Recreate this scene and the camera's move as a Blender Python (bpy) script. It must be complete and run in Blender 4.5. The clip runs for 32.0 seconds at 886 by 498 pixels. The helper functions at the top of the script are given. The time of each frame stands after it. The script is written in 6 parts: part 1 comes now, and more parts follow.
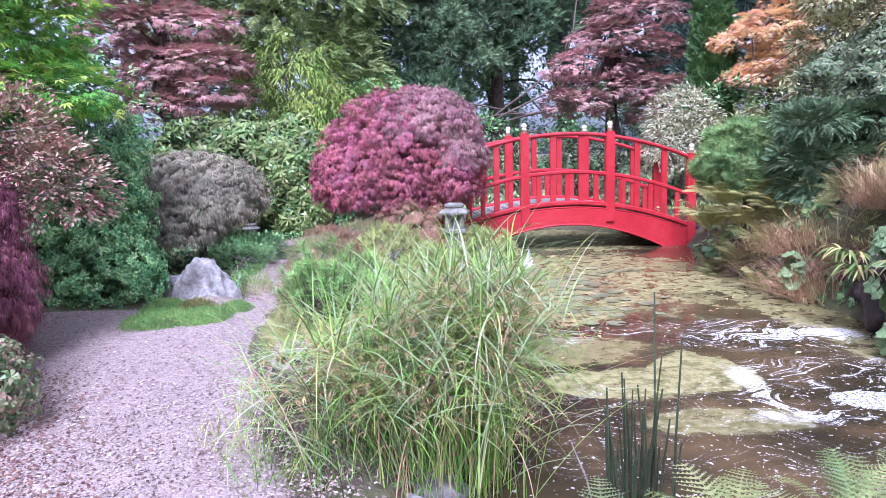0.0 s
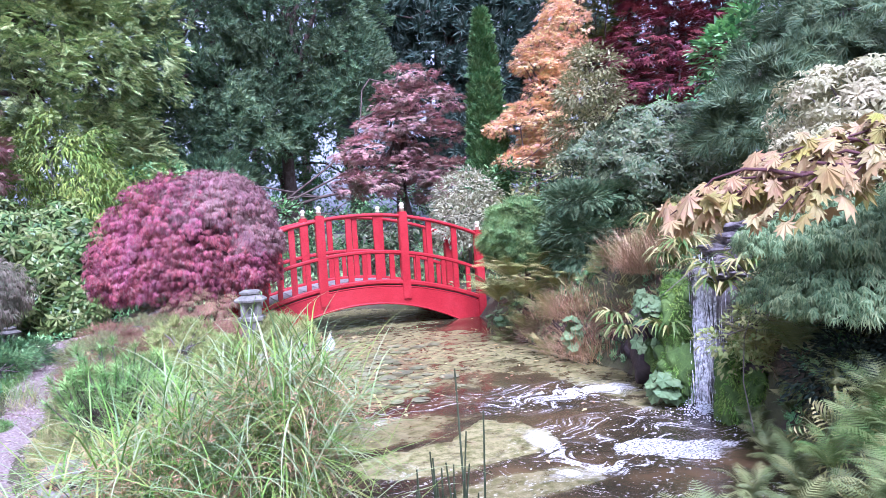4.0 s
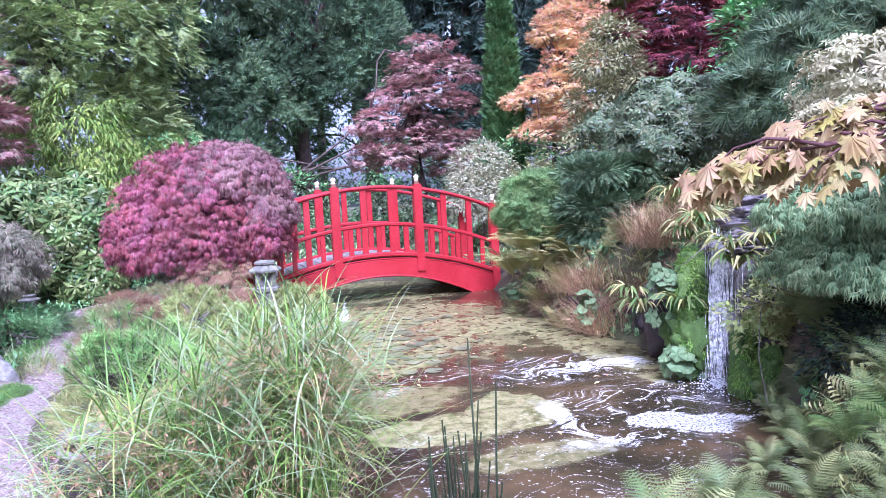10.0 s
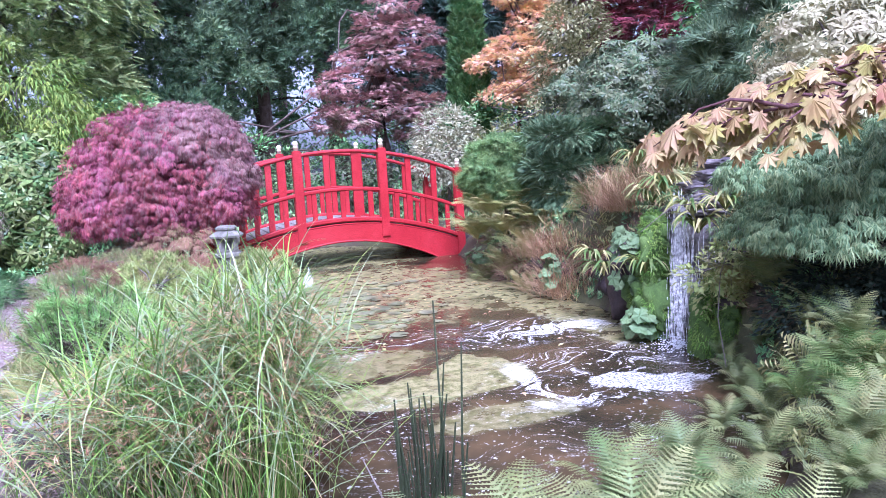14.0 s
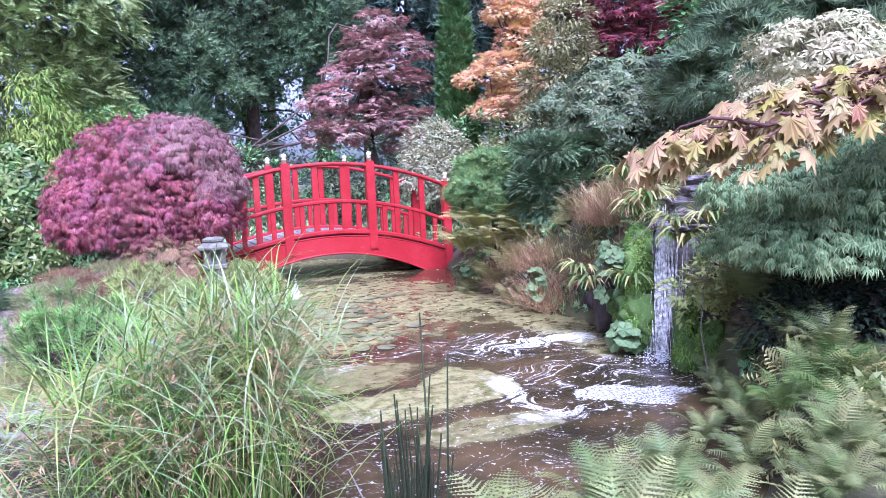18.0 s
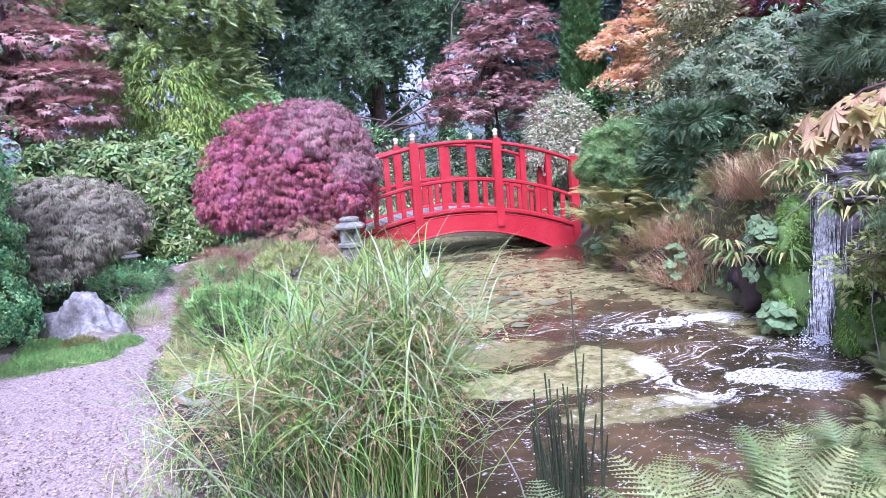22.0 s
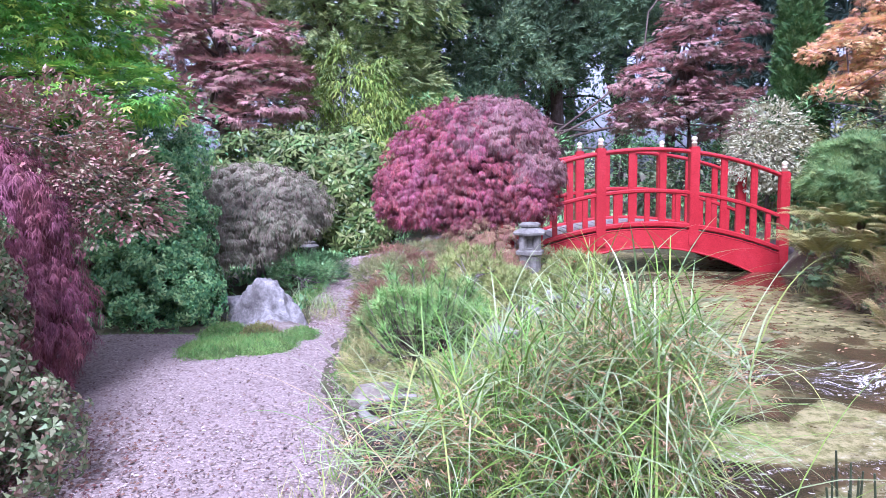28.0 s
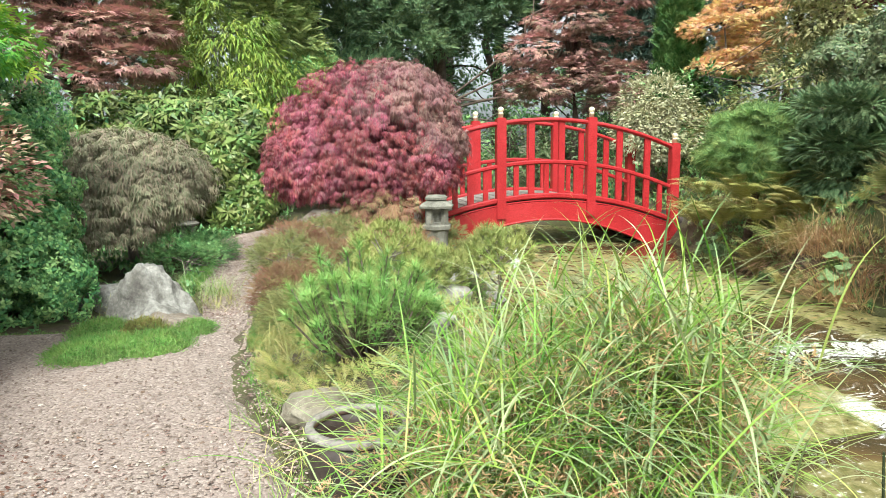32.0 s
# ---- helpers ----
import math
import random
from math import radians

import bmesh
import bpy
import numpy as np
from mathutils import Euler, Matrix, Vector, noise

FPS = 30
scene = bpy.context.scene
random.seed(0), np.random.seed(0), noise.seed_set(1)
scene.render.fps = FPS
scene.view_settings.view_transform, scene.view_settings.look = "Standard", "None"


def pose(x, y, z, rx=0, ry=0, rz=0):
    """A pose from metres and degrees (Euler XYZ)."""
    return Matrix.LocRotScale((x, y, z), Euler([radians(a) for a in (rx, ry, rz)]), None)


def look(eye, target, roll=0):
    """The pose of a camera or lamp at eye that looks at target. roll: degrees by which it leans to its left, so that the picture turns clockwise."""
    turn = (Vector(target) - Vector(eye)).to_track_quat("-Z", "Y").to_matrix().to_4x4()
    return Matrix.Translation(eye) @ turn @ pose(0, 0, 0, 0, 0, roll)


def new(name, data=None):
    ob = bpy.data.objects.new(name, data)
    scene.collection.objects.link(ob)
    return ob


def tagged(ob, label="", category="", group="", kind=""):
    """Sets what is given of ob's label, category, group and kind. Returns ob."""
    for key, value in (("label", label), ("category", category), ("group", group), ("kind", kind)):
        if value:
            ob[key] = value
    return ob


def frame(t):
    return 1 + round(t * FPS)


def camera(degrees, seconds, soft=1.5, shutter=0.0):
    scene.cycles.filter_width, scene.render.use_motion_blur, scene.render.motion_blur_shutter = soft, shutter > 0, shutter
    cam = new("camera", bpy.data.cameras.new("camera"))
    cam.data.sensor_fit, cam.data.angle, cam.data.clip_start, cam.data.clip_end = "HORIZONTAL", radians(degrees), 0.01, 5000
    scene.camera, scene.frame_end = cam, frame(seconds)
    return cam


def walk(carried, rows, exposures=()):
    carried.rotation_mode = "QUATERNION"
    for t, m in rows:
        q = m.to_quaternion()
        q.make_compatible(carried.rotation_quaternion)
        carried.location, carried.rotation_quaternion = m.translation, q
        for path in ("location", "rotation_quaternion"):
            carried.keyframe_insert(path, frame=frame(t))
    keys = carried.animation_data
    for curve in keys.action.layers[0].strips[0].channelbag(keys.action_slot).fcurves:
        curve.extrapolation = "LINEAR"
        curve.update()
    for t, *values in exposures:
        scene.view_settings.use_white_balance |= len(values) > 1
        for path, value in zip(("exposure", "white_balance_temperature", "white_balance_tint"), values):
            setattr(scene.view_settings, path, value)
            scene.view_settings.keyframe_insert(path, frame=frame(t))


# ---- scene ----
cam = camera(66.0, 32.0, 0.75)

# seconds, place, then yaw, pitch and lean to the right in degrees
PATH = [
    (0, 0.000, 0.000, 1.558, 0.00, -7.99, 1.61),
    (0.5, -0.055, -0.042, 1.575, -5.93, -6.61, 1.10),
    (1, -0.047, -0.008, 1.569, -11.00, -5.33, 1.78),
    (1.5, -0.041, -0.022, 1.581, -13.66, -4.34, 3.04),
    (2, -0.025, -0.021, 1.585, -15.72, -3.85, 3.36),
    (2.5, -0.010, -0.015, 1.584, -17.41, -4.31, 4.03),
    (3, 0.001, -0.004, 1.589, -18.20, -3.79, 3.92),
    (3.5, -0.003, -0.009, 1.590, -17.71, -2.83, 3.76),
    (5.5, 0.010, 0.005, 1.586, -16.12, -1.52, 3.64),
    (6, 0.008, 0.006, 1.586, -16.07, -1.75, 3.78),
    (6.5, 0.005, 0.001, 1.585, -15.58, -1.51, 3.58),
    (7, 0.005, -0.000, 1.580, -15.95, -2.14, 3.43),
    (7.5, 0.001, 0.003, 1.582, -15.93, -2.39, 3.50),
    (8, 0.001, 0.001, 1.578, -15.42, -2.55, 3.75),
    (8.5, -0.002, -0.001, 1.575, -15.48, -2.78, 3.44),
    (9, 0.001, 0.007, 1.572, -15.69, -3.46, 3.30),
    (9.5, 0.004, 0.007, 1.569, -15.79, -3.70, 3.17),
    (10, 0.006, 0.011, 1.565, -15.74, -4.21, 3.09),
    (10.5, 0.003, 0.015, 1.562, -16.03, -4.37, 2.99),
    (11, 0.005, 0.021, 1.561, -15.96, -4.60, 3.11),
    (11.5, 0.009, 0.027, 1.557, -15.63, -5.03, 3.25),
    (12, 0.006, 0.034, 1.554, -16.09, -5.61, 2.81),
    (12.5, 0.016, 0.038, 1.546, -16.96, -6.57, 2.95),
    (13, 0.012, 0.041, 1.547, -17.43, -7.38, 3.04),
    (13.5, 0.016, 0.040, 1.544, -17.66, -7.17, 3.16),
    (14, 0.015, 0.042, 1.547, -18.53, -7.24, 3.03),
    (14.5, 0.009, 0.044, 1.545, -19.35, -7.37, 2.94),
    (16.5, -0.002, 0.035, 1.545, -19.39, -7.44, 2.46),
    (17, -0.004, 0.022, 1.548, -19.79, -7.00, 2.21),
    (17.5, -0.003, 0.004, 1.544, -19.41, -6.59, 2.65),
    (18, 0.004, 0.002, 1.549, -19.63, -6.17, 2.52),
    (18.5, -0.004, 0.010, 1.548, -19.84, -6.16, 2.46),
    (19, -0.010, 0.023, 1.547, -20.02, -6.23, 2.31),
    (19.5, -0.008, 0.037, 1.540, -19.02, -6.58, 2.28),
    (20, -0.011, 0.049, 1.547, -18.20, -6.92, 2.44),
    (20.5, -0.015, 0.059, 1.552, -17.52, -6.92, 2.21),
    (21, -0.041, 0.022, 1.560, -15.04, -6.73, 2.24),
    (21.5, -0.094, 0.028, 1.561, -12.88, -7.52, 3.18),
    (22, -0.125, 0.053, 1.563, -9.53, -7.53, 4.21),
    (22.5, -0.098, 0.139, 1.542, -6.25, -7.51, 4.22),
    (23, -0.111, 0.224, 1.540, -0.98, -7.30, 2.69),
    (23.5, -0.110, 0.255, 1.532, 3.59, -6.85, 2.03),
    (24, -0.120, 0.323, 1.529, 4.63, -6.95, 2.37),
    (24.5, -0.114, 0.273, 1.531, 5.33, -6.84, 2.48),
    (25, -0.122, 0.292, 1.521, 7.70, -8.29, 2.42),
    (25.5, -0.164, 0.333, 1.532, 5.06, -7.68, 1.87),
    (27.5, -0.369, 0.555, 1.534, 0.98, -6.63, 2.82),
    (28, -0.383, 0.659, 1.515, 3.47, -6.33, 1.05),
    (28.5, -0.414, 0.732, 1.503, 1.48, -7.89, -0.15),
    (29, -0.531, 0.791, 1.507, -4.11, -7.70, 2.27),
    (29.5, -0.625, 0.813, 1.519, -5.34, -9.16, 1.22),
    (30, -0.645, 0.885, 1.513, -3.20, -8.40, 1.29),
    (30.5, -0.630, 0.993, 1.513, -2.85, -8.86, 0.71),
    (31, -0.630, 1.069, 1.504, -0.55, -8.21, 0.51),
    (31.5, -0.656, 1.124, 1.492, -3.40, -8.97, -0.74),
    (32, -0.749, 1.194, 1.493, -7.37, -8.83, 0.70),
]


def stand(x, y, z, yaw, pitch, lean):
    return pose(x, y, z, 0, 0, yaw) @ pose(0, 0, 0, 90 + pitch, 0, 0) @ pose(0, 0, 0, 0, 0, -lean)


EXPOSURE = [(0.0, 1.34, 4850, 35), (2.0, 1.38, 4800, 36), (6.0, 1.44, 4650, 38), (20.0, 1.38, 4650, 38), (23.5, 1.32, 4800, 38), (25.0, 1.22, 4850, 37), (29.1, 1.28, 4780, 38), (29.7, 1.23, 6000, -1), (32.0, 1.23, 6000, -1)]
walk(cam, [(row[0], stand(*row[1:])) for row in PATH], EXPOSURE)

# ---------------------------------------------------------------- light
world = bpy.data.worlds.new("sky")
scene.world = world
world.use_nodes = True
wt = world.node_tree
sky = wt.nodes.new("ShaderNodeTexSky")
sky.sky_type = "NISHITA"
sky.sun_disc = False
sky.sun_elevation = radians(54)
sky.sun_rotation = radians(188)
sky.dust_density = 4.0
pale = wt.nodes.new("ShaderNodeHueSaturation")
pale.inputs["Saturation"].default_value = 0.12
wt.links.new(sky.outputs[0], pale.inputs["Color"])
wt.links.new(pale.outputs[0], wt.nodes["Background"].inputs["Color"])
wt.nodes["Background"].inputs["Strength"].default_value = 0.115

sun = new("sun", bpy.data.lights.new("sun", "SUN"))
sun.data.energy = 2.8
sun.data.angle = radians(26)
sun.data.color = (1.0, 0.96, 0.9)
sun.matrix_world = look((-1.5, -4, 12.5), (0.5, 5, 0))


# ---------------------------------------------------------------- materials
def nodes_of(name):
    m = bpy.data.materials.new(name)
    m.use_nodes = True
    nt = m.node_tree
    return m, nt, nt.nodes["Principled BSDF"], nt.nodes["Material Output"]


def ramp(nt, cols, source, lo=0.0, hi=1.0):
    r = nt.nodes.new("ShaderNodeValToRGB")
    el = r.color_ramp.elements
    while len(el) < len(cols):
        el.new(0.5)
    for i, c in enumerate(cols):
        el[i].position = lo + (hi - lo) * i / max(1, len(cols) - 1)
        el[i].color = (*c, 1)
    nt.links.new(source, r.inputs[0])
    return r


def noise_node(nt, scale, detail=4, rough=0.55, vector=None, distort=0.0):
    n = nt.nodes.new("ShaderNodeTexNoise")
    n.inputs["Scale"].default_value, n.inputs["Detail"].default_value = scale, detail
    n.inputs["Roughness"].default_value, n.inputs["Distortion"].default_value = rough, distort
    if vector is None:
        vector = nt.nodes.new("ShaderNodeNewGeometry").outputs["Position"]
    nt.links.new(vector, n.inputs["Vector"])
    return n


def mixed(nt, fac, a, b, mode="MIX"):
    m = nt.nodes.new("ShaderNodeMix")
    m.data_type, m.blend_type = "RGBA", mode
    for socket, value in ((m.inputs[0], fac), (m.inputs[6], a), (m.inputs[7], b)):
        if isinstance(value, (int, float)):
            socket.default_value = value
        elif isinstance(value, tuple):
            socket.default_value = (*value, 1)
        else:
            nt.links.new(value, socket)
    return m.outputs[2]


def maths(nt, op, a, b=0.0):
    m = nt.nodes.new("ShaderNodeMath")
    m.operation = op
    for socket, value in ((m.inputs[0], a), (m.inputs[1], b)):
        if isinstance(value, (int, float)):
            socket.default_value = value
        else:
            nt.links.new(value, socket)
    return m.outputs[0]


def span(nt, value, lo, hi, a=0.0, b=1.0):
    m = nt.nodes.new("ShaderNodeMapRange")
    m.interpolation_type = "SMOOTHSTEP"
    nt.links.new(value, m.inputs[0])
    for i, v in enumerate((lo, hi, a, b)):
        m.inputs[i + 1].default_value = v
    return m.outputs[0]


def bump(nt, bsdf, height, strength, distance=0.01):
    b = nt.nodes.new("ShaderNodeBump")
    b.inputs["Strength"].default_value, b.inputs["Distance"].default_value = strength, distance
    nt.links.new(height, b.inputs["Height"])
    nt.links.new(b.outputs[0], bsdf.inputs["Normal"])


def leaf_mat(name, cols, rough=0.5, trans=0.3, patch=1.3, strength=0.35, whole=False):
    """Foliage: one tint a leaf, drifting in patches, partly letting light through."""
    m, nt, bsdf, out = nodes_of(name)
    geo = nt.nodes.new("ShaderNodeNewGeometry")
    info = nt.nodes.new("ShaderNodeObjectInfo")
    r = ramp(nt, cols, info.outputs["Random"] if whole else geo.outputs["Random Per Island"])
    n = noise_node(nt, patch, 3)
    hsv = nt.nodes.new("ShaderNodeHueSaturation")
    nt.links.new(r.outputs[0], hsv.inputs["Color"])
    nt.links.new(span(nt, n.outputs[0], 0.3, 0.7, 1 - strength, 1 + strength), hsv.inputs["Value"])
    nt.links.new(span(nt, noise_node(nt, patch * 2.3, 2).outputs[0], 0.3, 0.7, 0.485, 0.515), hsv.inputs["Hue"])
    nt.links.new(hsv.outputs[0], bsdf.inputs["Base Color"])
    bsdf.inputs["Roughness"].default_value = rough
    bsdf.inputs["Specular IOR Level"].default_value = 0.22
    tr = nt.nodes.new("ShaderNodeBsdfTranslucent")
    nt.links.new(hsv.outputs[0], tr.inputs["Color"])
    mix = nt.nodes.new("ShaderNodeMixShader")
    mix.inputs[0].default_value = trans * 0.5
    nt.links.new(bsdf.outputs[0], mix.inputs[1])
    nt.links.new(tr.outputs[0], mix.inputs[2])
    nt.links.new(mix.outputs[0], out.inputs[0])
    return m


def rock_mat(name, cols, scale=3.0, rough=0.85, depth=0.5, distance=0.02, fine=40.0, lo=0.3, hi=0.7, shift=0.0):
    """Stone, bark, soil, painted wood: two scales of mottling with relief."""
    m, nt, bsdf, out = nodes_of(name)
    a = noise_node(nt, scale, 6, 0.62, distort=0.4)
    b = noise_node(nt, fine, 3, 0.6)
    r = ramp(nt, cols, a.outputs[0], lo, hi)
    colour = mixed(nt, 0.35, r.outputs[0], span(nt, b.outputs[0], 0.25, 0.75, 0.25, 1.0), "OVERLAY")
    if shift:
        info = nt.nodes.new("ShaderNodeObjectInfo")
        hsv = nt.nodes.new("ShaderNodeHueSaturation")
        nt.links.new(colour, hsv.inputs["Color"])
        nt.links.new(span(nt, info.outputs["Random"], 0, 1, 1 - shift, 1 + shift), hsv.inputs["Value"])
        colour = hsv.outputs[0]
    nt.links.new(colour, bsdf.inputs["Base Color"])
    bsdf.inputs["Roughness"].default_value = rough
    bump(nt, bsdf, maths(nt, "ADD", a.outputs[0], maths(nt, "MULTIPLY", b.outputs[0], 0.4)), depth, distance)
    return m


BARK = rock_mat("bark_brown", [(0.035, 0.022, 0.016), (0.09, 0.06, 0.045), (0.14, 0.11, 0.085)], 6, 0.9, 0.8, 0.02)
BARK_RED = rock_mat("bark_reddish", [(0.05, 0.015, 0.015), (0.10, 0.04, 0.035)], 8, 0.85, 0.6, 0.01)
TWIG = rock_mat("twig_grey", [(0.10, 0.08, 0.07), (0.22, 0.18, 0.15)], 10, 0.85, 0.4, 0.005)

RED_LEAF = leaf_mat("leaf_crimson", [(0.162, 0.032, 0.055), (0.301, 0.068, 0.09), (0.422, 0.11, 0.122), (0.242, 0.082, 0.102), (0.332, 0.178, 0.158)], 0.5, 0.3, 1.6, 0.3)
PURPLE_LEAF = leaf_mat("leaf_purple", [(0.127, 0.041, 0.055), (0.239, 0.072, 0.095), (0.328, 0.141, 0.148)], 0.5, 0.25, 2.0, 0.3)
PURPLE_GREY = leaf_mat("leaf_purple_grey", [(0.143, 0.065, 0.07), (0.236, 0.118, 0.115), (0.308, 0.173, 0.155), (0.216, 0.137, 0.113), (0.308, 0.095, 0.098)], 0.5, 0.25, 1.6, 0.3)
PINE_BRIGHT = leaf_mat("needle_bright_pine", [(0.135, 0.267, 0.058), (0.204, 0.355, 0.089), (0.319, 0.454, 0.136)], 0.45, 0.2, 4.0, 0.25)
MOSS_DRY = leaf_mat("leaf_moss_dry", [(0.16, 0.13, 0.04), (0.22, 0.19, 0.06), (0.20, 0.25, 0.06), (0.30, 0.26, 0.10)], 0.8, 0.2, 5.0, 0.3)
GREY_LEAF = leaf_mat("leaf_grey_green", [(0.14, 0.15, 0.08), (0.245, 0.237, 0.145), (0.325, 0.266, 0.178), (0.211, 0.157, 0.12)], 0.6, 0.25, 2.0, 0.3)
PINK_LEAF = leaf_mat("leaf_dusky_pink", [(0.284, 0.134, 0.127), (0.468, 0.235, 0.218), (0.568, 0.327, 0.275), (0.37, 0.235, 0.173), (0.211, 0.184, 0.116)], 0.55, 0.3, 0.9, 0.3)
DARKRED_LEAF = leaf_mat("leaf_wine", [(0.09, 0.02, 0.026), (0.164, 0.035, 0.042), (0.23, 0.058, 0.055)], 0.5, 0.3, 0.9, 0.3)
ORANGE_LEAF = leaf_mat("leaf_orange", [(0.742, 0.374, 0.198), (0.803, 0.525, 0.228), (0.742, 0.429, 0.335), (0.721, 0.636, 0.213), (0.783, 0.498, 0.412)], 0.6, 0.6, 0.9, 0.15)
GREEN_MAPLE = leaf_mat("leaf_fresh_green", [(0.106, 0.279, 0.044), (0.175, 0.407, 0.059), (0.281, 0.536, 0.07), (0.586, 0.686, 0.099)], 0.5, 0.45, 1.0, 0.35)
DIS_GREEN = leaf_mat("leaf_blue_green", [(0.092, 0.147, 0.061), (0.159, 0.231, 0.096), (0.263, 0.309, 0.134)], 0.55, 0.3, 1.6, 0.3)
LAUREL = leaf_mat("leaf_dark_green", [(0.07, 0.179, 0.066), (0.138, 0.29, 0.106), (0.234, 0.418, 0.144), (0.389, 0.548, 0.21)], 0.35, 0.15, 1.8, 0.35)
RHODO = leaf_mat("leaf_rhododendron", [(0.056, 0.106, 0.028), (0.121, 0.185, 0.047), (0.205, 0.256, 0.070), (0.260, 0.283, 0.112)], 0.35, 0.2, 1.3, 0.4)
RHODO_BLUE = leaf_mat("leaf_rhododendron_grey", [(0.058, 0.092, 0.041), (0.114, 0.156, 0.068), (0.194, 0.211, 0.101), (0.148, 0.165, 0.101)], 0.4, 0.2, 1.3, 0.3)
BAMBOO = leaf_mat("leaf_bamboo", [(0.100, 0.173, 0.029), (0.190, 0.269, 0.038), (0.300, 0.346, 0.067), (0.140, 0.230, 0.043)], 0.5, 0.4, 0.8, 0.3)
YEW = leaf_mat("leaf_feathery_olive", [(0.132, 0.212, 0.076), (0.261, 0.348, 0.115), (0.445, 0.5, 0.179), (0.339, 0.374, 0.152)], 0.6, 0.25, 0.6, 0.35)
PINE = leaf_mat("needle_pine", [(0.068, 0.133, 0.067), (0.127, 0.199, 0.098), (0.206, 0.278, 0.116), (0.158, 0.223, 0.127)], 0.55, 0.15, 0.5, 0.35)
PINE_DARK = leaf_mat("needle_far_pine", [(0.035, 0.07, 0.049), (0.071, 0.107, 0.078), (0.106, 0.131, 0.092)], 0.6, 0.15, 0.4, 0.35)
# near-black leaf colour that carries the shade of the hollow under the cut-leaf maple
HOLLOW_SHADE = leaf_mat("leaf_hollow_shade", [(0.012, 0.022, 0.012), (0.022, 0.036, 0.02), (0.035, 0.05, 0.026)], 0.6, 0.1, 0.8, 0.35)
PINE_BLUE = leaf_mat("needle_blue_pine", [(0.070, 0.116, 0.054), (0.118, 0.168, 0.079), (0.180, 0.221, 0.094)], 0.5, 0.2, 1.4, 0.3)
PINE_FRESH = leaf_mat("needle_fresh_pine", [(0.101, 0.181, 0.055), (0.169, 0.269, 0.083), (0.284, 0.362, 0.109)], 0.5, 0.25, 2.5, 0.25)
JUNIPER = leaf_mat("leaf_juniper", [(0.059, 0.115, 0.052), (0.121, 0.180, 0.080), (0.194, 0.245, 0.112)], 0.55, 0.15, 1.6, 0.35)
CYPRESS = leaf_mat("leaf_cypress", [(0.039, 0.096, 0.026), (0.077, 0.158, 0.04), (0.139, 0.214, 0.066)], 0.55, 0.2, 1.5, 0.3)
OLIVE = leaf_mat("leaf_olive", [(0.10, 0.12, 0.03), (0.18, 0.18, 0.045), (0.24, 0.22, 0.06)], 0.55, 0.3, 0.8, 0.3)
CREAM_WHITE = leaf_mat("leaf_cream_white", [(0.36, 0.35, 0.20), (0.49, 0.475, 0.29), (0.58, 0.55, 0.37)], 0.5, 0.25, 1.4, 0.15)
CREAM = leaf_mat("leaf_cream", [(0.3, 0.278, 0.132), (0.412, 0.379, 0.198), (0.495, 0.444, 0.252)], 0.5, 0.25, 1.4, 0.15)
VAR_GREEN = leaf_mat("leaf_variegated_green", [(0.119, 0.156, 0.058), (0.238, 0.247, 0.092), (0.356, 0.325, 0.133)], 0.5, 0.25, 1.2, 0.25)
AZALEA = leaf_mat("leaf_azalea", [(0.070, 0.115, 0.045), (0.125, 0.175, 0.065), (0.19, 0.225, 0.10), (0.24, 0.26, 0.13), (0.28, 0.21, 0.13), (0.22, 0.12, 0.085)], 0.45, 0.25, 2.0, 0.3)
PINK_AZALEA = leaf_mat("leaf_pink_azalea", [(0.316, 0.126, 0.107), (0.48, 0.235, 0.197), (0.396, 0.3, 0.184), (0.219, 0.232, 0.11), (0.546, 0.326, 0.26), (0.245, 0.26, 0.119)], 0.45, 0.25, 1.8, 0.3)
ACER_GOLD = leaf_mat("leaf_gold_acer", [(0.369, 0.256, 0.108), (0.398, 0.298, 0.134), (0.383, 0.241, 0.118), (0.311, 0.284, 0.053), (0.355, 0.205, 0.102), (0.411, 0.326, 0.151), (0.284, 0.256, 0.064), (0.326, 0.17, 0.091)], 0.5, 0.5, 9.0, 0.15, True)
ACER_LEAVES = leaf_mat("leaf_gold_acer_far", [(0.369, 0.256, 0.108), (0.398, 0.298, 0.134), (0.383, 0.241, 0.118), (0.311, 0.284, 0.053), (0.355, 0.205, 0.102), (0.411, 0.326, 0.151), (0.284, 0.256, 0.064), (0.326, 0.17, 0.091)], 0.5, 0.5, 9.0, 0.15)
FERN_OLD = leaf_mat("leaf_fern_yellowing", [(0.222, 0.235, 0.068), (0.353, 0.340, 0.107), (0.444, 0.380, 0.163), (0.209, 0.262, 0.081)], 0.5, 0.3, 2.0, 0.3)
FERN_FROND = leaf_mat("frond_fern", [(0.118, 0.165, 0.048), (0.202, 0.238, 0.076), (0.281, 0.283, 0.104), (0.164, 0.211, 0.086)], 0.5, 0.35, 6.0, 0.3, True)
FERN_OLD_FROND = leaf_mat("frond_fern_yellowing", [(0.237, 0.244, 0.068), (0.376, 0.353, 0.11), (0.473, 0.393, 0.165), (0.223, 0.271, 0.083)], 0.5, 0.3, 6.0, 0.3, True)
FERN_BRIGHT = leaf_mat("frond_fern_bright", [(0.08, 0.14, 0.031), (0.122, 0.184, 0.043), (0.171, 0.211, 0.055)], 0.5, 0.35, 6.0, 0.25, True)
FLOAT_LEAF = leaf_mat("leaf_floating", [(0.50, 0.36, 0.16), (0.58, 0.46, 0.22), (0.44, 0.22, 0.12), (0.40, 0.38, 0.14)], 0.5, 0.1, 2.5, 0.2)
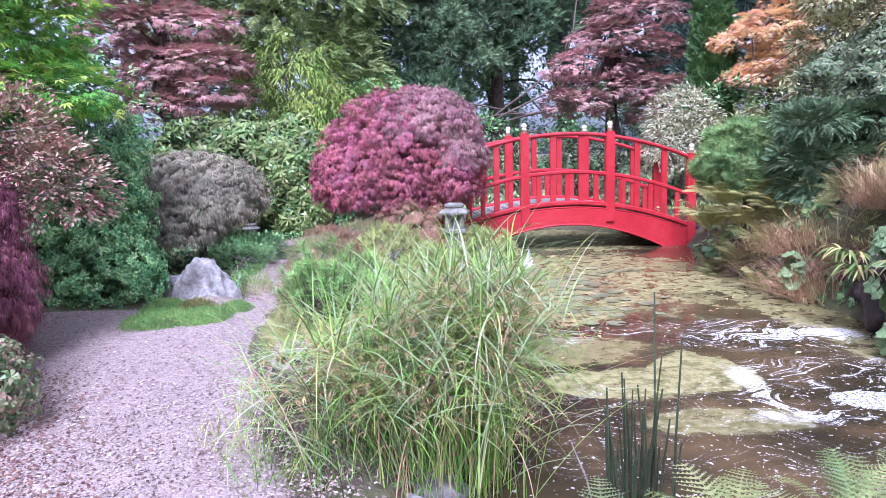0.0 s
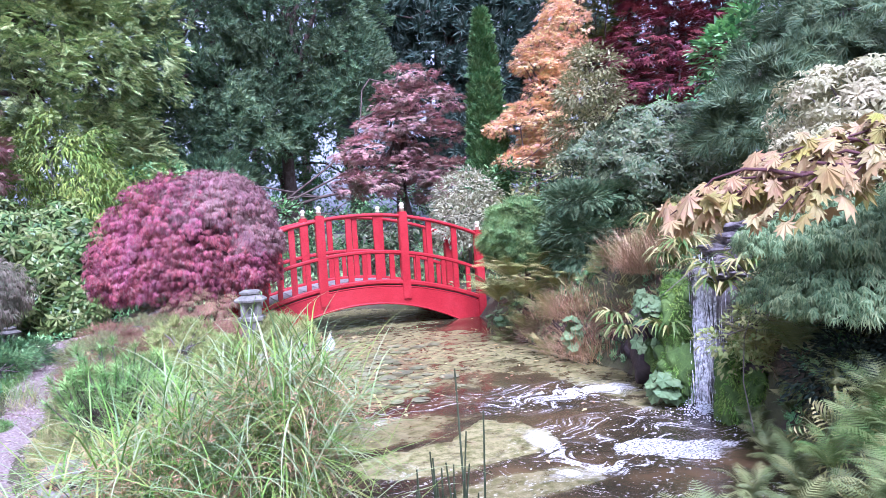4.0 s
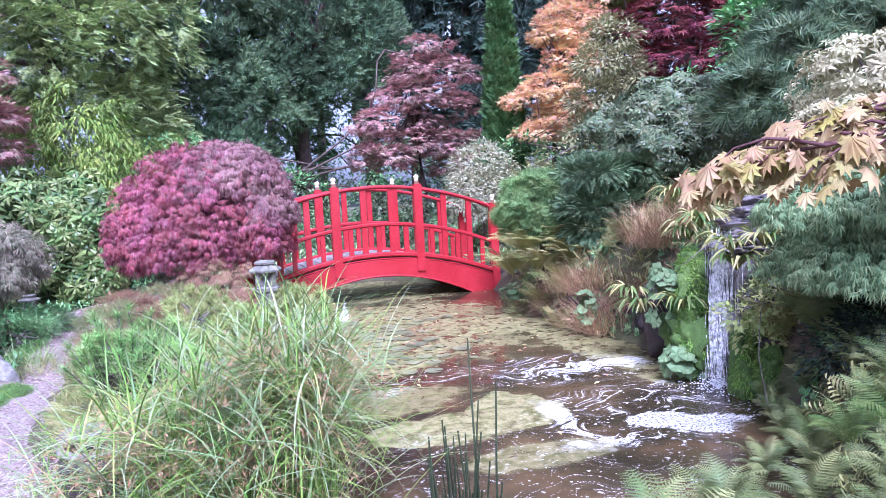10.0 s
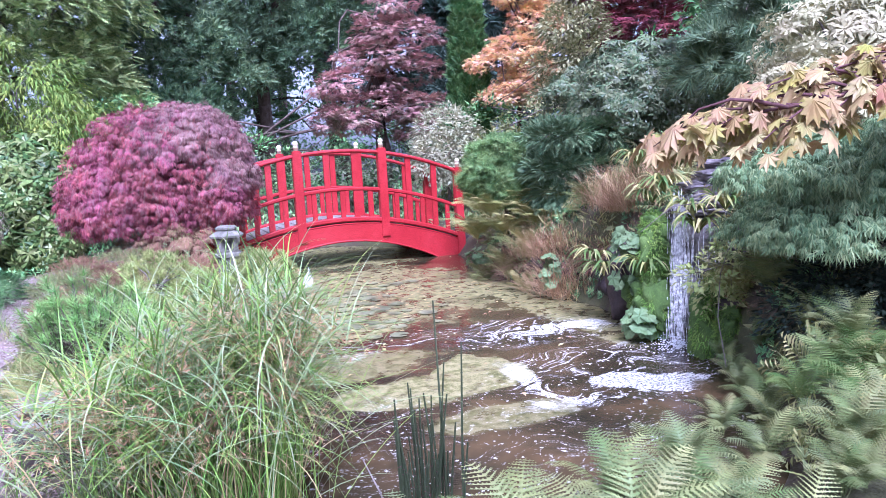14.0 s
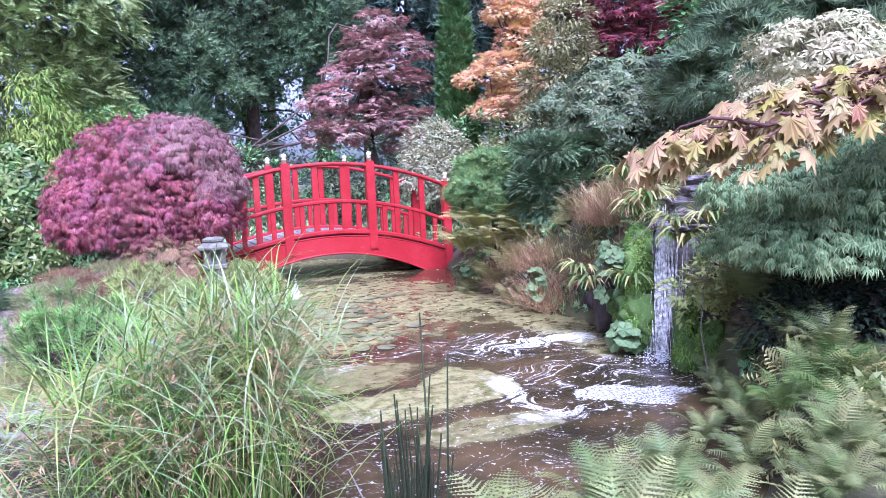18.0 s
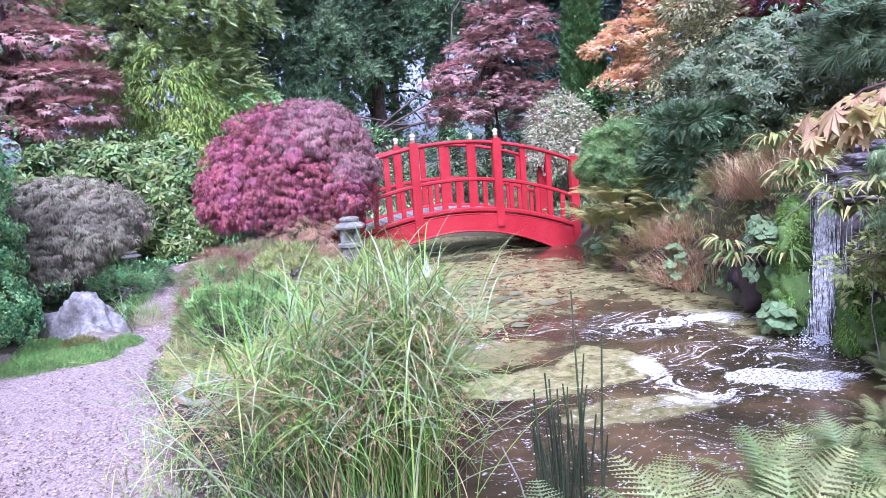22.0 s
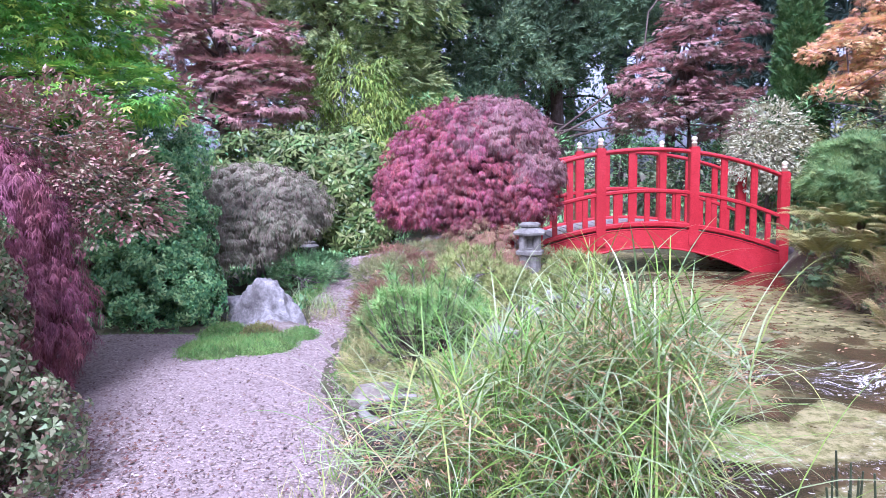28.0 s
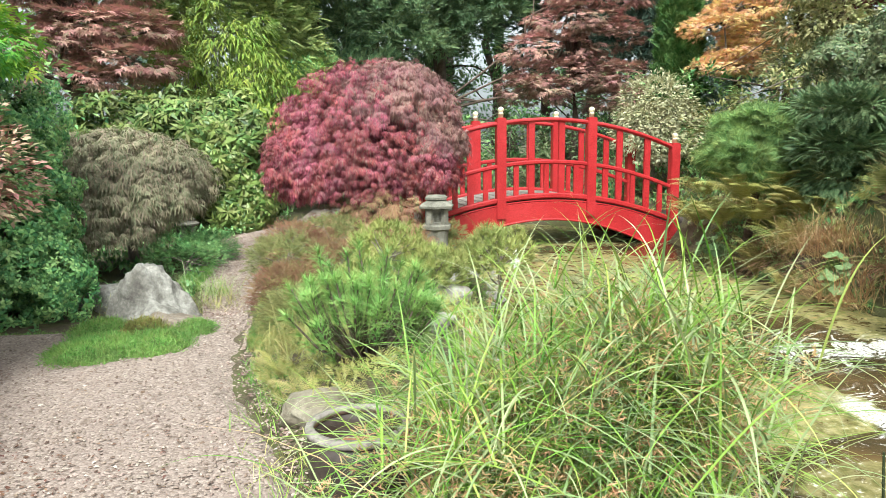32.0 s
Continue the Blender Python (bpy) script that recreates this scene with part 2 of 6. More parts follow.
SEDGE = leaf_mat("blade_sedge", [(0.105, 0.22, 0.031), (0.171, 0.313, 0.042), (0.265, 0.391, 0.077), (0.199, 0.289, 0.049), (0.399, 0.418, 0.125)], 0.4, 0.3, 1.8, 0.25)
SEDGE_PALE = leaf_mat("blade_sedge_pale", [(0.206, 0.301, 0.118), (0.309, 0.374, 0.167), (0.392, 0.41, 0.235)], 0.45, 0.3, 2.0, 0.2)
SEED = leaf_mat("seed_head_brown", [(0.368, 0.196, 0.096), (0.529, 0.322, 0.18), (0.46, 0.31, 0.144), (0.575, 0.414, 0.24)], 0.7, 0.2, 3.0, 0.2)
STRAW = leaf_mat("blade_straw", [(0.335, 0.203, 0.108), (0.502, 0.334, 0.177), (0.614, 0.45, 0.229), (0.419, 0.232, 0.152)], 0.6, 0.25, 2.0, 0.25)
SOFT_YELLOW = leaf_mat("leaf_yellow_green", [(0.221, 0.272, 0.072), (0.323, 0.357, 0.108), (0.391, 0.374, 0.144)], 0.5, 0.35, 2.5, 0.2)
HEATH = leaf_mat("leaf_heath", [(0.193, 0.083, 0.062), (0.321, 0.152, 0.097), (0.209, 0.179, 0.069), (0.386, 0.207, 0.152)], 0.6, 0.2, 2.5, 0.3)
MOSS_WET = leaf_mat("leaf_moss_wet", [(0.12, 0.24, 0.03), (0.19, 0.34, 0.04), (0.28, 0.42, 0.07), (0.2, 0.26, 0.06)], 0.6, 0.3, 3.0, 0.3)
MOSS_LEAF = leaf_mat("leaf_moss", [(0.1, 0.211, 0.046), (0.16, 0.306, 0.063), (0.245, 0.374, 0.109), (0.184, 0.23, 0.074)], 0.7, 0.3, 3.0, 0.3)
ROUND_LEAF = leaf_mat("leaf_round_soft", [(0.095, 0.162, 0.065), (0.152, 0.221, 0.091), (0.209, 0.272, 0.117)], 0.55, 0.25, 2.0, 0.25)
DEAD_LEAF = leaf_mat("leaf_fallen", [(0.124, 0.056, 0.038), (0.186, 0.099, 0.063), (0.099, 0.037, 0.035), (0.223, 0.136, 0.091)], 0.7, 0.15, 3.0, 0.25)
REED_GREEN = leaf_mat("stem_reed", [(0.026, 0.036, 0.018), (0.05, 0.06, 0.027), (0.10, 0.042, 0.045)], 0.45, 0.0, 3.0, 0.25)

STONE = rock_mat("stone_grey", [(0.08, 0.07, 0.06), (0.16, 0.145, 0.125), (0.29, 0.27, 0.24), (0.19, 0.16, 0.14)], 5.0, 0.9, 0.7, 0.02, 45)
LANTERN_STONE = rock_mat("stone_lantern", [(0.10, 0.092, 0.072), (0.17, 0.157, 0.125), (0.25, 0.23, 0.185)], 9.0, 0.9, 0.6, 0.008, 90)
SLATE = rock_mat("stone_wet_slate", [(0.054, 0.043, 0.042), (0.15, 0.125, 0.121), (0.299, 0.254, 0.232)], 9.0, 0.35, 0.9, 0.02, 60)
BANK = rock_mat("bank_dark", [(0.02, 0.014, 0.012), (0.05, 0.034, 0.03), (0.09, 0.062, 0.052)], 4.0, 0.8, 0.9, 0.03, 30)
SOIL = rock_mat("soil_mossy", [(0.05, 0.045, 0.02), (0.085, 0.085, 0.03), (0.07, 0.05, 0.032), (0.12, 0.12, 0.045)], 2.2, 0.95, 0.9, 0.03, 55)
MOSS = rock_mat("moss_cushion", [(0.045, 0.082, 0.017), (0.084, 0.141, 0.026), (0.134, 0.196, 0.042)], 6.0, 0.95, 1.0, 0.02, 120)
RED_PAINT = rock_mat("paint_vermilion", [(0.28, 0.016, 0.019), (0.34, 0.022, 0.025), (0.40, 0.036, 0.04)], 2.5, 0.27, 0.15, 0.004, 60, 0.2, 0.8)
GOLD = rock_mat("paint_pale_gold", [(0.62, 0.50, 0.30), (0.74, 0.63, 0.42), (0.80, 0.72, 0.55)], 14, 0.4, 0.2, 0.003, 80)
DECK = rock_mat("deck_board_grey", [(0.132, 0.116, 0.099), (0.204, 0.18, 0.154), (0.252, 0.226, 0.193)], 7, 0.85, 0.4, 0.006, 80, shift=0.2)
POT = rock_mat("pot_bronze_glaze", [(0.025, 0.017, 0.014), (0.045, 0.032, 0.026), (0.07, 0.05, 0.038)], 6, 0.6, 0.3, 0.004, 50)
POT_RIM = rock_mat("pot_rim_stone", [(0.13, 0.11, 0.095), (0.21, 0.18, 0.16), (0.28, 0.25, 0.22)], 10, 0.7, 0.3, 0.004, 60)
POT_RUST = rock_mat("pot_inside_rust", [(0.22, 0.085, 0.045), (0.36, 0.15, 0.08)], 6, 0.8, 0.3, 0.004, 60)


def gravel_material():
    m, nt, bsdf, out = nodes_of("gravel_pink")
    pos = nt.nodes.new("ShaderNodeNewGeometry").outputs["Position"]
    v = nt.nodes.new("ShaderNodeTexVoronoi")
    v.inputs["Scale"].default_value = 85
    nt.links.new(pos, v.inputs["Vector"])
    grain = nt.nodes.new("ShaderNodeSeparateColor")
    nt.links.new(v.outputs["Color"], grain.inputs[0])
    r = ramp(nt, [(0.13, 0.094, 0.076), (0.25, 0.19, 0.158), (0.33, 0.255, 0.215), (0.205, 0.152, 0.126), (0.42, 0.34, 0.295)], grain.outputs[0])
    big = noise_node(nt, 0.9, 4)
    litter = noise_node(nt, 9.0, 5, 0.7)
    colour = mixed(nt, span(nt, big.outputs[0], 0.45, 0.7, 0.0, 0.45), r.outputs[0], (0.24, 0.18, 0.155))
    colour = mixed(nt, span(nt, litter.outputs[0], 0.56, 0.70, 0.0, 0.6), colour, (0.13, 0.085, 0.062))
    nt.links.new(colour, bsdf.inputs["Base Color"])
    bsdf.inputs["Roughness"].default_value = 0.95
    bump(nt, bsdf, maths(nt, "SUBTRACT", litter.outputs[0], v.outputs["Distance"]), 0.45, 0.01)
    return m


def water_material():
    """Dark pond water; olive algae, pale leaf-strewn shallows and swirls of foam float on it."""
    m, nt, bsdf, out = nodes_of("pond_water")
    pos = nt.nodes.new("ShaderNodeNewGeometry").outputs["Position"]
    xyz = nt.nodes.new("ShaderNodeSeparateXYZ")
    nt.links.new(pos, xyz.inputs[0])
    x, y = xyz.outputs[0], xyz.outputs[1]

    def near(cx, cy, rx, ry, soft=1.0):
        dx = maths(nt, "DIVIDE", maths(nt, "SUBTRACT", x, cx), rx)
        dy = maths(nt, "DIVIDE", maths(nt, "SUBTRACT", y, cy), ry)
        d = maths(nt, "SQRT", maths(nt, "ADD", maths(nt, "MULTIPLY", dx, dx), maths(nt, "MULTIPLY", dy, dy)))
        rough = maths(nt, "MULTIPLY", maths(nt, "SUBTRACT", noise_node(nt, 2.2, 4, vector=pos).outputs[0], 0.5), 1.3)
        return span(nt, maths(nt, "ADD", d, rough), 1.0 + 0.12 * soft, 1.0 - 0.22 * soft)

    def top(*values):
        total = values[0]
        for v in values[1:]:
            total = maths(nt, "MAXIMUM", total, v)
        return total

    swirl = nt.nodes.new("ShaderNodeVectorMath")
    swirl.operation = "MULTIPLY_ADD"
    warp = noise_node(nt, 1.1, 2, vector=pos)
    nt.links.new(warp.outputs["Color"], swirl.inputs[0])
    swirl.inputs[1].default_value = (1.6, 1.6, 0)
    nt.links.new(pos, swirl.inputs[2])
    streak = nt.nodes.new("ShaderNodeMapping")
    streak.inputs["Scale"].default_value = (2.2, 6.5, 1.0)
    nt.links.new(swirl.outputs[0], streak.inputs[0])
    lines = noise_node(nt, 2.0, 5, 0.62, streak.outputs[0], 1.2)
    fleck = noise_node(nt, 22.0, 3, 0.6, pos)
    foam_zone = top(near(2.55, 4.2, 0.8, 0.7), near(2.7, 5.5, 0.85, 0.5))
    thick = top(near(2.58, 3.98, 0.24, 0.15, 0.8), near(2.84, 3.76, 0.27, 0.17, 0.8), maths(nt, "MULTIPLY", near(2.75, 5.5, 0.6, 0.2, 2.0), 0.55), maths(nt, "MULTIPLY", near(2.0, 4.4, 0.10, 0.5, 1.5), 0.75), maths(nt, "MULTIPLY", near(1.95, 3.68, 0.32, 0.14, 1.5), 0.75))
    thin = near(1.2, 3.3, 1.7, 1.0)
    arc = top(near(1.45, 5.8, 1.0, 0.22), near(0.9, 5.55, 0.4, 0.3))
    field = maths(nt, "ADD", lines.outputs[0], maths(nt, "MULTIPLY", thick, 0.24))
    speck = noise_node(nt, 55.0, 3, 0.7, pos)
    line = maths(nt, "MULTIPLY", span(nt, field, 0.53, 0.64), span(nt, speck.outputs[0], 0.40, 0.54, 0.12, 1.0))
    foam = maths(nt, "MULTIPLY", line, maths(nt, "MAXIMUM", foam_zone, maths(nt, "MULTIPLY", arc, 0.8)))
    flecks = maths(nt, "MULTIPLY", span(nt, fleck.outputs[0], 0.62, 0.68), top(foam_zone, maths(nt, "MULTIPLY", thin, 0.55)))
    foam = top(foam, flecks, maths(nt, "MULTIPLY", maths(nt, "MULTIPLY", thin, span(nt, lines.outputs[0], 0.55, 0.64)), span(nt, speck.outputs[0], 0.50, 0.58, 0.0, 0.6)))
    grain = noise_node(nt, 7.0, 6, 0.7, pos)
    shallows = top(near(1.9, 8.3, 1.7, 2.0), near(3.3, 7.0, 0.4, 2.4), near(3.3, 5.7, 0.4, 0.5), near(1.0, 6.6, 0.9, 0.6), near(2.2, 12.0, 1.6, 1.6))
    algae = maths(nt, "MULTIPLY", shallows, maths(nt, "MULTIPLY", span(nt, grain.outputs[0], 0.40, 0.52, 0.2, 1.0), span(nt, noise_node(nt, 1.9, 3, 0.6, pos).outputs[0], 0.38, 0.50, 0.6, 1.0)))
    mat_zone = top(near(1.78, 4.6, 0.36, 0.45, 0.4), near(1.25, 4.4, 0.55, 0.32, 0.5), maths(nt, "MULTIPLY", near(0.8, 5.2, 0.8, 0.4), 0.7), maths(nt, "MULTIPLY", near(1.6, 3.7, 0.5, 0.2), 0.7))
    algae = top(algae, maths(nt, "MULTIPLY", mat_zone, span(nt, grain.outputs[0], 0.33, 0.50, 0.4, 1.0)))
    algae_col = ramp(nt, [(0.045, 0.045, 0.014), (0.15, 0.145, 0.040), (0.36, 0.31, 0.14), (0.21, 0.20, 0.052)], noise_node(nt, 11, 7, 0.8, pos).outputs[0], 0.3, 0.7)
    deep = ramp(nt, [(0.022, 0.018, 0.010), (0.06, 0.042, 0.020), (0.13, 0.080, 0.036)], noise_node(nt, 1.6, 4, vector=pos).outputs[0], 0.3, 0.7)
    colour = mixed(nt, maths(nt, "MULTIPLY", algae, 0.9), deep.outputs[0], algae_col.outputs[0])
    colour = mixed(nt, maths(nt, "MULTIPLY", foam, span(nt, fleck.outputs[0], 0.3, 0.6, 0.7, 1.0)), colour, (0.80, 0.77, 0.70))
    nt.links.new(colour, bsdf.inputs["Base Color"])
    rough = maths(nt, "ADD", 0.05, maths(nt, "ADD", maths(nt, "MULTIPLY", algae, 0.5), maths(nt, "MULTIPLY", foam, 0.5)))
    nt.links.new(maths(nt, "MINIMUM", rough, 0.7), bsdf.inputs["Roughness"])
    bsdf.inputs["IOR"].default_value = 1.33
    ripple = noise_node(nt, 9.0, 3, 0.5, streak.outputs[0])
    calm = maths(nt, "ADD", 0.25, foam_zone)
    bump(nt, bsdf, maths(nt, "ADD", maths(nt, "MULTIPLY", ripple.outputs[0], calm), maths(nt, "MULTIPLY", foam, 0.5)), 0.35, 0.02)
    return m


def falling_water_material():
    m, nt, bsdf, out = nodes_of("falling_water")
    bsdf.inputs["Base Color"].default_value = (0.90, 0.88, 0.84, 1)
    bsdf.inputs["Roughness"].default_value = 0.25
    n = noise_node(nt, 30, 3)
    clear = nt.nodes.new("ShaderNodeBsdfTransparent")
    mix = nt.nodes.new("ShaderNodeMixShader")
    nt.links.new(span(nt, n.outputs[0], 0.35, 0.65, 0.25, 0.95), mix.inputs[0])
    nt.links.new(clear.outputs[0], mix.inputs[1])
    nt.links.new(bsdf.outputs[0], mix.inputs[2])
    nt.links.new(mix.outputs[0], out.inputs[0])
    return m


GRAVEL = gravel_material()
WATER = water_material()
FALLING = falling_water_material()


# ---------------------------------------------------------------- mesh tools
def mesh_np(name, verts, faces, mats, index=None, smooth=False):
    """A mesh from arrays; faces: one array of equal-sided faces."""
    verts = np.asarray(verts, np.float32).reshape(-1, 3)
    faces = np.asarray(faces, np.int32)
    me = bpy.data.meshes.new(name)
    k = faces.shape[1]
    me.vertices.add(len(verts))
    me.vertices.foreach_set("co", verts.ravel())
    me.loops.add(faces.size)
    me.loops.foreach_set("vertex_index", faces.ravel())
    me.polygons.add(len(faces))
    me.polygons.foreach_set("loop_start", np.arange(0, faces.size, k, dtype=np.int32))
    me.polygons.foreach_set("loop_total", np.full(len(faces), k, np.int32))
    if index is not None:
        me.polygons.foreach_set("material_index", np.asarray(index, np.int32))
    me.polygons.foreach_set("use_smooth", np.full(len(faces), smooth))
    for m in mats if isinstance(mats, (list, tuple)) else [mats]:
        me.materials.append(m)
    me.update(calc_edges=True)
    me.validate()
    return me


def child(name, me, parent, label="", kind=""):
    ob = new(name, me)
    ob.parent = parent
    if parent is not None:
        ob.matrix_parent_inverse = parent.matrix_basis.inverted() if parent.parent is None else Matrix.Identity(4)
    return tagged(ob, label=label, kind=kind)


def part(name, bm, material, parent, label="", smooth=False):
    me = bpy.data.meshes.new(name)
    bmesh.ops.recalc_face_normals(bm, faces=bm.faces)
    bm.to_mesh(me)
    bm.free()
    me.materials.append(material)
    if smooth:
        for p in me.polygons:
            p.use_smooth = True
    return child(name, me, parent, label)


def thing(name, at, label, category, group="", kind=""):
    ob = new(name)
    ob.empty_display_size = 0.1
    ob.location = at
    return tagged(ob, label, category, group, kind)


def unit(a):
    return a / np.maximum(np.linalg.norm(a, axis=-1, keepdims=True), 1e-9)


def scatter(name, tpl, P, Y, Z, S, mats, wide=None):
    """One mesh of copies of a leaf shape: base P, axis Y, face normal about Z, length S."""
    V, F, I = tpl
    P, Y, Z = np.asarray(P, float), unit(np.asarray(Y, float)), np.asarray(Z, float)
    X = unit(np.cross(Y, Z) + 1e-6)
    Z = np.cross(X, Y)
    S = np.broadcast_to(np.asarray(S, float), (len(P),))
    W = S if wide is None else S * wide
    out = P[:, None] + V[None, :, :1] * (X * W[:, None])[:, None] + V[None, :, 1:2] * (Y * S[:, None])[:, None] + V[None, :, 2:3] * (Z * S[:, None])[:, None]
    faces = F[None] + (np.arange(len(P)) * len(V))[:, None, None]
    return mesh_np(name, out.reshape(-1, 3), faces.reshape(-1, F.shape[1]), mats, np.tile(I, len(P)) if I is not None else None)


def tpl_of(verts, faces, index=None):
    return np.array(verts, float), np.array(faces, np.int32), None if index is None else np.array(index, np.int32)


def lance(w=0.16, droop=0.1):
    """A pointed leaf folded along its midrib."""
    return tpl_of([(0, 0, 0), (-w, 0.4, 0.05), (w, 0.4, 0.05), (0, 0.42, 0), (0, 1, -droop)], [(0, 3, 1), (0, 2, 3), (1, 3, 4), (3, 2, 4)])


def edged(w=0.2, droop=0.1):
    """A pointed leaf with a pale margin round a green heart."""
    return tpl_of([(0, 0, 0), (-w, 0.45, 0.04), (w, 0.45, 0.04), (0, 0.12, 0), (-w * .68, 0.45, 0.0), (w * .68, 0.45, 0.0), (0, 0.84, -droop * .6), (0, 1, -droop)],
                  [(0, 3, 1), (3, 4, 1), (0, 2, 3), (3, 2, 5), (3, 5, 4), (4, 5, 6), (1, 4, 6), (1, 6, 7), (2, 7, 6), (2, 6, 5)], [1, 1, 1, 1, 0, 0, 1, 1, 1, 1])


def palmate(n=5, w=0.10, spread=150, droop=0.12):
    """A lobed maple leaf: a diamond for each lobe."""
    V, F = [(0, 0.0, 0)], []
    for i in range(n):
        a = radians(-spread / 2 + spread * i / (n - 1))
        r = 1.0 - 0.35 * abs(2 * i / (n - 1) - 1)
        s, c = math.sin(a), math.cos(a)
        k = len(V)
        V += [(s * .45 * r - c * w, c * .45 * r + s * w, 0.02), (s * r, c * r, -droop * r), (s * .45 * r + c * w, c * .45 * r - s * w, 0.02)]
        F += [(0, k + 2, k), (k, k + 2, k + 1)]
    return tpl_of(V, F)


def dissected(n=7, w=0.035, droop=0.45, spread=130):
    """A finely cut maple leaf: narrow lobes that hang."""
    V, F = [], []
    for i in range(n):
        a = radians(-spread / 2 + spread * i / (n - 1))
        r = 1.0 - 0.4 * abs(2 * i / (n - 1) - 1)
        s, c = math.sin(a), math.cos(a)
        k = len(V)
        V += [(0, 0, 0), (s * .5 * r - c * w, c * .5 * r + s * w, -droop * .18), (s * .5 * r + c * w, c * .5 * r - s * w, -droop * .18), (s * r, c * r, -droop * r)]
        F += [(k, k + 2, k + 1), (k + 1, k + 2, k + 3)]
    return tpl_of(V, F)


def tuft(n=16, w=0.03, open_=0.9, seed=1):
    """A brush of needles round a shoot."""
    r = random.Random(seed)
    V, F = [], []
    for i in range(n):
        a, o = 2 * math.pi * i * 0.381966, open_ * (0.25 + 0.75 * r.random())
        b = 0.3 * r.random()
        d = Vector((math.cos(a) * o, 1.0 - 0.45 * o, math.sin(a) * o)).normalized() * (0.75 + 0.25 * r.random())
        t = Vector((-math.sin(a), 0, math.cos(a))) * w
        p = Vector((0, b, 0))
        k = len(V)
        V += [tuple(p - t), tuple(p + t), tuple(p + d)]
        F += [(k, k + 1, k + 2)]
    return tpl_of(V, F)


def whorl(n=7, w=0.12, rise=0.25):
    """A rosette of long leaves round a bud."""
    V, F = [], []
    for i in range(n):
        a = 2 * math.pi * i / n
        s, c = math.sin(a), math.cos(a)
        k = len(V)
        V += [(0, 0.1, 0), (s * .5 - c * w, 0.1 + rise * .8, c * .5 + s * w), (s * .5 + c * w, 0.1 + rise * .8, c * .5 - s * w), (s, 0.02, c)]
        F += [(k, k + 2, k + 1), (k + 1, k + 2, k + 3)]
    return tpl_of(V, F)


def spray(n=9, w=0.05, droop=0.25):
    """A flat feathery spray with side shoots."""
    V, F = [], []
    for i in range(n):
        y = 0.08 + 0.86 * i / n
        L = 0.42 * (1 - 0.75 * i / n)
        for sgn in (-1, 1):
            k = len(V)
            V += [(0, y, -droop * y * y), (sgn * L * .5, y + L * .35 + w, -droop * y * y - .02), (sgn * L, y + L * .75, -droop * (y + L * .6) ** 2 - .04)]
            F += [(k, k + 1, k + 2)]
    k = len(V)
    V += [(-.012, 0, 0), (.012, 0, 0), (0, 1, -droop)]
    F += [(k, k + 1, k + 2)]
    return tpl_of(V, F)


def tube(bm, pts, radii, sides=6):
    """A bent, tapering stem."""
    rings = []
    pts = [Vector(p) for p in pts]
    for i, p in enumerate(pts):
        d = (pts[min(i + 1, len(pts) - 1)] - pts[max(i - 1, 0)]).normalized()
        q = d.to_track_quat("Z", "Y")
        rings.append([bm.verts.new(p + q @ Vector((math.cos(a) * radii[i], math.sin(a) * radii[i], 0))) for a in (2 * math.pi * j / sides for j in range(sides))])
    for a, b in zip(rings, rings[1:]):
        for j in range(sides):
            bm.faces.new((a[j], a[(j + 1) % sides], b[(j + 1) % sides], b[j]))
    bm.faces.new(rings[0][::-1])
    bm.faces.new(rings[-1])


def limb_path(a, b, rng, bend=0.12, n=5):
    a, b = np.array(a, float), np.array(b, float)
    L = np.linalg.norm(b - a)
    off = rng.normal(0, bend * L, 3)
    return [tuple(a + (b - a) * t + off * math.sin(math.pi * t) + np.array([0, 0, 0.12 * L * math.sin(math.pi * t)]) + rng.normal(0, .02 * L, 3) * (0 < t < 1)) for t in np.linspace(0, 1, n)]


def shell(rng, blobs, n, inner=0.6, zmin=-0.6):
    """Places near the skin of ellipsoids (x, y, z, rx, ry, rz), with the way out of them."""
    B = np.array(blobs, float)
    weight = (B[:, 3] * B[:, 4] + B[:, 3] * B[:, 5] + B[:, 4] * B[:, 5])
    which = rng.choice(len(B), n * 3, p=weight / weight.sum())
    d = unit(rng.normal(size=(n * 3, 3)))
    keep = d[:, 2] > zmin
    d, which = d[keep][:n], which[keep][:n]
    r = inner + (1.08 - inner) * rng.random(len(d)) ** 0.6
    c, rad = B[which, :3], B[which, 3:]
    return c + d * r[:, None] * rad, unit(d / rad)


def crown(name, parent, mats, tpl, rng, blobs, clumps, per, reach, flat, size, out=0.6, droop=0.3, up=0.5, inner=0.6, zmin=-0.6, label="", wild=0.3, puff=1.5, tier=0.5):
    """Leaves on the outer side of many small cushions that sit over the skin of a crown; tier: how level the leaves lie."""
    C, N = shell(rng, blobs, clumps, inner, zmin)
    k = np.repeat(np.arange(len(C)), per)
    d = unit(rng.normal(size=(len(k), 3)) + N[k] * 0.9 + np.array([0, 0, 0.6]))
    grow = rng.uniform(0.65, 1.35, len(C))[k]
    P = C[k] + d * (reach * puff * grow * rng.uniform(0.55, 1.05, len(k)))[:, None] * np.array([1, 1, max(flat, 0.25)])
    away = unit(d * np.array([1, 1, 0.35]))
    Y = N[k] * out + away * 0.8 + rng.normal(size=P.shape) * wild + np.array([0, 0, -droop])
    Z = d * (1 - tier) + N[k] * 0.3 + np.array([0, 0, tier + 0.3 * up]) + rng.normal(size=P.shape) * 0.22
    S = size * rng.uniform(0.65, 1.25, len(P))
    return child(name, scatter(name, tpl, P, Y, Z, S, mats), parent, label), C


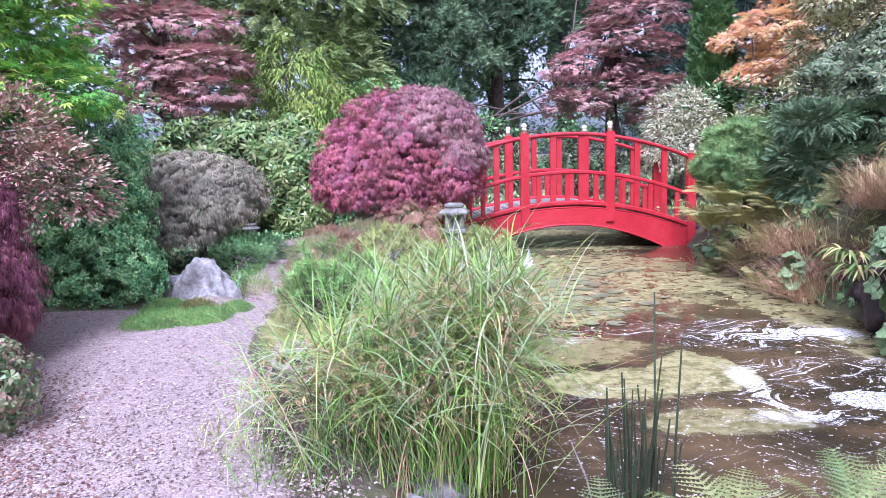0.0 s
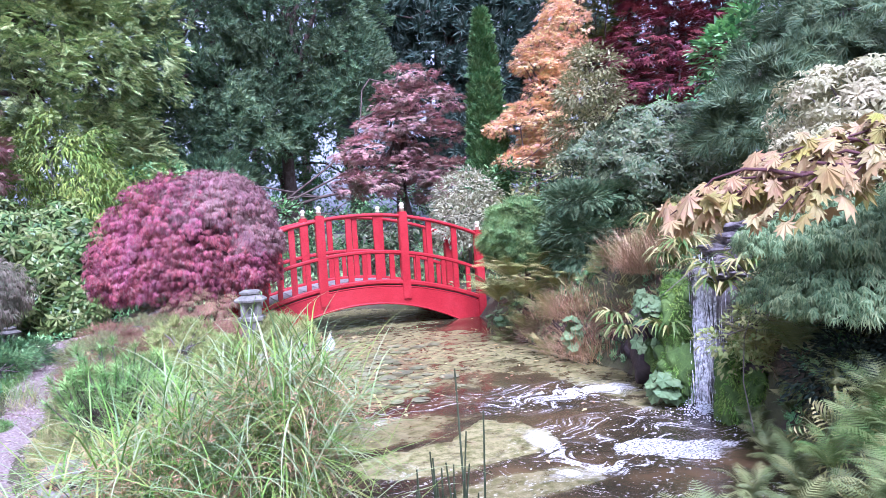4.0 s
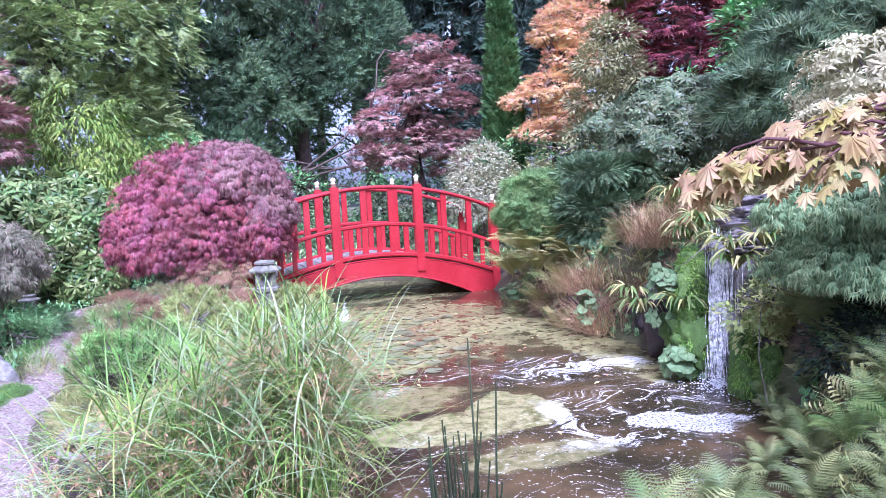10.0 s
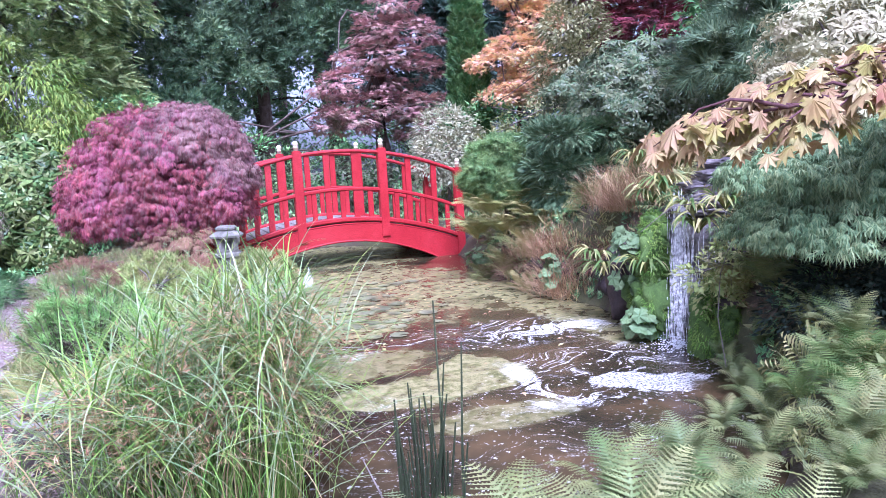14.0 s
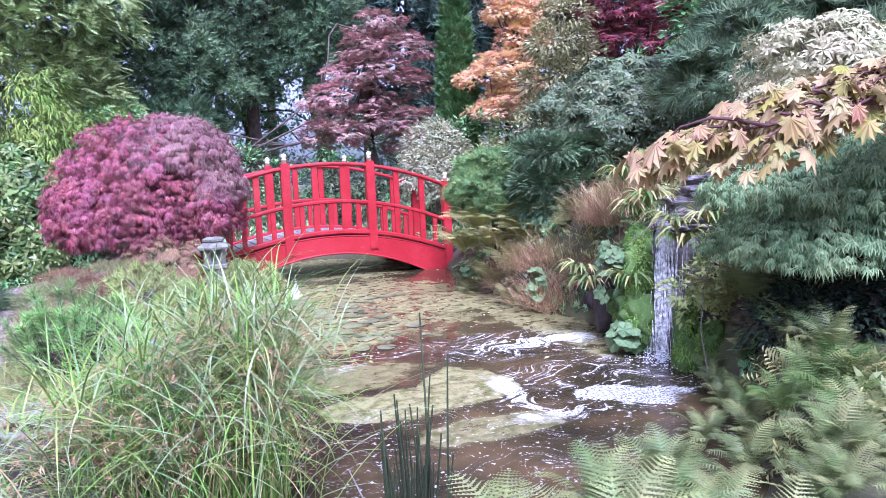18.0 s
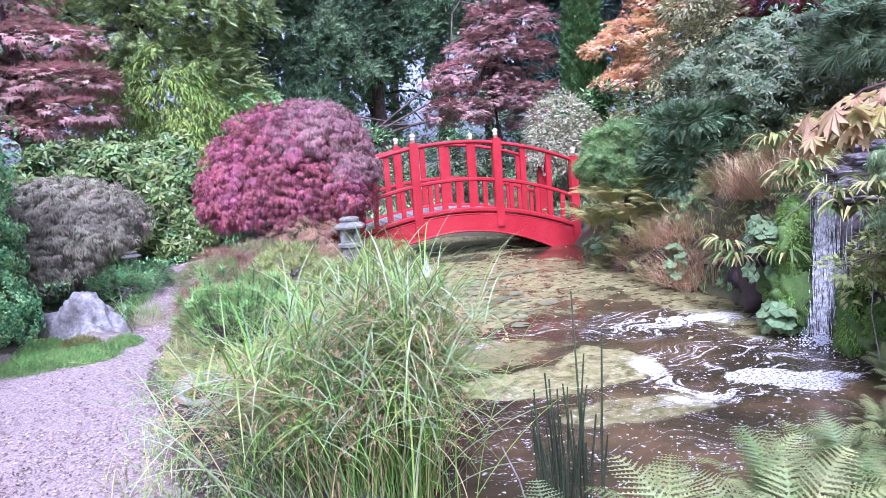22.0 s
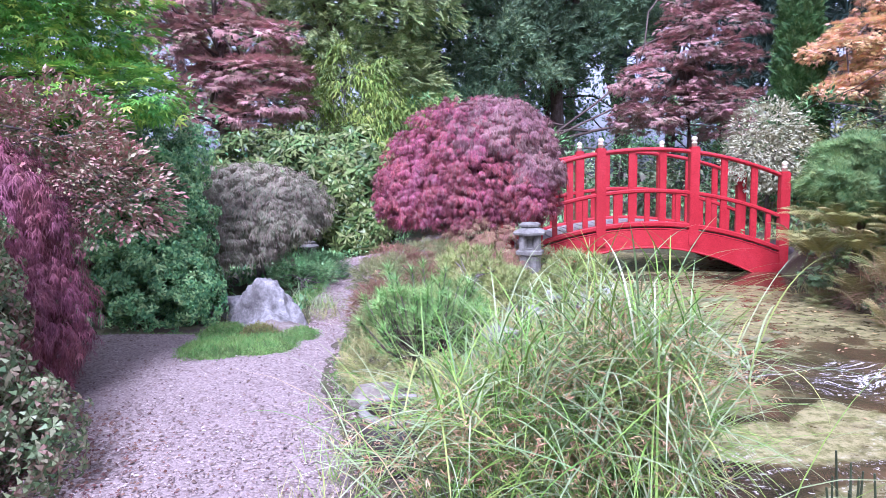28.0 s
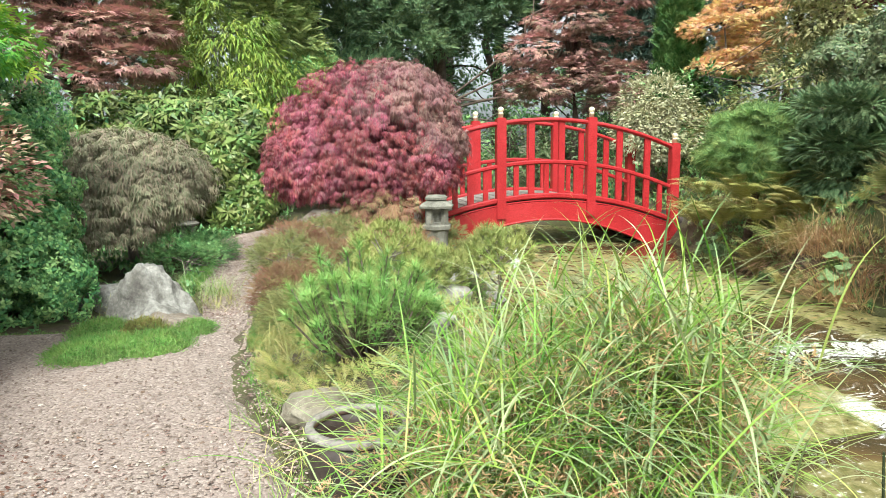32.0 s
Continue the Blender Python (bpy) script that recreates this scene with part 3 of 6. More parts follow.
def limbs(parent, rng, foot, top, radius, targets, bark, n=9, sides=7):
    """A trunk from foot to top and limbs out to some of the clumps."""
    bm = bmesh.new()
    path = limb_path(foot, top, rng, 0.04, 7)
    rad = [radius * (1 - 0.72 * i / 6) for i in range(7)]
    rad[0] *= 1.35
    tube(bm, path, rad, 10)
    stem = part("trunk", bm, bark, parent, smooth=True)
    pick = targets[rng.choice(len(targets), min(n, len(targets)), replace=False)]
    for t in pick:
        i = int(rng.integers(2, 6))
        bm = bmesh.new()
        tube(bm, limb_path(path[i], t, rng, 0.1, 6), [rad[i] * .55 * (1 - .8 * j / 5) + .004 for j in range(6)], sides)
        part("limb", bm, bark, stem, smooth=True)


def box_bm(bm, x0, x1, y0, y1, z0, z1, bevel=0.0):
    r = bmesh.ops.create_cube(bm, size=1)
    for v in r["verts"]:
        v.co = Vector((x0 + (v.co.x + .5) * (x1 - x0), y0 + (v.co.y + .5) * (y1 - y0), z0 + (v.co.z + .5) * (z1 - z0)))
    if bevel:
        bmesh.ops.bevel(bm, geom=list({e for v in r["verts"] for e in v.link_edges}), offset=bevel, segments=2, affect="EDGES")


def lathe(bm, profile, sides=16, centre=(0, 0, 0), turn=0.0, caps=True):
    rings = []
    for r, z in profile:
        rings.append([bm.verts.new((centre[0] + max(r, 1e-4) * math.cos(a), centre[1] + max(r, 1e-4) * math.sin(a), centre[2] + z)) for a in (turn + 2 * math.pi * j / sides for j in range(sides))])
    for a, b in zip(rings, rings[1:]):
        for j in range(sides):
            bm.faces.new((a[j], a[(j + 1) % sides], b[(j + 1) % sides], b[j]))
    if caps:
        bm.faces.new(rings[0][::-1])
        bm.faces.new(rings[-1])


def boulder(name, at, size, material, seed, label, category="rock", rough=0.3, sub=4, sharp=1.6, group="", taper=0.0):
    """A weathered stone: a ball cut by flats and roughened."""
    bm = bmesh.new()
    bmesh.ops.create_icosphere(bm, subdivisions=sub, radius=1)
    r = random.Random(seed)
    planes = [(Vector((r.gauss(0, 1), r.gauss(0, 1), r.gauss(0, .8))).normalized(), 0.62 + .25 * r.random()) for _ in range(9)]
    for v in bm.verts:
        d = v.co.normalized()
        s = 1.0
        for n, k in planes:
            c = d.dot(n)
            if c > 0:
                s = min(s, k / c)
        s *= 1 + rough * .35 * noise.fractal(d * sharp + Vector((seed, 0, 0)), 1.0, 2.0, 5)
        s += rough * .05 * noise.fractal(d * sharp * 4 + Vector((0, seed, 0)), 1.0, 2.0, 4)
        k = 1 - taper * d.z * s
        v.co = Vector((d.x * s * size[0] * k, d.y * s * size[1] * k, d.z * s * size[2]))
    me = bpy.data.meshes.new(name)
    bm.to_mesh(me)
    bm.free()
    me.materials.append(material)
    for p in me.polygons:
        p.use_smooth = True
    ob = new(name, me)
    ob.location = at
    return tagged(ob, label, category, group)


# ---------------------------------------------------------------- ground, path and water
POND = np.array([(0.75, 1.75), (0.25, 2.05), (-0.02, 2.7), (-0.02, 3.6), (0.1, 5.0), (0.35, 6.4), (0.68, 7.7), (0.85, 9.0), (0.72, 10.0), (0.55, 11.5), (1.0, 13.2), (2.2, 13.7),
                 (3.2, 12.6), (3.95, 11.3), (3.8, 9.9), (3.5, 7.5), (3.72, 6.1), (3.6, 5.2), (3.55, 4.3), (3.15, 3.4), (2.55, 2.5), (1.7, 1.85)])


def pond_distance(x, y):
    """Signed distance to the pond's edge: negative in the water."""
    d = np.full(x.shape, 1e9)
    inside = np.zeros(x.shape, bool)
    for (ax, ay), (bx, by) in zip(POND, np.roll(POND, -1, 0)):
        t = np.clip(((x - ax) * (bx - ax) + (y - ay) * (by - ay)) / ((bx - ax) ** 2 + (by - ay) ** 2), 0, 1)
        d = np.minimum(d, np.hypot(x - ax - t * (bx - ax), y - ay - t * (by - ay)))
        cross = ((ay > y) != (by > y)) & (x < (bx - ax) * (y - ay) / (by - ay + 1e-12) + ax)
        inside ^= cross
    return np.where(inside, -d, d)


def smooth(a, lo, hi):
    t = np.clip((a - lo) / (hi - lo), 0, 1)
    return t * t * (3 - 2 * t)


def height(x, y):
    """The lie of the land: path level by 0.2, a rocky slope over the far bank of the pond."""
    x, y = np.asarray(x, float), np.asarray(y, float)
    s = pond_distance(x, y)
    right = smooth(x + 0.25 * (y - 4), 1.9, 3.0) * smooth(y, 1.0, 4.2)
    left = 1 - right
    base = 0.20 * smooth(s, 0.0, 0.35) + 0.04 * np.sin(x * 1.3 + 0.5) * np.cos(y * 0.9) * smooth(s, 0.2, 1.5)
    bed = 0.22 * np.exp(-((x + 0.55) / 0.45) ** 2) * smooth(y, 3.3, 4.2) * (1 - smooth(y, 8.0, 9.5)) * smooth(s, 0.0, 0.4)
    cliff = 0.55 + 0.45 * smooth(y, 3.4, 4.6) * (1 - smooth(y, 6.2, 8.0))
    slope = (cliff * smooth(s, -0.04, 0.30) + 0.42 * np.maximum(s - 0.2, 0)) * (1 - 0.35 * smooth(y, 8.5, 11))
    slope = np.minimum(slope, 2.6) * (1 - smooth(y, 15, 24))
    lip = 0.15 * np.exp(-((x - 4.1) / 0.5) ** 2 - ((y - 4.7) / 0.5) ** 2) * smooth(s, 0.0, 0.25)
    floor_ = -0.45 * smooth(-s, -0.02, 0.5)
    return floor_ + left * (base + bed) + right * (slope + lip) * (s > -0.05)


def axis(fine, far):
    return np.concatenate([np.array(far[0], float), np.arange(*fine), np.array(far[1], float)])


gx = axis((-9, 13, 0.13), ([-900, -300, -100, -40, -20, -13], [13.2, 15, 20, 30, 60, 150, 400, 900]))
gy = axis((-3, 18, 0.13), ([-900, -300, -100, -40, -15, -7], [18.3, 20, 24, 30, 45, 80, 200, 900]))
GX, GY = np.meshgrid(gx, gy)
GZ = height(GX, GY) - 3.0 * smooth(GY, 24, 60)
rough_z = np.array([noise.noise((px * 2.1, py * 2.1, 0)) * .03 + noise.noise((px * 7, py * 7, 3)) * .012 for px, py in zip(GX.ravel(), GY.ravel())]).reshape(GX.shape)
GZ = GZ + rough_z * smooth(pond_distance(GX, GY), -0.1, 0.3)
nx, ny = len(gx), len(gy)
ids = np.arange(nx * ny).reshape(ny, nx)
quads = np.stack([ids[:-1, :-1], ids[:-1, 1:], ids[1:, 1:], ids[1:, :-1]], -1).reshape(-1, 4)
ground = new("ground", mesh_np("ground", np.stack([GX, GY, GZ], -1), quads, SOIL, smooth=True))
tagged(ground, "mossy brown garden soil sloping round the pond", "ground", kind="structure")


def lie(x, y):
    return float(height(np.array([x]), np.array([y]))[0])


# the path: left edge, right edge, from behind the camera to the far shrubs
EDGES = [(-4.0, -2.3, 1.3), (-1.5, -2.1, 0.9), (0.5, -2.0, 0.1), (1.5, -2.0, -0.4), (2.5, -2.1, -0.55), (3.2, -2.35, -0.88), (4.0, -2.85, -1.12), (4.7, -4.6, -1.35), (5.2, -5.6, -1.46),
         (5.8, -5.6, -1.5), (6.0, -2.6, -1.53), (6.5, -1.92, -1.56), (7.4, -2.15, -1.62), (8.5, -2.25, -1.75), (9.5, -2.38, -1.92), (10.5, -2.5, -2.05), (11.5, -2.1, -1.5), (13.0, -1.75, -1.2), (15.0, -1.6, -1.0)]
E_ = np.array(EDGES)
py = np.arange(-4, 15, 0.06)
pl, pr = np.interp(py, E_[:, 0], E_[:, 1]), np.interp(py, E_[:, 0], E_[:, 2])
pl = pl + np.array([0.05 * noise.noise((0, v * 3, 0)) + 0.03 * noise.noise((4, v * 9, 0)) for v in py])
pr = pr + np.array([0.05 * noise.noise((9, v * 3, 0)) + 0.03 * noise.noise((7, v * 9, 0)) for v in py])
tt = np.linspace(0, 1, 49)
PX = pl[:, None] * (1 - tt) + pr[:, None] * tt
PY = np.repeat(py[:, None], 49, 1)
PZ = height(PX, PY) + 0.045 - 0.06 * smooth(np.abs(2 * tt - 1), 0.88, 1.0)[None] + np.array([noise.noise((a * 5, b * 5, 1)) * .008 for a, b in zip(PX.ravel(), PY.ravel())]).reshape(PX.shape)
pid = np.arange(PX.size).reshape(PX.shape)
pq = np.stack([pid[:-1, :-1], pid[:-1, 1:], pid[1:, 1:], pid[1:, :-1]], -1).reshape(-1, 4)
path = new("path", mesh_np("path", np.stack([PX, PY, PZ], -1), pq, GRAVEL, smooth=True))
tagged(path, "winding path of pinkish fine gravel and bark", "path", kind="structure")

wx, wy = np.arange(-0.6, 4.6, 0.1), np.arange(1.2, 14.4, 0.1)
WX, WY = np.meshgrid(wx, wy)
wi = np.arange(WX.size).reshape(WX.shape)
wq = np.stack([wi[:-1, :-1], wi[:-1, 1:], wi[1:, 1:], wi[1:, :-1]], -1).reshape(-1, 4)
near_pond = pond_distance(WX[:-1, :-1] + .05, WY[:-1, :-1] + .05).ravel() < 0.25
water = new("water", mesh_np("water", np.stack([WX, WY, np.zeros_like(WX)], -1), wq[near_pond], WATER, smooth=True))
tagged(water, "dark pond water with olive algae and swirls of white foam", "water", kind="structure")

# ---------------------------------------------------------------- the red arched bridge
BRIDGE_AT = Vector((1.96, 10.635, 0.0))
HALF, BAY, WIDTH = 1.99, 0.672, 1.36
bridge = thing("bridge", BRIDGE_AT, "arched wooden garden bridge painted glossy vermilion red over the pond", "bridge")


def arch(u):
    return 1.83 - 0.107 * u * u


def swept(name, u0, u1, drop0, drop1, w0, w1, material, label="", steps=24, bevel=0.006, owner=None, sag0=0.0, sag1=0.0):
    """A bent timber that follows the arch between two depths below the hand rail."""
    bm = bmesh.new()
    rows = []
    for i in range(steps + 1):
        u = u0 + (u1 - u0) * i / steps
        a, b = arch(u) - drop0 - sag0 * u * u, arch(u) - drop1 - sag1 * u * u
        rows.append([bm.verts.new((u, w0 + bevel, b)), bm.verts.new((u, w0, b + bevel)), bm.verts.new((u, w0, a - bevel)), bm.verts.new((u, w0 + bevel, a)),
                     bm.verts.new((u, w1 - bevel, a)), bm.verts.new((u, w1, a - bevel)), bm.verts.new((u, w1, b + bevel)), bm.verts.new((u, w1 - bevel, b))])
    for p, q in zip(rows, rows[1:]):
        for j in range(8):
            bm.faces.new((p[j], p[(j + 1) % 8], q[(j + 1) % 8], q[j]))
    bm.faces.new(rows[0])
    bm.faces.new(rows[-1][::-1])
    ob = part(name, bm, material, owner or bridge, label)
    return ob


def local(ob):
    """Parts of the bridge are modelled about its own foot."""
    ob.matrix_parent_inverse = Matrix.Identity(4)
    return ob


for side in (0, 1):
    w = 0.0 if side == 0 else WIDTH
    local(swept("hand_rail", -HALF, HALF, 0.0, 0.06, w - 0.05, w + 0.05, RED_PAINT, bevel=0.022))
    local(swept("middle_rail", -HALF, HALF, 0.585, 0.645, w - 0.036, w + 0.036, RED_PAINT, bevel=0.015))
    local(swept("bottom_rail", -HALF, HALF, 1.055, 1.13, w - 0.045, w + 0.045, RED_PAINT, bevel=0.016))
    local(swept("moulding", -HALF, HALF, 1.150, 1.172, w - 0.034, w + 0.034, RED_PAINT))
    local(swept("arch_beam", -HALF, HALF, 1.176, 1.42, w - 0.03, w + 0.03, RED_PAINT, sag1=0.06))
    local(swept("beam_lip", -HALF, HALF, 1.415, 1.447, w - 0.046, w + 0.046, RED_PAINT, sag0=0.06, sag1=0.06, bevel=0.012))
    for u in (-HALF, -BAY, BAY, HALF):
        bm = bmesh.new()
        foot = arch(u) - (1.36 if abs(u) < 1 else 1.5)
        box_bm(bm, u - 0.068, u + 0.068, w - 0.06, w + 0.06, foot, arch(u) + 0.035, 0.008)
        box_bm(bm, u - 0.056, u + 0.056, w - 0.05, w + 0.05, arch(u) + 0.033, arch(u) + 0.047, 0.004)
        post = local(part("post", bm, RED_PAINT, bridge))
        bm = bmesh.new()
        z = arch(u) + 0.045
        lathe(bm, [(0.036, 0), (0.036, 0.05), (0.040, 0.052), (0.040, 0.062), (0.030, 0.066), (0.026, 0.074), (0.036, 0.088), (0.043, 0.105), (0.040, 0.125), (0.026, 0.142), (0.004, 0.150)], 14, (u, w, z))
        knob = part("finial", bm, GOLD, post, "pale gold finial", True)
        knob.matrix_parent_inverse = Matrix.Identity(4)
    for a, b in ((-HALF, -BAY), (-BAY, BAY), (BAY, HALF)):
        for i in range(1, 6):
            u = a + (b - a) * i / 6
            tall = i in (2, 4)
            bm = bmesh.new()
            h = 0.046 if tall else 0.036
            box_bm(bm, u - h, u + h, w - 0.02, w + 0.02, arch(u) - 1.06, arch(u) - (0.05 if tall else 0.63), 0.004)
            local(part("baluster", bm, RED_PAINT, bridge))
for i in range(36):
    u = -HALF + 0.05 + i * (2 * HALF - 0.1) / 35
    bm = bmesh.new()
    box_bm(bm, -0.052, 0.052, 0.02, WIDTH - 0.02, -0.035, 0.0, 0.004)
    bmesh.ops.rotate(bm, cent=(0, 0, 0), matrix=Matrix.Rotation(math.atan(0.2 * u), 3, "Y"), verts=bm.verts)
    bmesh.ops.translate(bm, vec=(u, 0, arch(u) - 1.10), verts=bm.verts)
    local(part("deck_board", bm, DECK, bridge, "weathered grey deck board"))
for w in (0.3, WIDTH - 0.3):
    local(swept("joist", -HALF, HALF, 1.15, 1.34, w - 0.04, w + 0.04, BARK))
bridge.rotation_euler = (0, 0, math.atan2(0.11, 1.34))
# abutments take the dark bank colour to paint in the shadow at the bridge ends
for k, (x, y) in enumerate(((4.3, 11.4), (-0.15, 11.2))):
    boulder("abutment_stone", (x, y, 0.1), (0.35, 0.85, 0.3), BANK, 40 + k, "rough stone block under the end of the bridge, coloured dark for the shadow there", "stone", 0.7, 4, 2.2, group="bridge abutments")


# ---------------------------------------------------------------- stone lanterns
def stone_lantern(at, s, label, seed):
    lan = thing("stone_lantern", at, label, "stone lantern", "garden lanterns")

    def bit(name, profile, sides, turn=0.0):
        bm = bmesh.new()
        lathe(bm, [(r * s, z * s) for r, z in profile], sides, at, turn)
        return part(name, bm, LANTERN_STONE, lan)

    bit("base", [(0.17, -0.1), (0.17, 0.03), (0.15, 0.06), (0.14, 0.08)], 12)
    bit("shaft", [(0.14, 0.075), (0.13, 0.12), (0.125, 0.24), (0.135, 0.31), (0.14, 0.33)], 12)
    bit("platform", [(0.13, 0.325), (0.175, 0.345), (0.18, 0.385), (0.15, 0.40)], 6, 0.3)
    # lamp box of four corner piers round an open fire chamber
    for q in range(4):
        a = 0.75 + q * math.pi / 2
        bm = bmesh.new()
        box_bm(bm, -0.034 * s, 0.034 * s, -0.034 * s, 0.034 * s, 0.39 * s, 0.575 * s, 0.006)
        bmesh.ops.translate(bm, vec=(0.115 * s, 0, 0), verts=bm.verts)
        bmesh.ops.rotate(bm, cent=(0, 0, 0), matrix=Matrix.Rotation(a, 3, "Z"), verts=bm.verts)
        bmesh.ops.translate(bm, vec=at, verts=bm.verts)
        part("pier", bm, LANTERN_STONE, lan)
    bit("lamp_box", [(0.105, 0.39), (0.105, 0.42), (0.07, 0.425), (0.07, 0.53), (0.105, 0.535), (0.105, 0.575)], 8, 0.2)
    bit("roof", [(0.13, 0.57), (0.205, 0.58), (0.212, 0.605), (0.19, 0.625), (0.13, 0.655), (0.10, 0.67)], 6, 0.3)
    bit("cap", [(0.10, 0.665), (0.135, 0.675), (0.138, 0.70), (0.10, 0.72), (0.04, 0.725)], 6, 0.3)
    return lan


stone_lantern((0.16, 8.75, 0.20), 1.0, "weathered grey stone lantern with a six-sided roof by the pond", 1)
stone_lantern((-2.77, 9.83, lie(-2.77, 9.83) - .02), 0.62, "small pale stone lantern half hidden under shrubs", 2)

# ---------------------------------------------------------------- rocks
boulder("rock", (-2.3, 6.4, 0.19), (0.40, 0.31, 0.43), STONE, 29, "large pale grey boulder beside the path, moss at its foot", rough=.65, sub=5, sharp=1.5, taper=.22)
boulder("rock", (-2.05, 6.17, 0.18), (0.24, 0.17, 0.16), rock_mat("stone_brown", [(0.10, 0.075, 0.055), (0.19, 0.15, 0.115), (0.26, 0.22, 0.18)], 6, 0.9, 0.7, 0.02), 8, "low brown stone against the boulder", rough=0.4)
boulder("rock", (-2.75, 6.95, 0.2), (0.30, 0.22, 0.2), STONE, 11, "dark stone half buried behind the boulder", rough=0.4)
rng = np.random.default_rng(7)
for k in range(26):
    t = k / 26
    i = 2 + t * 7.6
    a, b = POND[int(i)], POND[int(i) + 1]
    p = a + (b - a) * (i - int(i)) + rng.normal(0, 0.05, 2) + np.array([-0.06, 0])
    s = rng.uniform(0.08, 0.17)
    boulder("edge_stone", (p[0], p[1], 0.0), (s * 1.3, s, s * .75), STONE, 60 + k, "mossy grey stone on the pond's edge", "stone", 0.8, 3, 2.2, group="stones on the pond's edge")
boulder("bed_stone", (-0.92, 4.1, lie(-.92, 4.1) + .02), (0.23, 0.15, 0.09), rock_mat("stone_tan", [(0.10, 0.08, 0.055), (0.17, 0.142, 0.102), (0.25, 0.22, 0.165)], 7, 0.9, 0.7, 0.02), 133, "flat tan stone behind the pot", "stone", 0.4, 4, 1.6, group="stones in the bed")
for k, (x, y, s) in enumerate(((-0.62, 4.5, 0.1), (-0.3, 5.2, 0.13), (-0.05, 6.3, 0.16), (0.2, 7.3, 0.15), (-0.45, 6.6, 0.13))):
    boulder("bed_stone", (x, y, lie(x, y) + s * .35), (s * 1.25, s, s * .6), STONE, 120 + k, "rounded pale stone in the planted bed", "stone", 0.45, 4, 1.6, group="stones in the bed")
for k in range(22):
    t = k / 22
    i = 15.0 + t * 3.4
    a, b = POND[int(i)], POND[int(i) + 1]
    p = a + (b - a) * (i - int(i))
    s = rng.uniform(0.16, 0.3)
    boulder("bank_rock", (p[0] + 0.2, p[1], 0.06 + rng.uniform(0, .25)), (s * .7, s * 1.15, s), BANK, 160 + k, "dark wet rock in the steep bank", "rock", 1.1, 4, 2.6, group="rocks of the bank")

# ---------------------------------------------------------------- waterfall
for k, (dx, dy, z, sx, sy, sz) in enumerate(((0.20, 0.0, 1.13, .42, .30, .085), (0.26, 0.05, 1.23, .38, .28, .07), (0.36, 0.04, 1.32, .32, .28, .07), (0.42, 0.10, 1.41, .26, .24, .06), (0.06, -0.02, 1.06, .26, .24, .07))):
    boulder("ledge_slab", (3.74 + dx, 4.62 + dy, z), (sx, sy, sz), SLATE, 200 + k, "wet purple-grey slate slab at the waterfall's lip", "rock", .75, 4, 4.2, group="slabs of the waterfall")
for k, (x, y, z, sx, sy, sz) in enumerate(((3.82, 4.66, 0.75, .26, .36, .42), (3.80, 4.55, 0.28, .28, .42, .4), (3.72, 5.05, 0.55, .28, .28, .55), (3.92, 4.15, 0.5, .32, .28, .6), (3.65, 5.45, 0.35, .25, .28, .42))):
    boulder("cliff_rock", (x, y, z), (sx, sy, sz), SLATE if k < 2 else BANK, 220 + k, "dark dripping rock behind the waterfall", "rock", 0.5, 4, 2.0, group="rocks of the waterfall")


def strand(x, y, z0, z1, w, rng, drift=0.03):
    n = 9
    zs = np.linspace(z0, z1, n)
    side = rng.normal(0, .006, n).cumsum()
    out = drift * (1 - np.linspace(1, 0, n) ** 2)
    pts = np.stack([x - out + side * .3, y - out * .6 + side, zs], -1)
    d = np.array([0.62, -0.78, 0]) * w
    return np.concatenate([pts - d, pts + d]), np.array([(i, i + 1, n + i + 1, n + i) for i in range(n - 1)])


rng = np.random.default_rng(3)
fall = thing("waterfall", (3.48, 4.45, 0.0), "thin white waterfall dropping over slate into the pond", "waterfall", kind="stuff")
V, F, c = [], [], 0
for k in range(280):
    a = rng.normal(0, 0.042)
    z0 = rng.uniform(1.12, 1.25) if rng.random() < .1 else rng.uniform(0.1, 1.15)
    b = .07 * (1 - z0 / 1.22)
    v, f = strand(3.50 - b + a * 0.62 + 0.01 * rng.normal(), 4.53 - b * .6 - a * 0.78 - .02 * rng.random(), z0, max(0.0, z0 - rng.uniform(.08, .45)), rng.uniform(.001, .0032), rng, .0)
    V.append(v), F.append(f + c)
    c += len(v)
for k in range(26):
    a = rng.uniform(0.1, 0.42)
    z0 = rng.uniform(.6, 1.08)
    v, f = strand(3.50 + a * 0.62, 4.50 - a * 0.62, z0, z0 - rng.uniform(.1, .5), rng.uniform(.0012, .003), rng)
    V.append(v), F.append(f + c)
    c += len(v)
child("stream", mesh_np("stream", np.concatenate(V), np.concatenate(F), FALLING), fall, "falling strands of white water")
drop_v, drop_f = [], []
for k in range(420):
    a, r = rng.uniform(0, 2 * math.pi), abs(rng.normal(0, .16))
    p = np.array([3.36 + r * math.cos(a), 4.38 + r * math.sin(a), abs(rng.normal(0, .05)) * math.exp(-r * 3)])
    s = rng.uniform(.003, .011)
    k0 = len(drop_v)
    drop_v += [p + (0, 0, s), p + (s, 0, 0), p + (-s * .5, s * .8, 0), p + (-s * .5, -s * .8, 0)]
    drop_f += [(k0, k0 + 1, k0 + 2), (k0, k0 + 2, k0 + 3), (k0, k0 + 3, k0 + 1)]
FOAM = rock_mat("foam_white", [(0.75, 0.76, 0.78), (0.85, 0.85, 0.85)], 20, 0.6, 0.4, 0.005)
child("splash", mesh_np("splash", np.array(drop_v), np.array(drop_f), FOAM), fall, "white splash")
fount = thing("fountain_jet", (1.16, 9.1, 0.0), "small bubbling water jet among lily pads", "fountain", kind="stuff")
V, F, c = [], [], 0
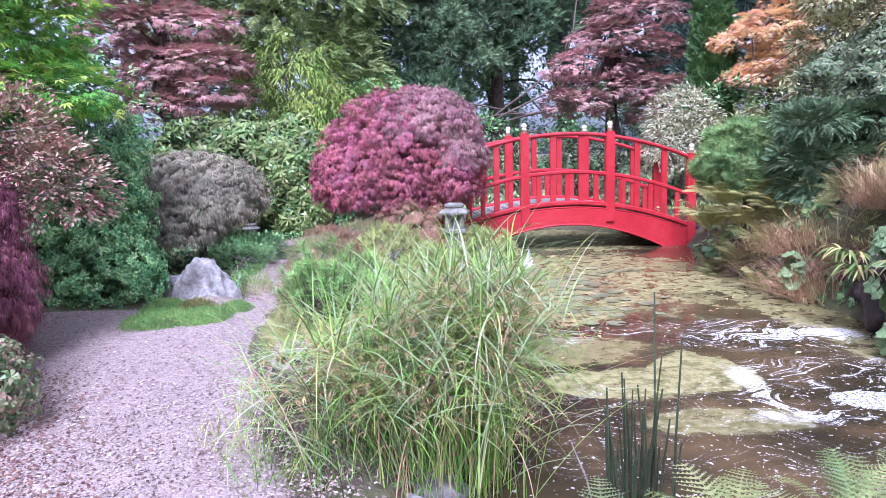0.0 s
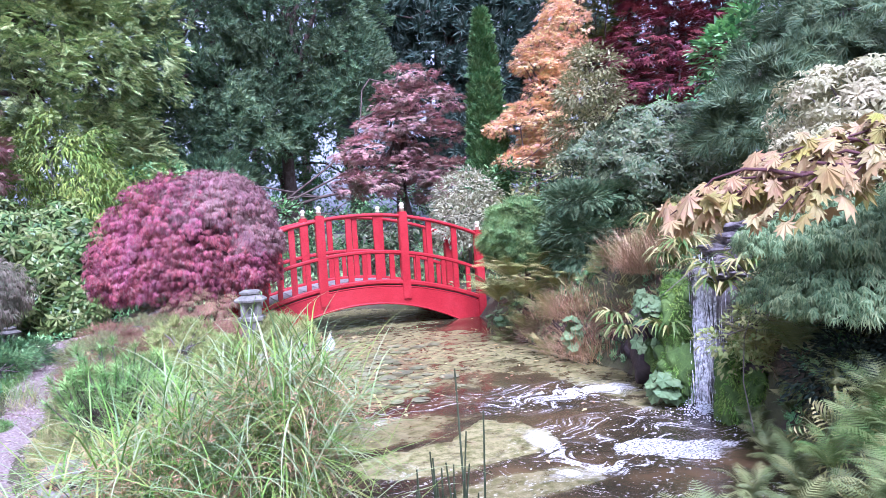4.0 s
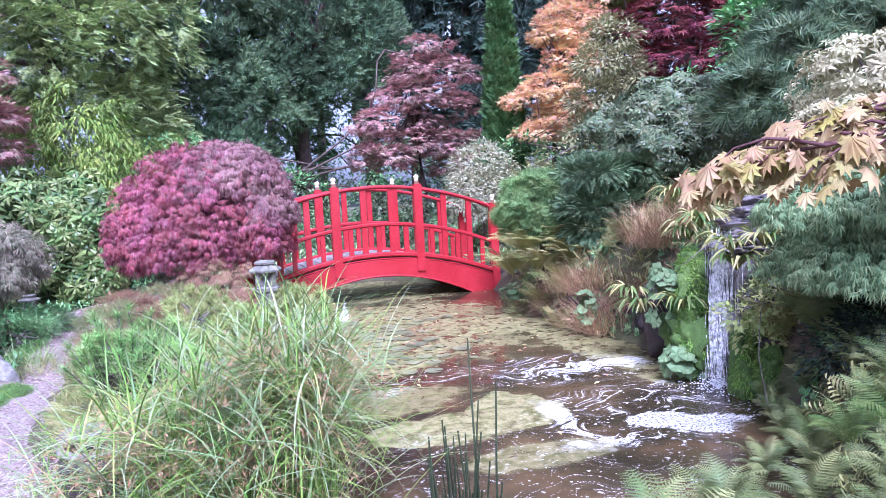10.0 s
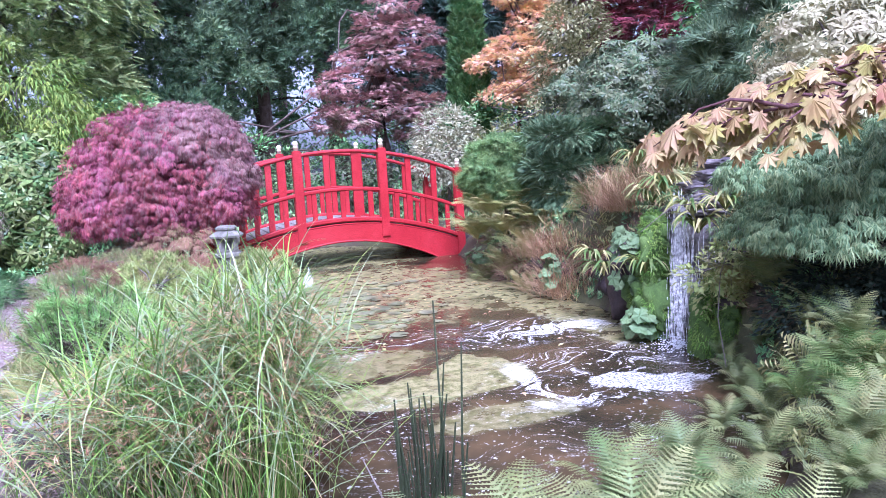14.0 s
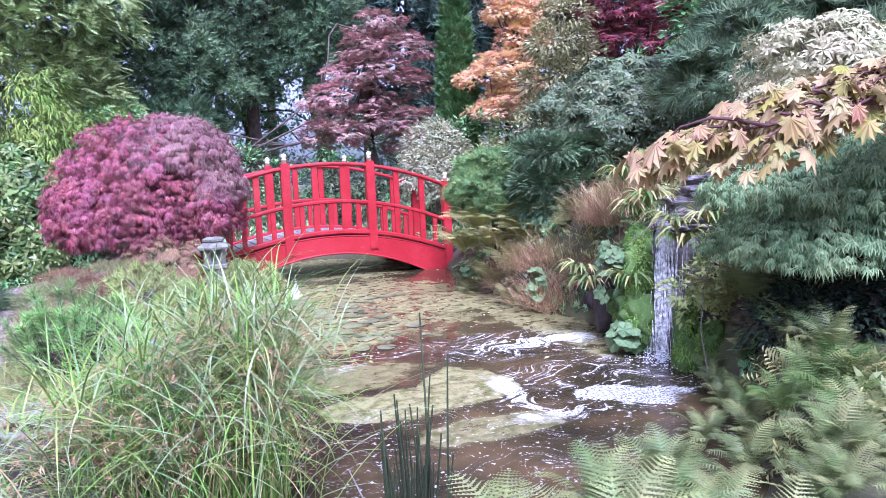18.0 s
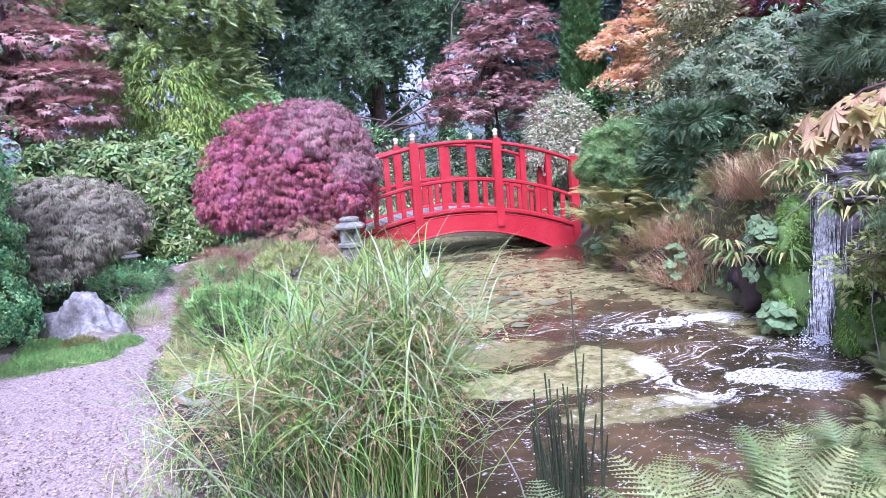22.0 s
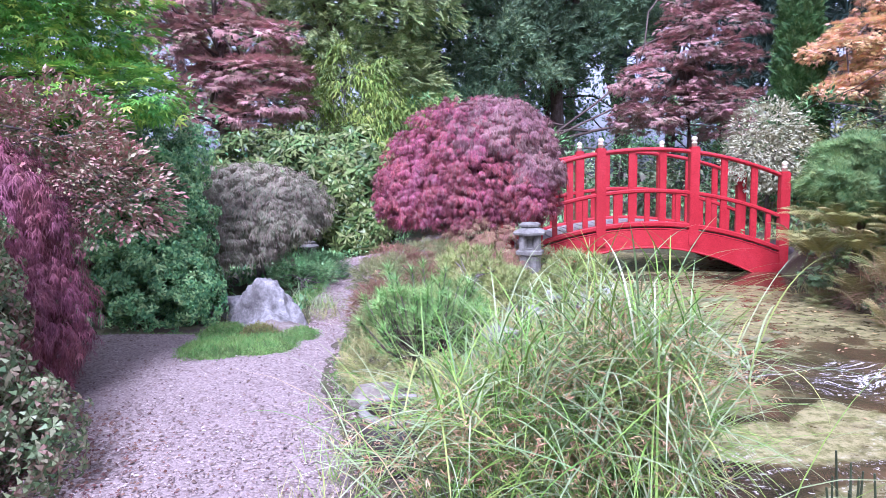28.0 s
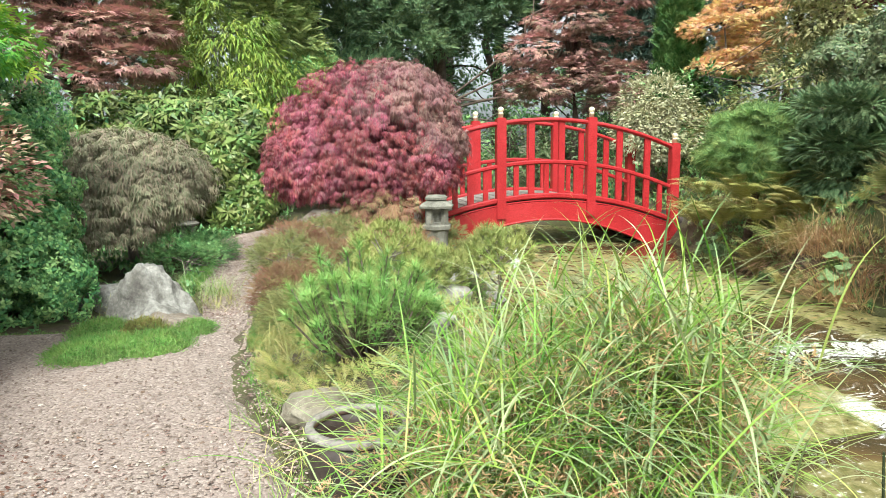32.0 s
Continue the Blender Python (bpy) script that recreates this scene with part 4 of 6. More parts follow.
for k in range(70):
    a, q = rng.uniform(0, 2 * math.pi), .07 * rng.random()
    v, f = strand(1.16 + q * math.cos(a), 9.1 + q * math.sin(a), rng.uniform(.05, .24) * (1.2 - q * 9), 0, .004, rng)
    V.append(v), F.append(f + c)
    c += len(v)
child("jet", mesh_np("jet", np.concatenate(V), np.concatenate(F), FALLING), fount)

# ---------------------------------------------------------------- pot by the path
pot = thing("plant_pot", (-0.76, 3.62, 0.10), "round dark glazed pot with a pale rim, empty rusty inside", "pot")
bm = bmesh.new()
lathe(bm, [(0.12, 0.0), (0.15, 0.03), (0.19, 0.17), (0.195, 0.28), (0.185, 0.35), (0.17, 0.35), (0.165, 0.30), (0.16, 0.17)], 28, (-0.76, 3.62, 0.10))
part("body", bm, POT, pot, smooth=True)
bm = bmesh.new()
lathe(bm, [(0.183, 0.345), (0.194, 0.35), (0.198, 0.360), (0.194, 0.370), (0.178, 0.373), (0.166, 0.378), (0.165, 0.345), (0.183, 0.345)], 32, (-0.76, 3.62, 0.10), 0.0, False)
part("rim", bm, POT_RIM, pot, "pale stone-coloured rim", True)
bm = bmesh.new()
lathe(bm, [(0.155, 0.2), (0.16, 0.24), (0.16, 0.245), (0.08, 0.265), (0.0, 0.25)], 24, (-0.76, 3.62, 0.10))
part("earth", bm, POT_RUST, pot, "rusty brown earth")


# ---------------------------------------------------------------- plants
LANCE_W, PALM5, PALM7 = lance(0.24, 0.1), palmate(5, 0.085), palmate(5, 0.095, 150)
DIS, TUFT, TUFT_L, WHORL, SPRAY = dissected(), tuft(11, 0.07, 0.85), tuft(15, 0.04, 1.0, 4), whorl(), spray(6, .15)
EDGED = edged()
ROSETTE = whorl(6, .2, .35)
LEAF = tpl_of([(0, 0, 0), (-.2, .45, .05), (.2, .45, .05), (0, 1, -.1)], [(0, 2, 1), (1, 2, 3)])
DIS_FINE = dissected(5, .055, .7, 110)


WHORL = (WHORL[0] * np.random.default_rng(2).uniform(.8, 1.15, WHORL[0].shape), WHORL[1], None)


def woody(name, foot, label, category, blobs, mat, tpl, clumps, per, reach, flat, size, seed, bark=None, trunk=0.06, tall=None, n_limbs=9, crown_name="crown", group="", crown_label="", **kw):
    """A tree or shrub: trunk, limbs and a crown over its ellipsoids."""
    rng = np.random.default_rng(seed)
    foot = (foot[0], foot[1], lie(foot[0], foot[1]) - 0.03)
    t = thing(name, foot, label, category, group)
    ob, C = crown(crown_name, t, mat, tpl, rng, blobs, clumps, per, reach, flat, size, label=crown_label, **kw)
    B = np.array(blobs)
    head = tall or tuple(B[np.argmax(B[:, 2]), :3])
    limbs(t, rng, foot, head, trunk, C, bark or BARK, n_limbs)
    return t


# left side, near to far
woody("azalea", (-2.75, 3.1), "azalea bush with dull green and bronze leaves beside the path", "shrub", [(-2.75, 3.2, 0.75, .38, .45, .62), (-2.45, 3.1, .45, .35, .42, .32), (-2.95, 3.6, 1.0, .3, .4, .5)], AZALEA, ROSETTE, 760, 5, .07, .8, .05, 1, TWIG, .02, n_limbs=16, zmin=-.9, droop=.1)
woody("azalea", (-2.55, 2.2), "low azalea with small yellow-green leaves", "shrub", [(-2.45, 2.2, .34, .4, .5, .26)], RHODO, LANCE_W, 200, 13, .05, .8, .038, 2, TWIG, .015, n_limbs=8, droop=.1)
woody("azalea", (-3.35, 5.0), "tall azalea with faded pink and green leaves", "shrub", [(-3.25, 4.95, 1.65, .55, .5, .5), (-2.85, 5.0, 1.35, .38, .4, .38), (-3.7, 4.7, 1.8, .5, .5, .5)], PINK_AZALEA, LANCE_W, 900, 16, .065, .7, .046, 3, TWIG, .03, n_limbs=16, droop=.1)
woody("japanese_maple", (-3.55, 4.35), "weeping purple cut-leaf maple hanging to the ground", "tree", [(-3.42, 4.35, 1.15, .58, .6, .6), (-3.22, 4.35, .72, .45, .5, .48), (-3.75, 4.3, 1.3, .6, .6, .5)], PURPLE_LEAF, dissected(5, .04, .8, 90), 4200, 6, .08, .7, .07, 4, BARK_RED, .05, droop=1.2, zmin=-.85, n_limbs=12)
woody("laurel", (-3.65, 6.85), "dense dark green evergreen shrub beside the path", "shrub", [(-3.65, 6.75, .95, .72, .6, .9), (-3.85, 7.1, 1.65, .75, .7, .6), (-3.3, 6.55, .48, .5, .42, .42), (-4.2, 6.6, 1.1, .7, .6, 1.1), (-4.6, 6.3, .9, .6, .6, .9)], LAUREL, ROSETTE, 2300, 6, .065, .9, .056, 5, BARK, .06, n_limbs=14, zmin=-.95, droop=.15)
woody("japanese_maple", (-3.1, 8.8), "domed grey-green cut-leaf maple with bare twigs below", "tree", [(-3.15, 8.55, 1.13, .85, .7, .48), (-2.86, 8.45, 1.0, .5, .6, .38), (-3.6, 8.45, .85, .66, .6, .5), (-3.2, 8.2, .8, .6, .5, .35)], GREY_LEAF, DIS_FINE, 3000, 6, .09, .5, .095, 6, TWIG, .06, droop=.9, zmin=-.5, n_limbs=34)
woody("green_maple", (-5.2, 6.3), "green Japanese maple arching over the path with yellowing tips", "tree", [(-4.2, 6.0, 2.75, 1.1, .9, .55), (-3.5, 5.9, 2.15, .7, .6, .28), (-4.9, 6.2, 3.2, 1.2, 1.0, .8), (-3.9, 5.5, 3.1, .8, .8, .4)], GREEN_MAPLE, PALM7, 760, 20, .14, .3, .085, 7, BARK, .10, (-5.0, 6.2, 3.0), 16, out=.5, droop=.35, up=1.2)
woody("japanese_maple", (-5.0, 13.0), "spreading dusky pink Japanese maple in tiers", "tree", [(-5.21, 12.7, 4.57, 0.87, 0.9, 0.41), (-4.68, 12.7, 3.91, 0.93, 0.9, 0.33), (-5.73, 12.7, 3.7, 0.57, 0.9, 0.31), (-4.43, 12.7, 3.25, 0.91, 0.9, 0.28), (-5.13, 12.7, 2.98, 0.68, 0.9, 0.29), (-4.18, 12.7, 2.73, 0.67, 0.9, 0.23), (-4.9, 12.7, 2.51, 0.84, 0.9, 0.24), (-5.99, 12.7, 4.42, 0.57, 0.9, 0.42), (-4.57, 12.7, 5.2, 0.71, 0.9, 0.41)], PINK_LEAF, PALM7, 620, 20, .18, .3, .115, 8, BARK, .11, (-5.0, 12.8, 5.2), 18, up=1.3, droop=.45, tier=.75, puff=1.4)
woody("rhododendron", (-2.8, 12.1), "large rhododendron with pale green rosettes of leaves", "shrub", [(-2.65, 12.0, 1.15, .75, .65, .95), (-3.2, 11.8, 1.55, .85, .6, .55), (-2.5, 11.9, .75, .4, .5, .6), (-4.0, 11.6, 1.25, .85, .6, .85)], RHODO, WHORL, 620, 5, .13, .8, .19, 9, TWIG, .05, n_limbs=12, out=1.2, droop=-.2, zmin=-.9)
woody("bamboo", (-3.1, 14.6), "clump of yellow-green bamboo", "bamboo", [(-3.1, 14.4, 2.6, 1.1, .8, 1.3), (-2.2, 14.2, 2.0, 1.0, .7, .9), (-3.7, 14.3, 2.0, .9, .7, 1.0), (-1.4, 14.6, 1.9, .9, .7, .8)], BAMBOO, lance(.09, .3), 650, 20, .16, .9, .17, 10, TWIG, .02, n_limbs=26, droop=.9, zmin=-.95)
woody("conifer", (-4.0, 18.0), "tall feathery olive-green conifer", "tree", [(-3.8, 17.8, 5.2, 2.1, 1.8, 2.4), (-3.2, 17.5, 3.2, 1.7, 1.4, 1.6), (-4.6, 17.8, 8.5, 2.0, 1.7, 3.0), (-5.5, 17.6, 5.0, 1.8, 1.5, 2.5), (-2.2, 17.7, 6.3, 1.2, 1.2, 1.7), (-2.4, 17.6, 2.4, 1.3, 1.0, 1.0)], YEW, SPRAY, 1500, 14, .23, .8, .27, 11, BARK, .22, n_limbs=14, droop=.35, up=.5, tier=.15)
woody("laurel", (-6.6, 10.2), "dark evergreen screen behind the path shrubs", "hedge", [(-6.5, 9.8, 1.6, 1.3, .8, 1.7), (-6.2, 10.6, 3.3, 1.3, .8, 1.2), (-5.0, 10.9, 1.7, 1.0, .6, 1.4), (-7.6, 9.0, 2.6, 1.2, .8, 1.6)], LAUREL, LEAF, 420, 13, .15, .8, .13, 41, BARK, .06, zmin=-.95)
# pines behind the bridge
woody("pine", (-0.4, 20.3), "tall dense dark green pine tree", "tree", [(-0.6, 20.1, 8.5, 2.0, 1.9, 3.0), (-0.5, 19.8, 5.2, 1.9, 1.6, 1.6), (-1.2, 20, 12, 1.8, 1.7, 2.5), (0.9, 19.7, 4.6, 1.2, 1.1, 1.0), (-1.8, 19.8, 4.0, 1.4, 1.2, 1.3), (-.6, 19.6, 3.0, 1.3, 1.0, .8)], PINE, TUFT, 850, 20, .25, .9, .22, 12, BARK, .2, n_limbs=16, out=1.0, droop=-.5, wild=.45, tier=.15)
woody("pine", (2.05, 20.6), "tall dark green pine with a bare lower trunk", "tree", [(2.38, 20.2, 4.66, 0.69, 1.0, 0.58), (3.1, 20.2, 5.28, 0.8, 1.0, 0.84), (1.46, 20.2, 4.18, 0.69, 1.0, 0.46), (2.2, 20.3, 8.0, 2.3, 2.0, 2.2), (1.2, 20, 6.0, 1.5, 1.3, 1.2), (3.4, 20.2, 6.2, 1.4, 1.3, 1.1), (2.2, 20.3, 11.5, 2.3, 2.0, 2.5), (2.0, 20.0, 5.2, 1.7, 1.2, .7)], PINE, TUFT, 850, 20, .25, .9, .22, 13, BARK, .24, (2.0, 20.5, 8.0), 16, out=1.0, droop=-.5, wild=.45, tier=.15)
woody("pine", (9.0, 26.0), "tall far-off grey-green pine tree", "tree", [(9.3, 25.5, 7.5, 3.4, 2.0, 3.0), (7.0, 25.5, 9.0, 2.6, 2, 3.5), (11.5, 25, 8.5, 3.0, 2, 3.5), (9, 25.5, 12.5, 3.5, 2, 3.0), (6.4, 25.2, 5.0, 1.8, 1.3, 1.8), (10.5, 25, 4.5, 3.0, 1.8, 2.0)], PINE_DARK, TUFT, 750, 9, .36, .8, .55, 14, BARK, .25, n_limbs=14, out=1.0, droop=-.3, wild=.45)
woody("pine", (5.6, 27.0), "far pine with open branches against the sky", "tree", [(5.3, 27, 12.5, 1.3, 1.2, 1.6), (5.8, 27, 9.5, 1.0, 1.0, 1.6), (4.6, 26.8, 10.5, .8, .8, .8)], PINE_DARK, TUFT, 160, 8, .3, .8, .5, 15, BARK, .2, n_limbs=14, out=1.0, droop=-.3)
woody("far_tree", (1.6, 23.0), "dark broadleaf tree thinning out to the sky", "tree", [(1.0, 22.5, 4.0, 1.6, 1.0, .9), (2.61, 22.3, 3.82, 0.5, 0.5, 0.54), (3.15, 22.3, 4.48, 0.73, 0.5, 0.41), (1.63, 22.3, 3.13, 0.72, 0.5, 0.54), (3.6, 22.5, 2.6, 1.3, 1.0, 1.0), (1.6, 22.6, 3.0, 1.0, .9, .9)], LAUREL, LEAF, 560, 12, .2, .8, .17, 16, BARK, .16, (1.7, 22.8, 4.5), 12)
woody("dark_hedge", (-1.5, 16.2), "dark evergreen screen behind the garden", "hedge", [(4.09, 17.6, 2.37, 0.96, 0.5, 0.7), (5.62, 17.6, 2.46, 0.87, 0.5, 0.72), (3.32, 16.8, 0.93, 1.13, 0.6, 1.07), (5.17, 16.8, 0.98, 0.94, 0.6, 1.26), (1.77, 16.8, 0.89, 0.96, 0.6, 0.91), (6.5, 16.8, 1.24, 1.04, 0.6, 0.89), (-1.5, 16.4, 1.6, 1.7, .8, 1.5), (0.6, 16.6, 1.3, 1.4, .8, 1.1)], LAUREL, LEAF, 1150, 14, .15, .8, .13, 17, BARK, .06, zmin=-.95)
woody("japanese_maple", (3.9, 15.4), "dusky red Japanese maple in spreading tiers", "tree", [(4.0, 15.1, 4.9, 0.44, 0.8, 0.24), (4.26, 15.1, 4.38, 0.92, 0.8, 0.35), (3.81, 15.1, 3.88, 0.89, 0.8, 0.35), (4.55, 15.1, 3.56, 0.74, 0.8, 0.35), (3.22, 15.1, 3.3, 0.91, 0.8, 0.31), (3.61, 15.1, 2.76, 1.02, 0.8, 0.35), (4.6, 15.1, 2.76, 0.71, 0.8, 0.32), (2.95, 15.1, 2.5, 0.63, 0.8, 0.31), (4.7, 15.1, 2.31, 0.57, 0.8, 0.26)], PINK_LEAF, PALM7, 560, 22, .17, .3, .105, 18, BARK, .10, (3.9, 15.2, 5.2), 18, up=1.3, droop=.45, tier=.75, puff=1.4)
woody("japanese_maple", (6.1, 13.2), "orange and gold Japanese maple in autumn colour", "tree", [(6.82, 12.8, 5.6, 0.46, 0.55, 0.4), (6.54, 12.8, 4.98, 0.63, 0.55, 0.34), (6.28, 12.8, 4.7, 0.51, 0.55, 0.28), (6.51, 12.8, 4.23, 0.51, 0.55, 0.31), (6.11, 12.8, 3.7, 0.63, 0.55, 0.23), (5.63, 12.8, 3.42, 0.54, 0.55, 0.23), (6.34, 12.8, 3.24, 0.52, 0.55, 0.23), (5.85, 12.8, 2.74, 0.6, 0.55, 0.23), (6.08, 12.8, 2.99, 0.51, 0.55, 0.2)], ORANGE_LEAF, PALM7, 820, 20, .12, .4, .075, 19, BARK, .08, (6.3, 12.9, 5.0), 16, up=1.3, droop=.35, tier=.4, inner=.35, puff=1.4)
woody("variegated_shrub", (6.45, 11.2), "tall shrub with cream-edged green leaves", "shrub", [(6.38, 11.0, 4.23, 0.35, 0.5, 0.31), (6.3, 11.0, 3.76, 0.55, 0.5, 0.32), (6.66, 11.0, 3.39, 0.43, 0.5, 0.35), (6.17, 11.0, 3.14, 0.5, 0.5, 0.3), (6.55, 11.0, 2.76, 0.46, 0.5, 0.33), (6.0, 11.0, 2.53, 0.43, 0.5, 0.33)], [VAR_GREEN, CREAM], EDGED, 420, 18, .11, .55, .1, 20, BARK, .06, n_limbs=10, droop=.3)
woody("japanese_maple", (9.7, 13.4), "large spreading wine-red Japanese maple", "tree", [(9.5, 13.0, 5.2, 1.5, 1.0, .9), (9.9, 13.0, 6.6, 1.4, 1.0, .9), (9.0, 12.9, 4.2, 1.0, .8, .5), (10.6, 12.9, 5.0, 1.0, .9, .8), (9.2, 13.1, 7.6, 1.2, 1.0, .8)], DARKRED_LEAF, PALM7, 620, 15, .2, .35, .17, 21, BARK, .14, n_limbs=18, up=1.2, droop=.4)
woody("conifer", (8.9, 15.6), "olive-gold conifer between the maples", "tree", [(8.9, 15.3, 6.6, .8, .7, 1.6), (9.0, 15.2, 4.5, 1.0, .8, 1.4)], OLIVE, SPRAY, 260, 9, .18, .8, .32, 22, BARK, .12, droop=.2)
woody("laurel", (8.3, 11.6), "dark evergreen under the maples", "shrub", [(8.3, 11.6, 2.7, 1.0, .8, 1.0), (9.6, 11.2, 3.0, 1.2, .8, 1.2), (7.6, 12.4, 2.4, .9, .7, .7), (5.2, 12.6, 1.9, .9, .7, .7), (6.4, 12.2, 1.8, .9, .7, .6)], LAUREL, LEAF, 520, 13, .13, .8, .12, 23, BARK, .06, zmin=-.95)
woody("variegated_shrub", (4.35, 12.5), "rounded shrub with cream-white leaves", "shrub", [(4.3, 12.3, 2.0, .58, .5, .5), (4.1, 12.2, 1.6, .5, .5, .45), (4.6, 12.3, 1.6, .5, .5, .5)], CREAM_WHITE, LEAF, 800, 14, .07, .9, .08, 24, TWIG, .04, zmin=-.9)
woody("laurel", (2.5, 14.9), "dark shrubs seen through the bridge rails", "shrub", [(2.2, 14.6, 1.1, 1.1, .6, .8), (3.4, 14.2, 1.0, .8, .6, .8), (0.9, 14.9, 1.0, .9, .6, .8)], RHODO_BLUE, LEAF, 330, 12, .12, .8, .12, 25, TWIG, .04, zmin=-.95)

# the cypress column
rng = np.random.default_rng(30)
cyp = thing("cypress", (5.36, 13.7, lie(5.36, 13.7)), "slender dark green columnar cypress", "tree")
zz = rng.uniform(0, 1, 9500)
ang = rng.uniform(0, 2 * math.pi, 9500)
z0 = lie(5.36, 13.7)
rad = 0.45 * (1 - zz ** 2.2) ** .8 + .02
rad = rad * (0.82 + 0.18 * np.sin(ang * 6 + zz * 46) * np.sin(ang * 3 - zz * 70)) * rng.uniform(.8, 1.03, len(zz))
P = np.stack([5.36 + rad * np.cos(ang), 13.7 + rad * np.sin(ang), z0 + zz * (6.0 - z0)], -1)
Y = np.stack([np.cos(ang) * .5, np.sin(ang) * .5, np.full(len(zz), .8)], -1) + rng.normal(0, .4, (len(zz), 3))
child("crown", scatter("crown", spray(4, .22, 0.0), P, Y, np.stack([np.cos(ang), np.sin(ang), 0 * ang], -1) + rng.normal(0, .5, P.shape), rng.uniform(.12, .22, len(zz)), CYPRESS), cyp)
bm = bmesh.new()
tube(bm, [(5.36, 13.7, z0 - .1), (5.37, 13.7, 3.5), (5.36, 13.7, 5.6)], [.09, .06, .015], 8)
part("trunk", bm, BARK, cyp)

# the weeping crimson maple in front of the bridge
crimson = woody("japanese_maple", (-0.22, 10.15), "domed weeping crimson cut-leaf maple beside the bridge", "tree",
      [(-0.6, 9.9, 1.31, 1.07, 0.85, 1.12), (-1.19, 9.9, 1.19, 0.59, 0.85, 0.61), (0.08, 9.9, 1.2, 0.48, 0.85, 0.57), (-0.81, 9.9, 1.13, 0.71, 0.85, 0.73)], RED_LEAF, DIS_FINE, 4400, 6, .085, .5, .08, 31, BARK_RED, .085, (-0.5, 10.1, 1.9), 22, droop=1.3, zmin=-.4, wild=.4, up=.3, inner=.75, tier=.2, puff=1.15)
rng = np.random.default_rng(33)
crown("crown", crimson, PURPLE_GREY, DIS_FINE, rng, [(-0.26, 9.95, 1.79, 0.78, 0.8, 0.66), (0.17, 9.95, 1.42, 0.44, 0.8, 0.48)], 1700, 6, .085, .5, .095, droop=1.3, zmin=-.1, wild=.4, up=.3, inner=.85, tier=.2, puff=1.15, label="dull purple-grey upper foliage")
woody("japanese_maple", (-0.55, 9.2), "low dull red cut-leaf maple under the crimson one", "shrub", [(-0.4, 9.2, .62, .45, .35, .3), (-0.85, 9.3, .5, .4, .3, .25)], HEATH, DIS, 150, 12, .07, .7, .11, 32, BARK_RED, .025, droop=.8)

# the slope over the pond
woody("dwarf_pine", (3.75, 8.5), "spreading dwarf pine with soft blue-green needles", "shrub", [(3.66, 8.3, 1.59, 0.33, 0.4, 0.17), (3.49, 8.3, 1.31, 0.28, 0.4, 0.22), (3.96, 8.3, 1.38, 0.29, 0.4, 0.21), (3.72, 8.3, 1.14, 0.33, 0.4, 0.16)], PINE_FRESH, TUFT_L, 300, 20, .085, .7, .11, 33, BARK, .05, out=1.1, droop=-.6, wild=.35, zmin=-.8)
woody("juniper", (4.3, 7.5), "flat-topped blue-green juniper on the bank", "shrub", [(3.98, 7.5, 1.36, 0.26, 0.45, 0.17), (4.46, 7.5, 1.33, 0.28, 0.45, 0.21), (4.18, 7.5, 1.09, 0.38, 0.45, 0.15), (4.05, 7.5, 1.76, 0.31, 0.45, 0.12), (4.52, 7.5, 1.8, 0.24, 0.45, 0.16)], JUNIPER, SPRAY, 380, 15, .085, .6, .12, 34, BARK, .04, out=1.0, droop=.1)
woody("rhododendron", (5.3, 7.7), "rhododendron with grey-green leaves on the slope", "shrub", [(5.15, 7.5, 2.35, .6, .5, .5), (4.8, 7.3, 2.0, .45, .4, .35), (5.6, 7.3, 2.3, .5, .5, .5), (5.2, 8.6, 2.3, .6, .5, .4)], RHODO_BLUE, WHORL, 560, 5, .10, .8, .105, 35, TWIG, .04, out=1.2, droop=-.2, zmin=-.9)
woody("heath_shrub", (5.9, 9.4), "low dark shrubs between the cypress and the bank", "shrub", [(5.2, 9.9, 1.9, .8, .6, .5), (6.2, 9.6, 2.3, .8, .6, .6), (4.7, 10.6, 1.5, .6, .5, .5)], VAR_GREEN, LEAF, 330, 13, .1, .8, .09, 36, TWIG, .03, zmin=-.9)
woody("blue_pine", (6.2, 5.7), "grey-blue pine with long needles on the slope", "tree", [(4.62, 5.3, 2.31, 0.29, 0.4, 0.25), (4.88, 5.3, 2.63, 0.29, 0.4, 0.24), (5.26, 5.3, 2.2, 0.29, 0.4, 0.2), (5.7, 5.5, 2.75, .75, .6, .55), (5.1, 5.3, 2.35, .45, .45, .35), (6.2, 5.3, 3.2, .8, .7, .5), (6.4, 5.0, 2.5, .8, .7, .6), (5.9, 5.6, 3.6, .6, .5, .4)], PINE_BLUE, TUFT_L, 330, 18, .13, .7, .16, 37, BARK, .07, out=1.2, droop=-.3, wild=.35, n_limbs=16)
woody("green_tree", (6.1, 6.7), "bright green shrub behind the blue pine", "shrub", [(5.6, 6.4, 3.25, .42, .4, .4), (5.3, 6.2, 2.9, .25, .3, .3), (6.3, 6.5, 3.6, .5, .5, .5)], LAUREL, LANCE_W, 170, 13, .1, .6, .12, 38, BARK, .04, droop=.2)
woody("variegated_shrub", (4.5, 3.9), "pieris with narrow cream-white leaves", "shrub", [(4.3, 3.85, 2.2, .45, .4, .3), (4.0, 3.8, 1.8, .35, .35, .25), (4.7, 3.6, 2.0, .5, .4, .4), (4.15, 4.1, 1.55, .3, .3, .25)], CREAM, WHORL, 420, 5, .09, .7, .085, 39, TWIG, .03, out=1.0, droop=-.2)
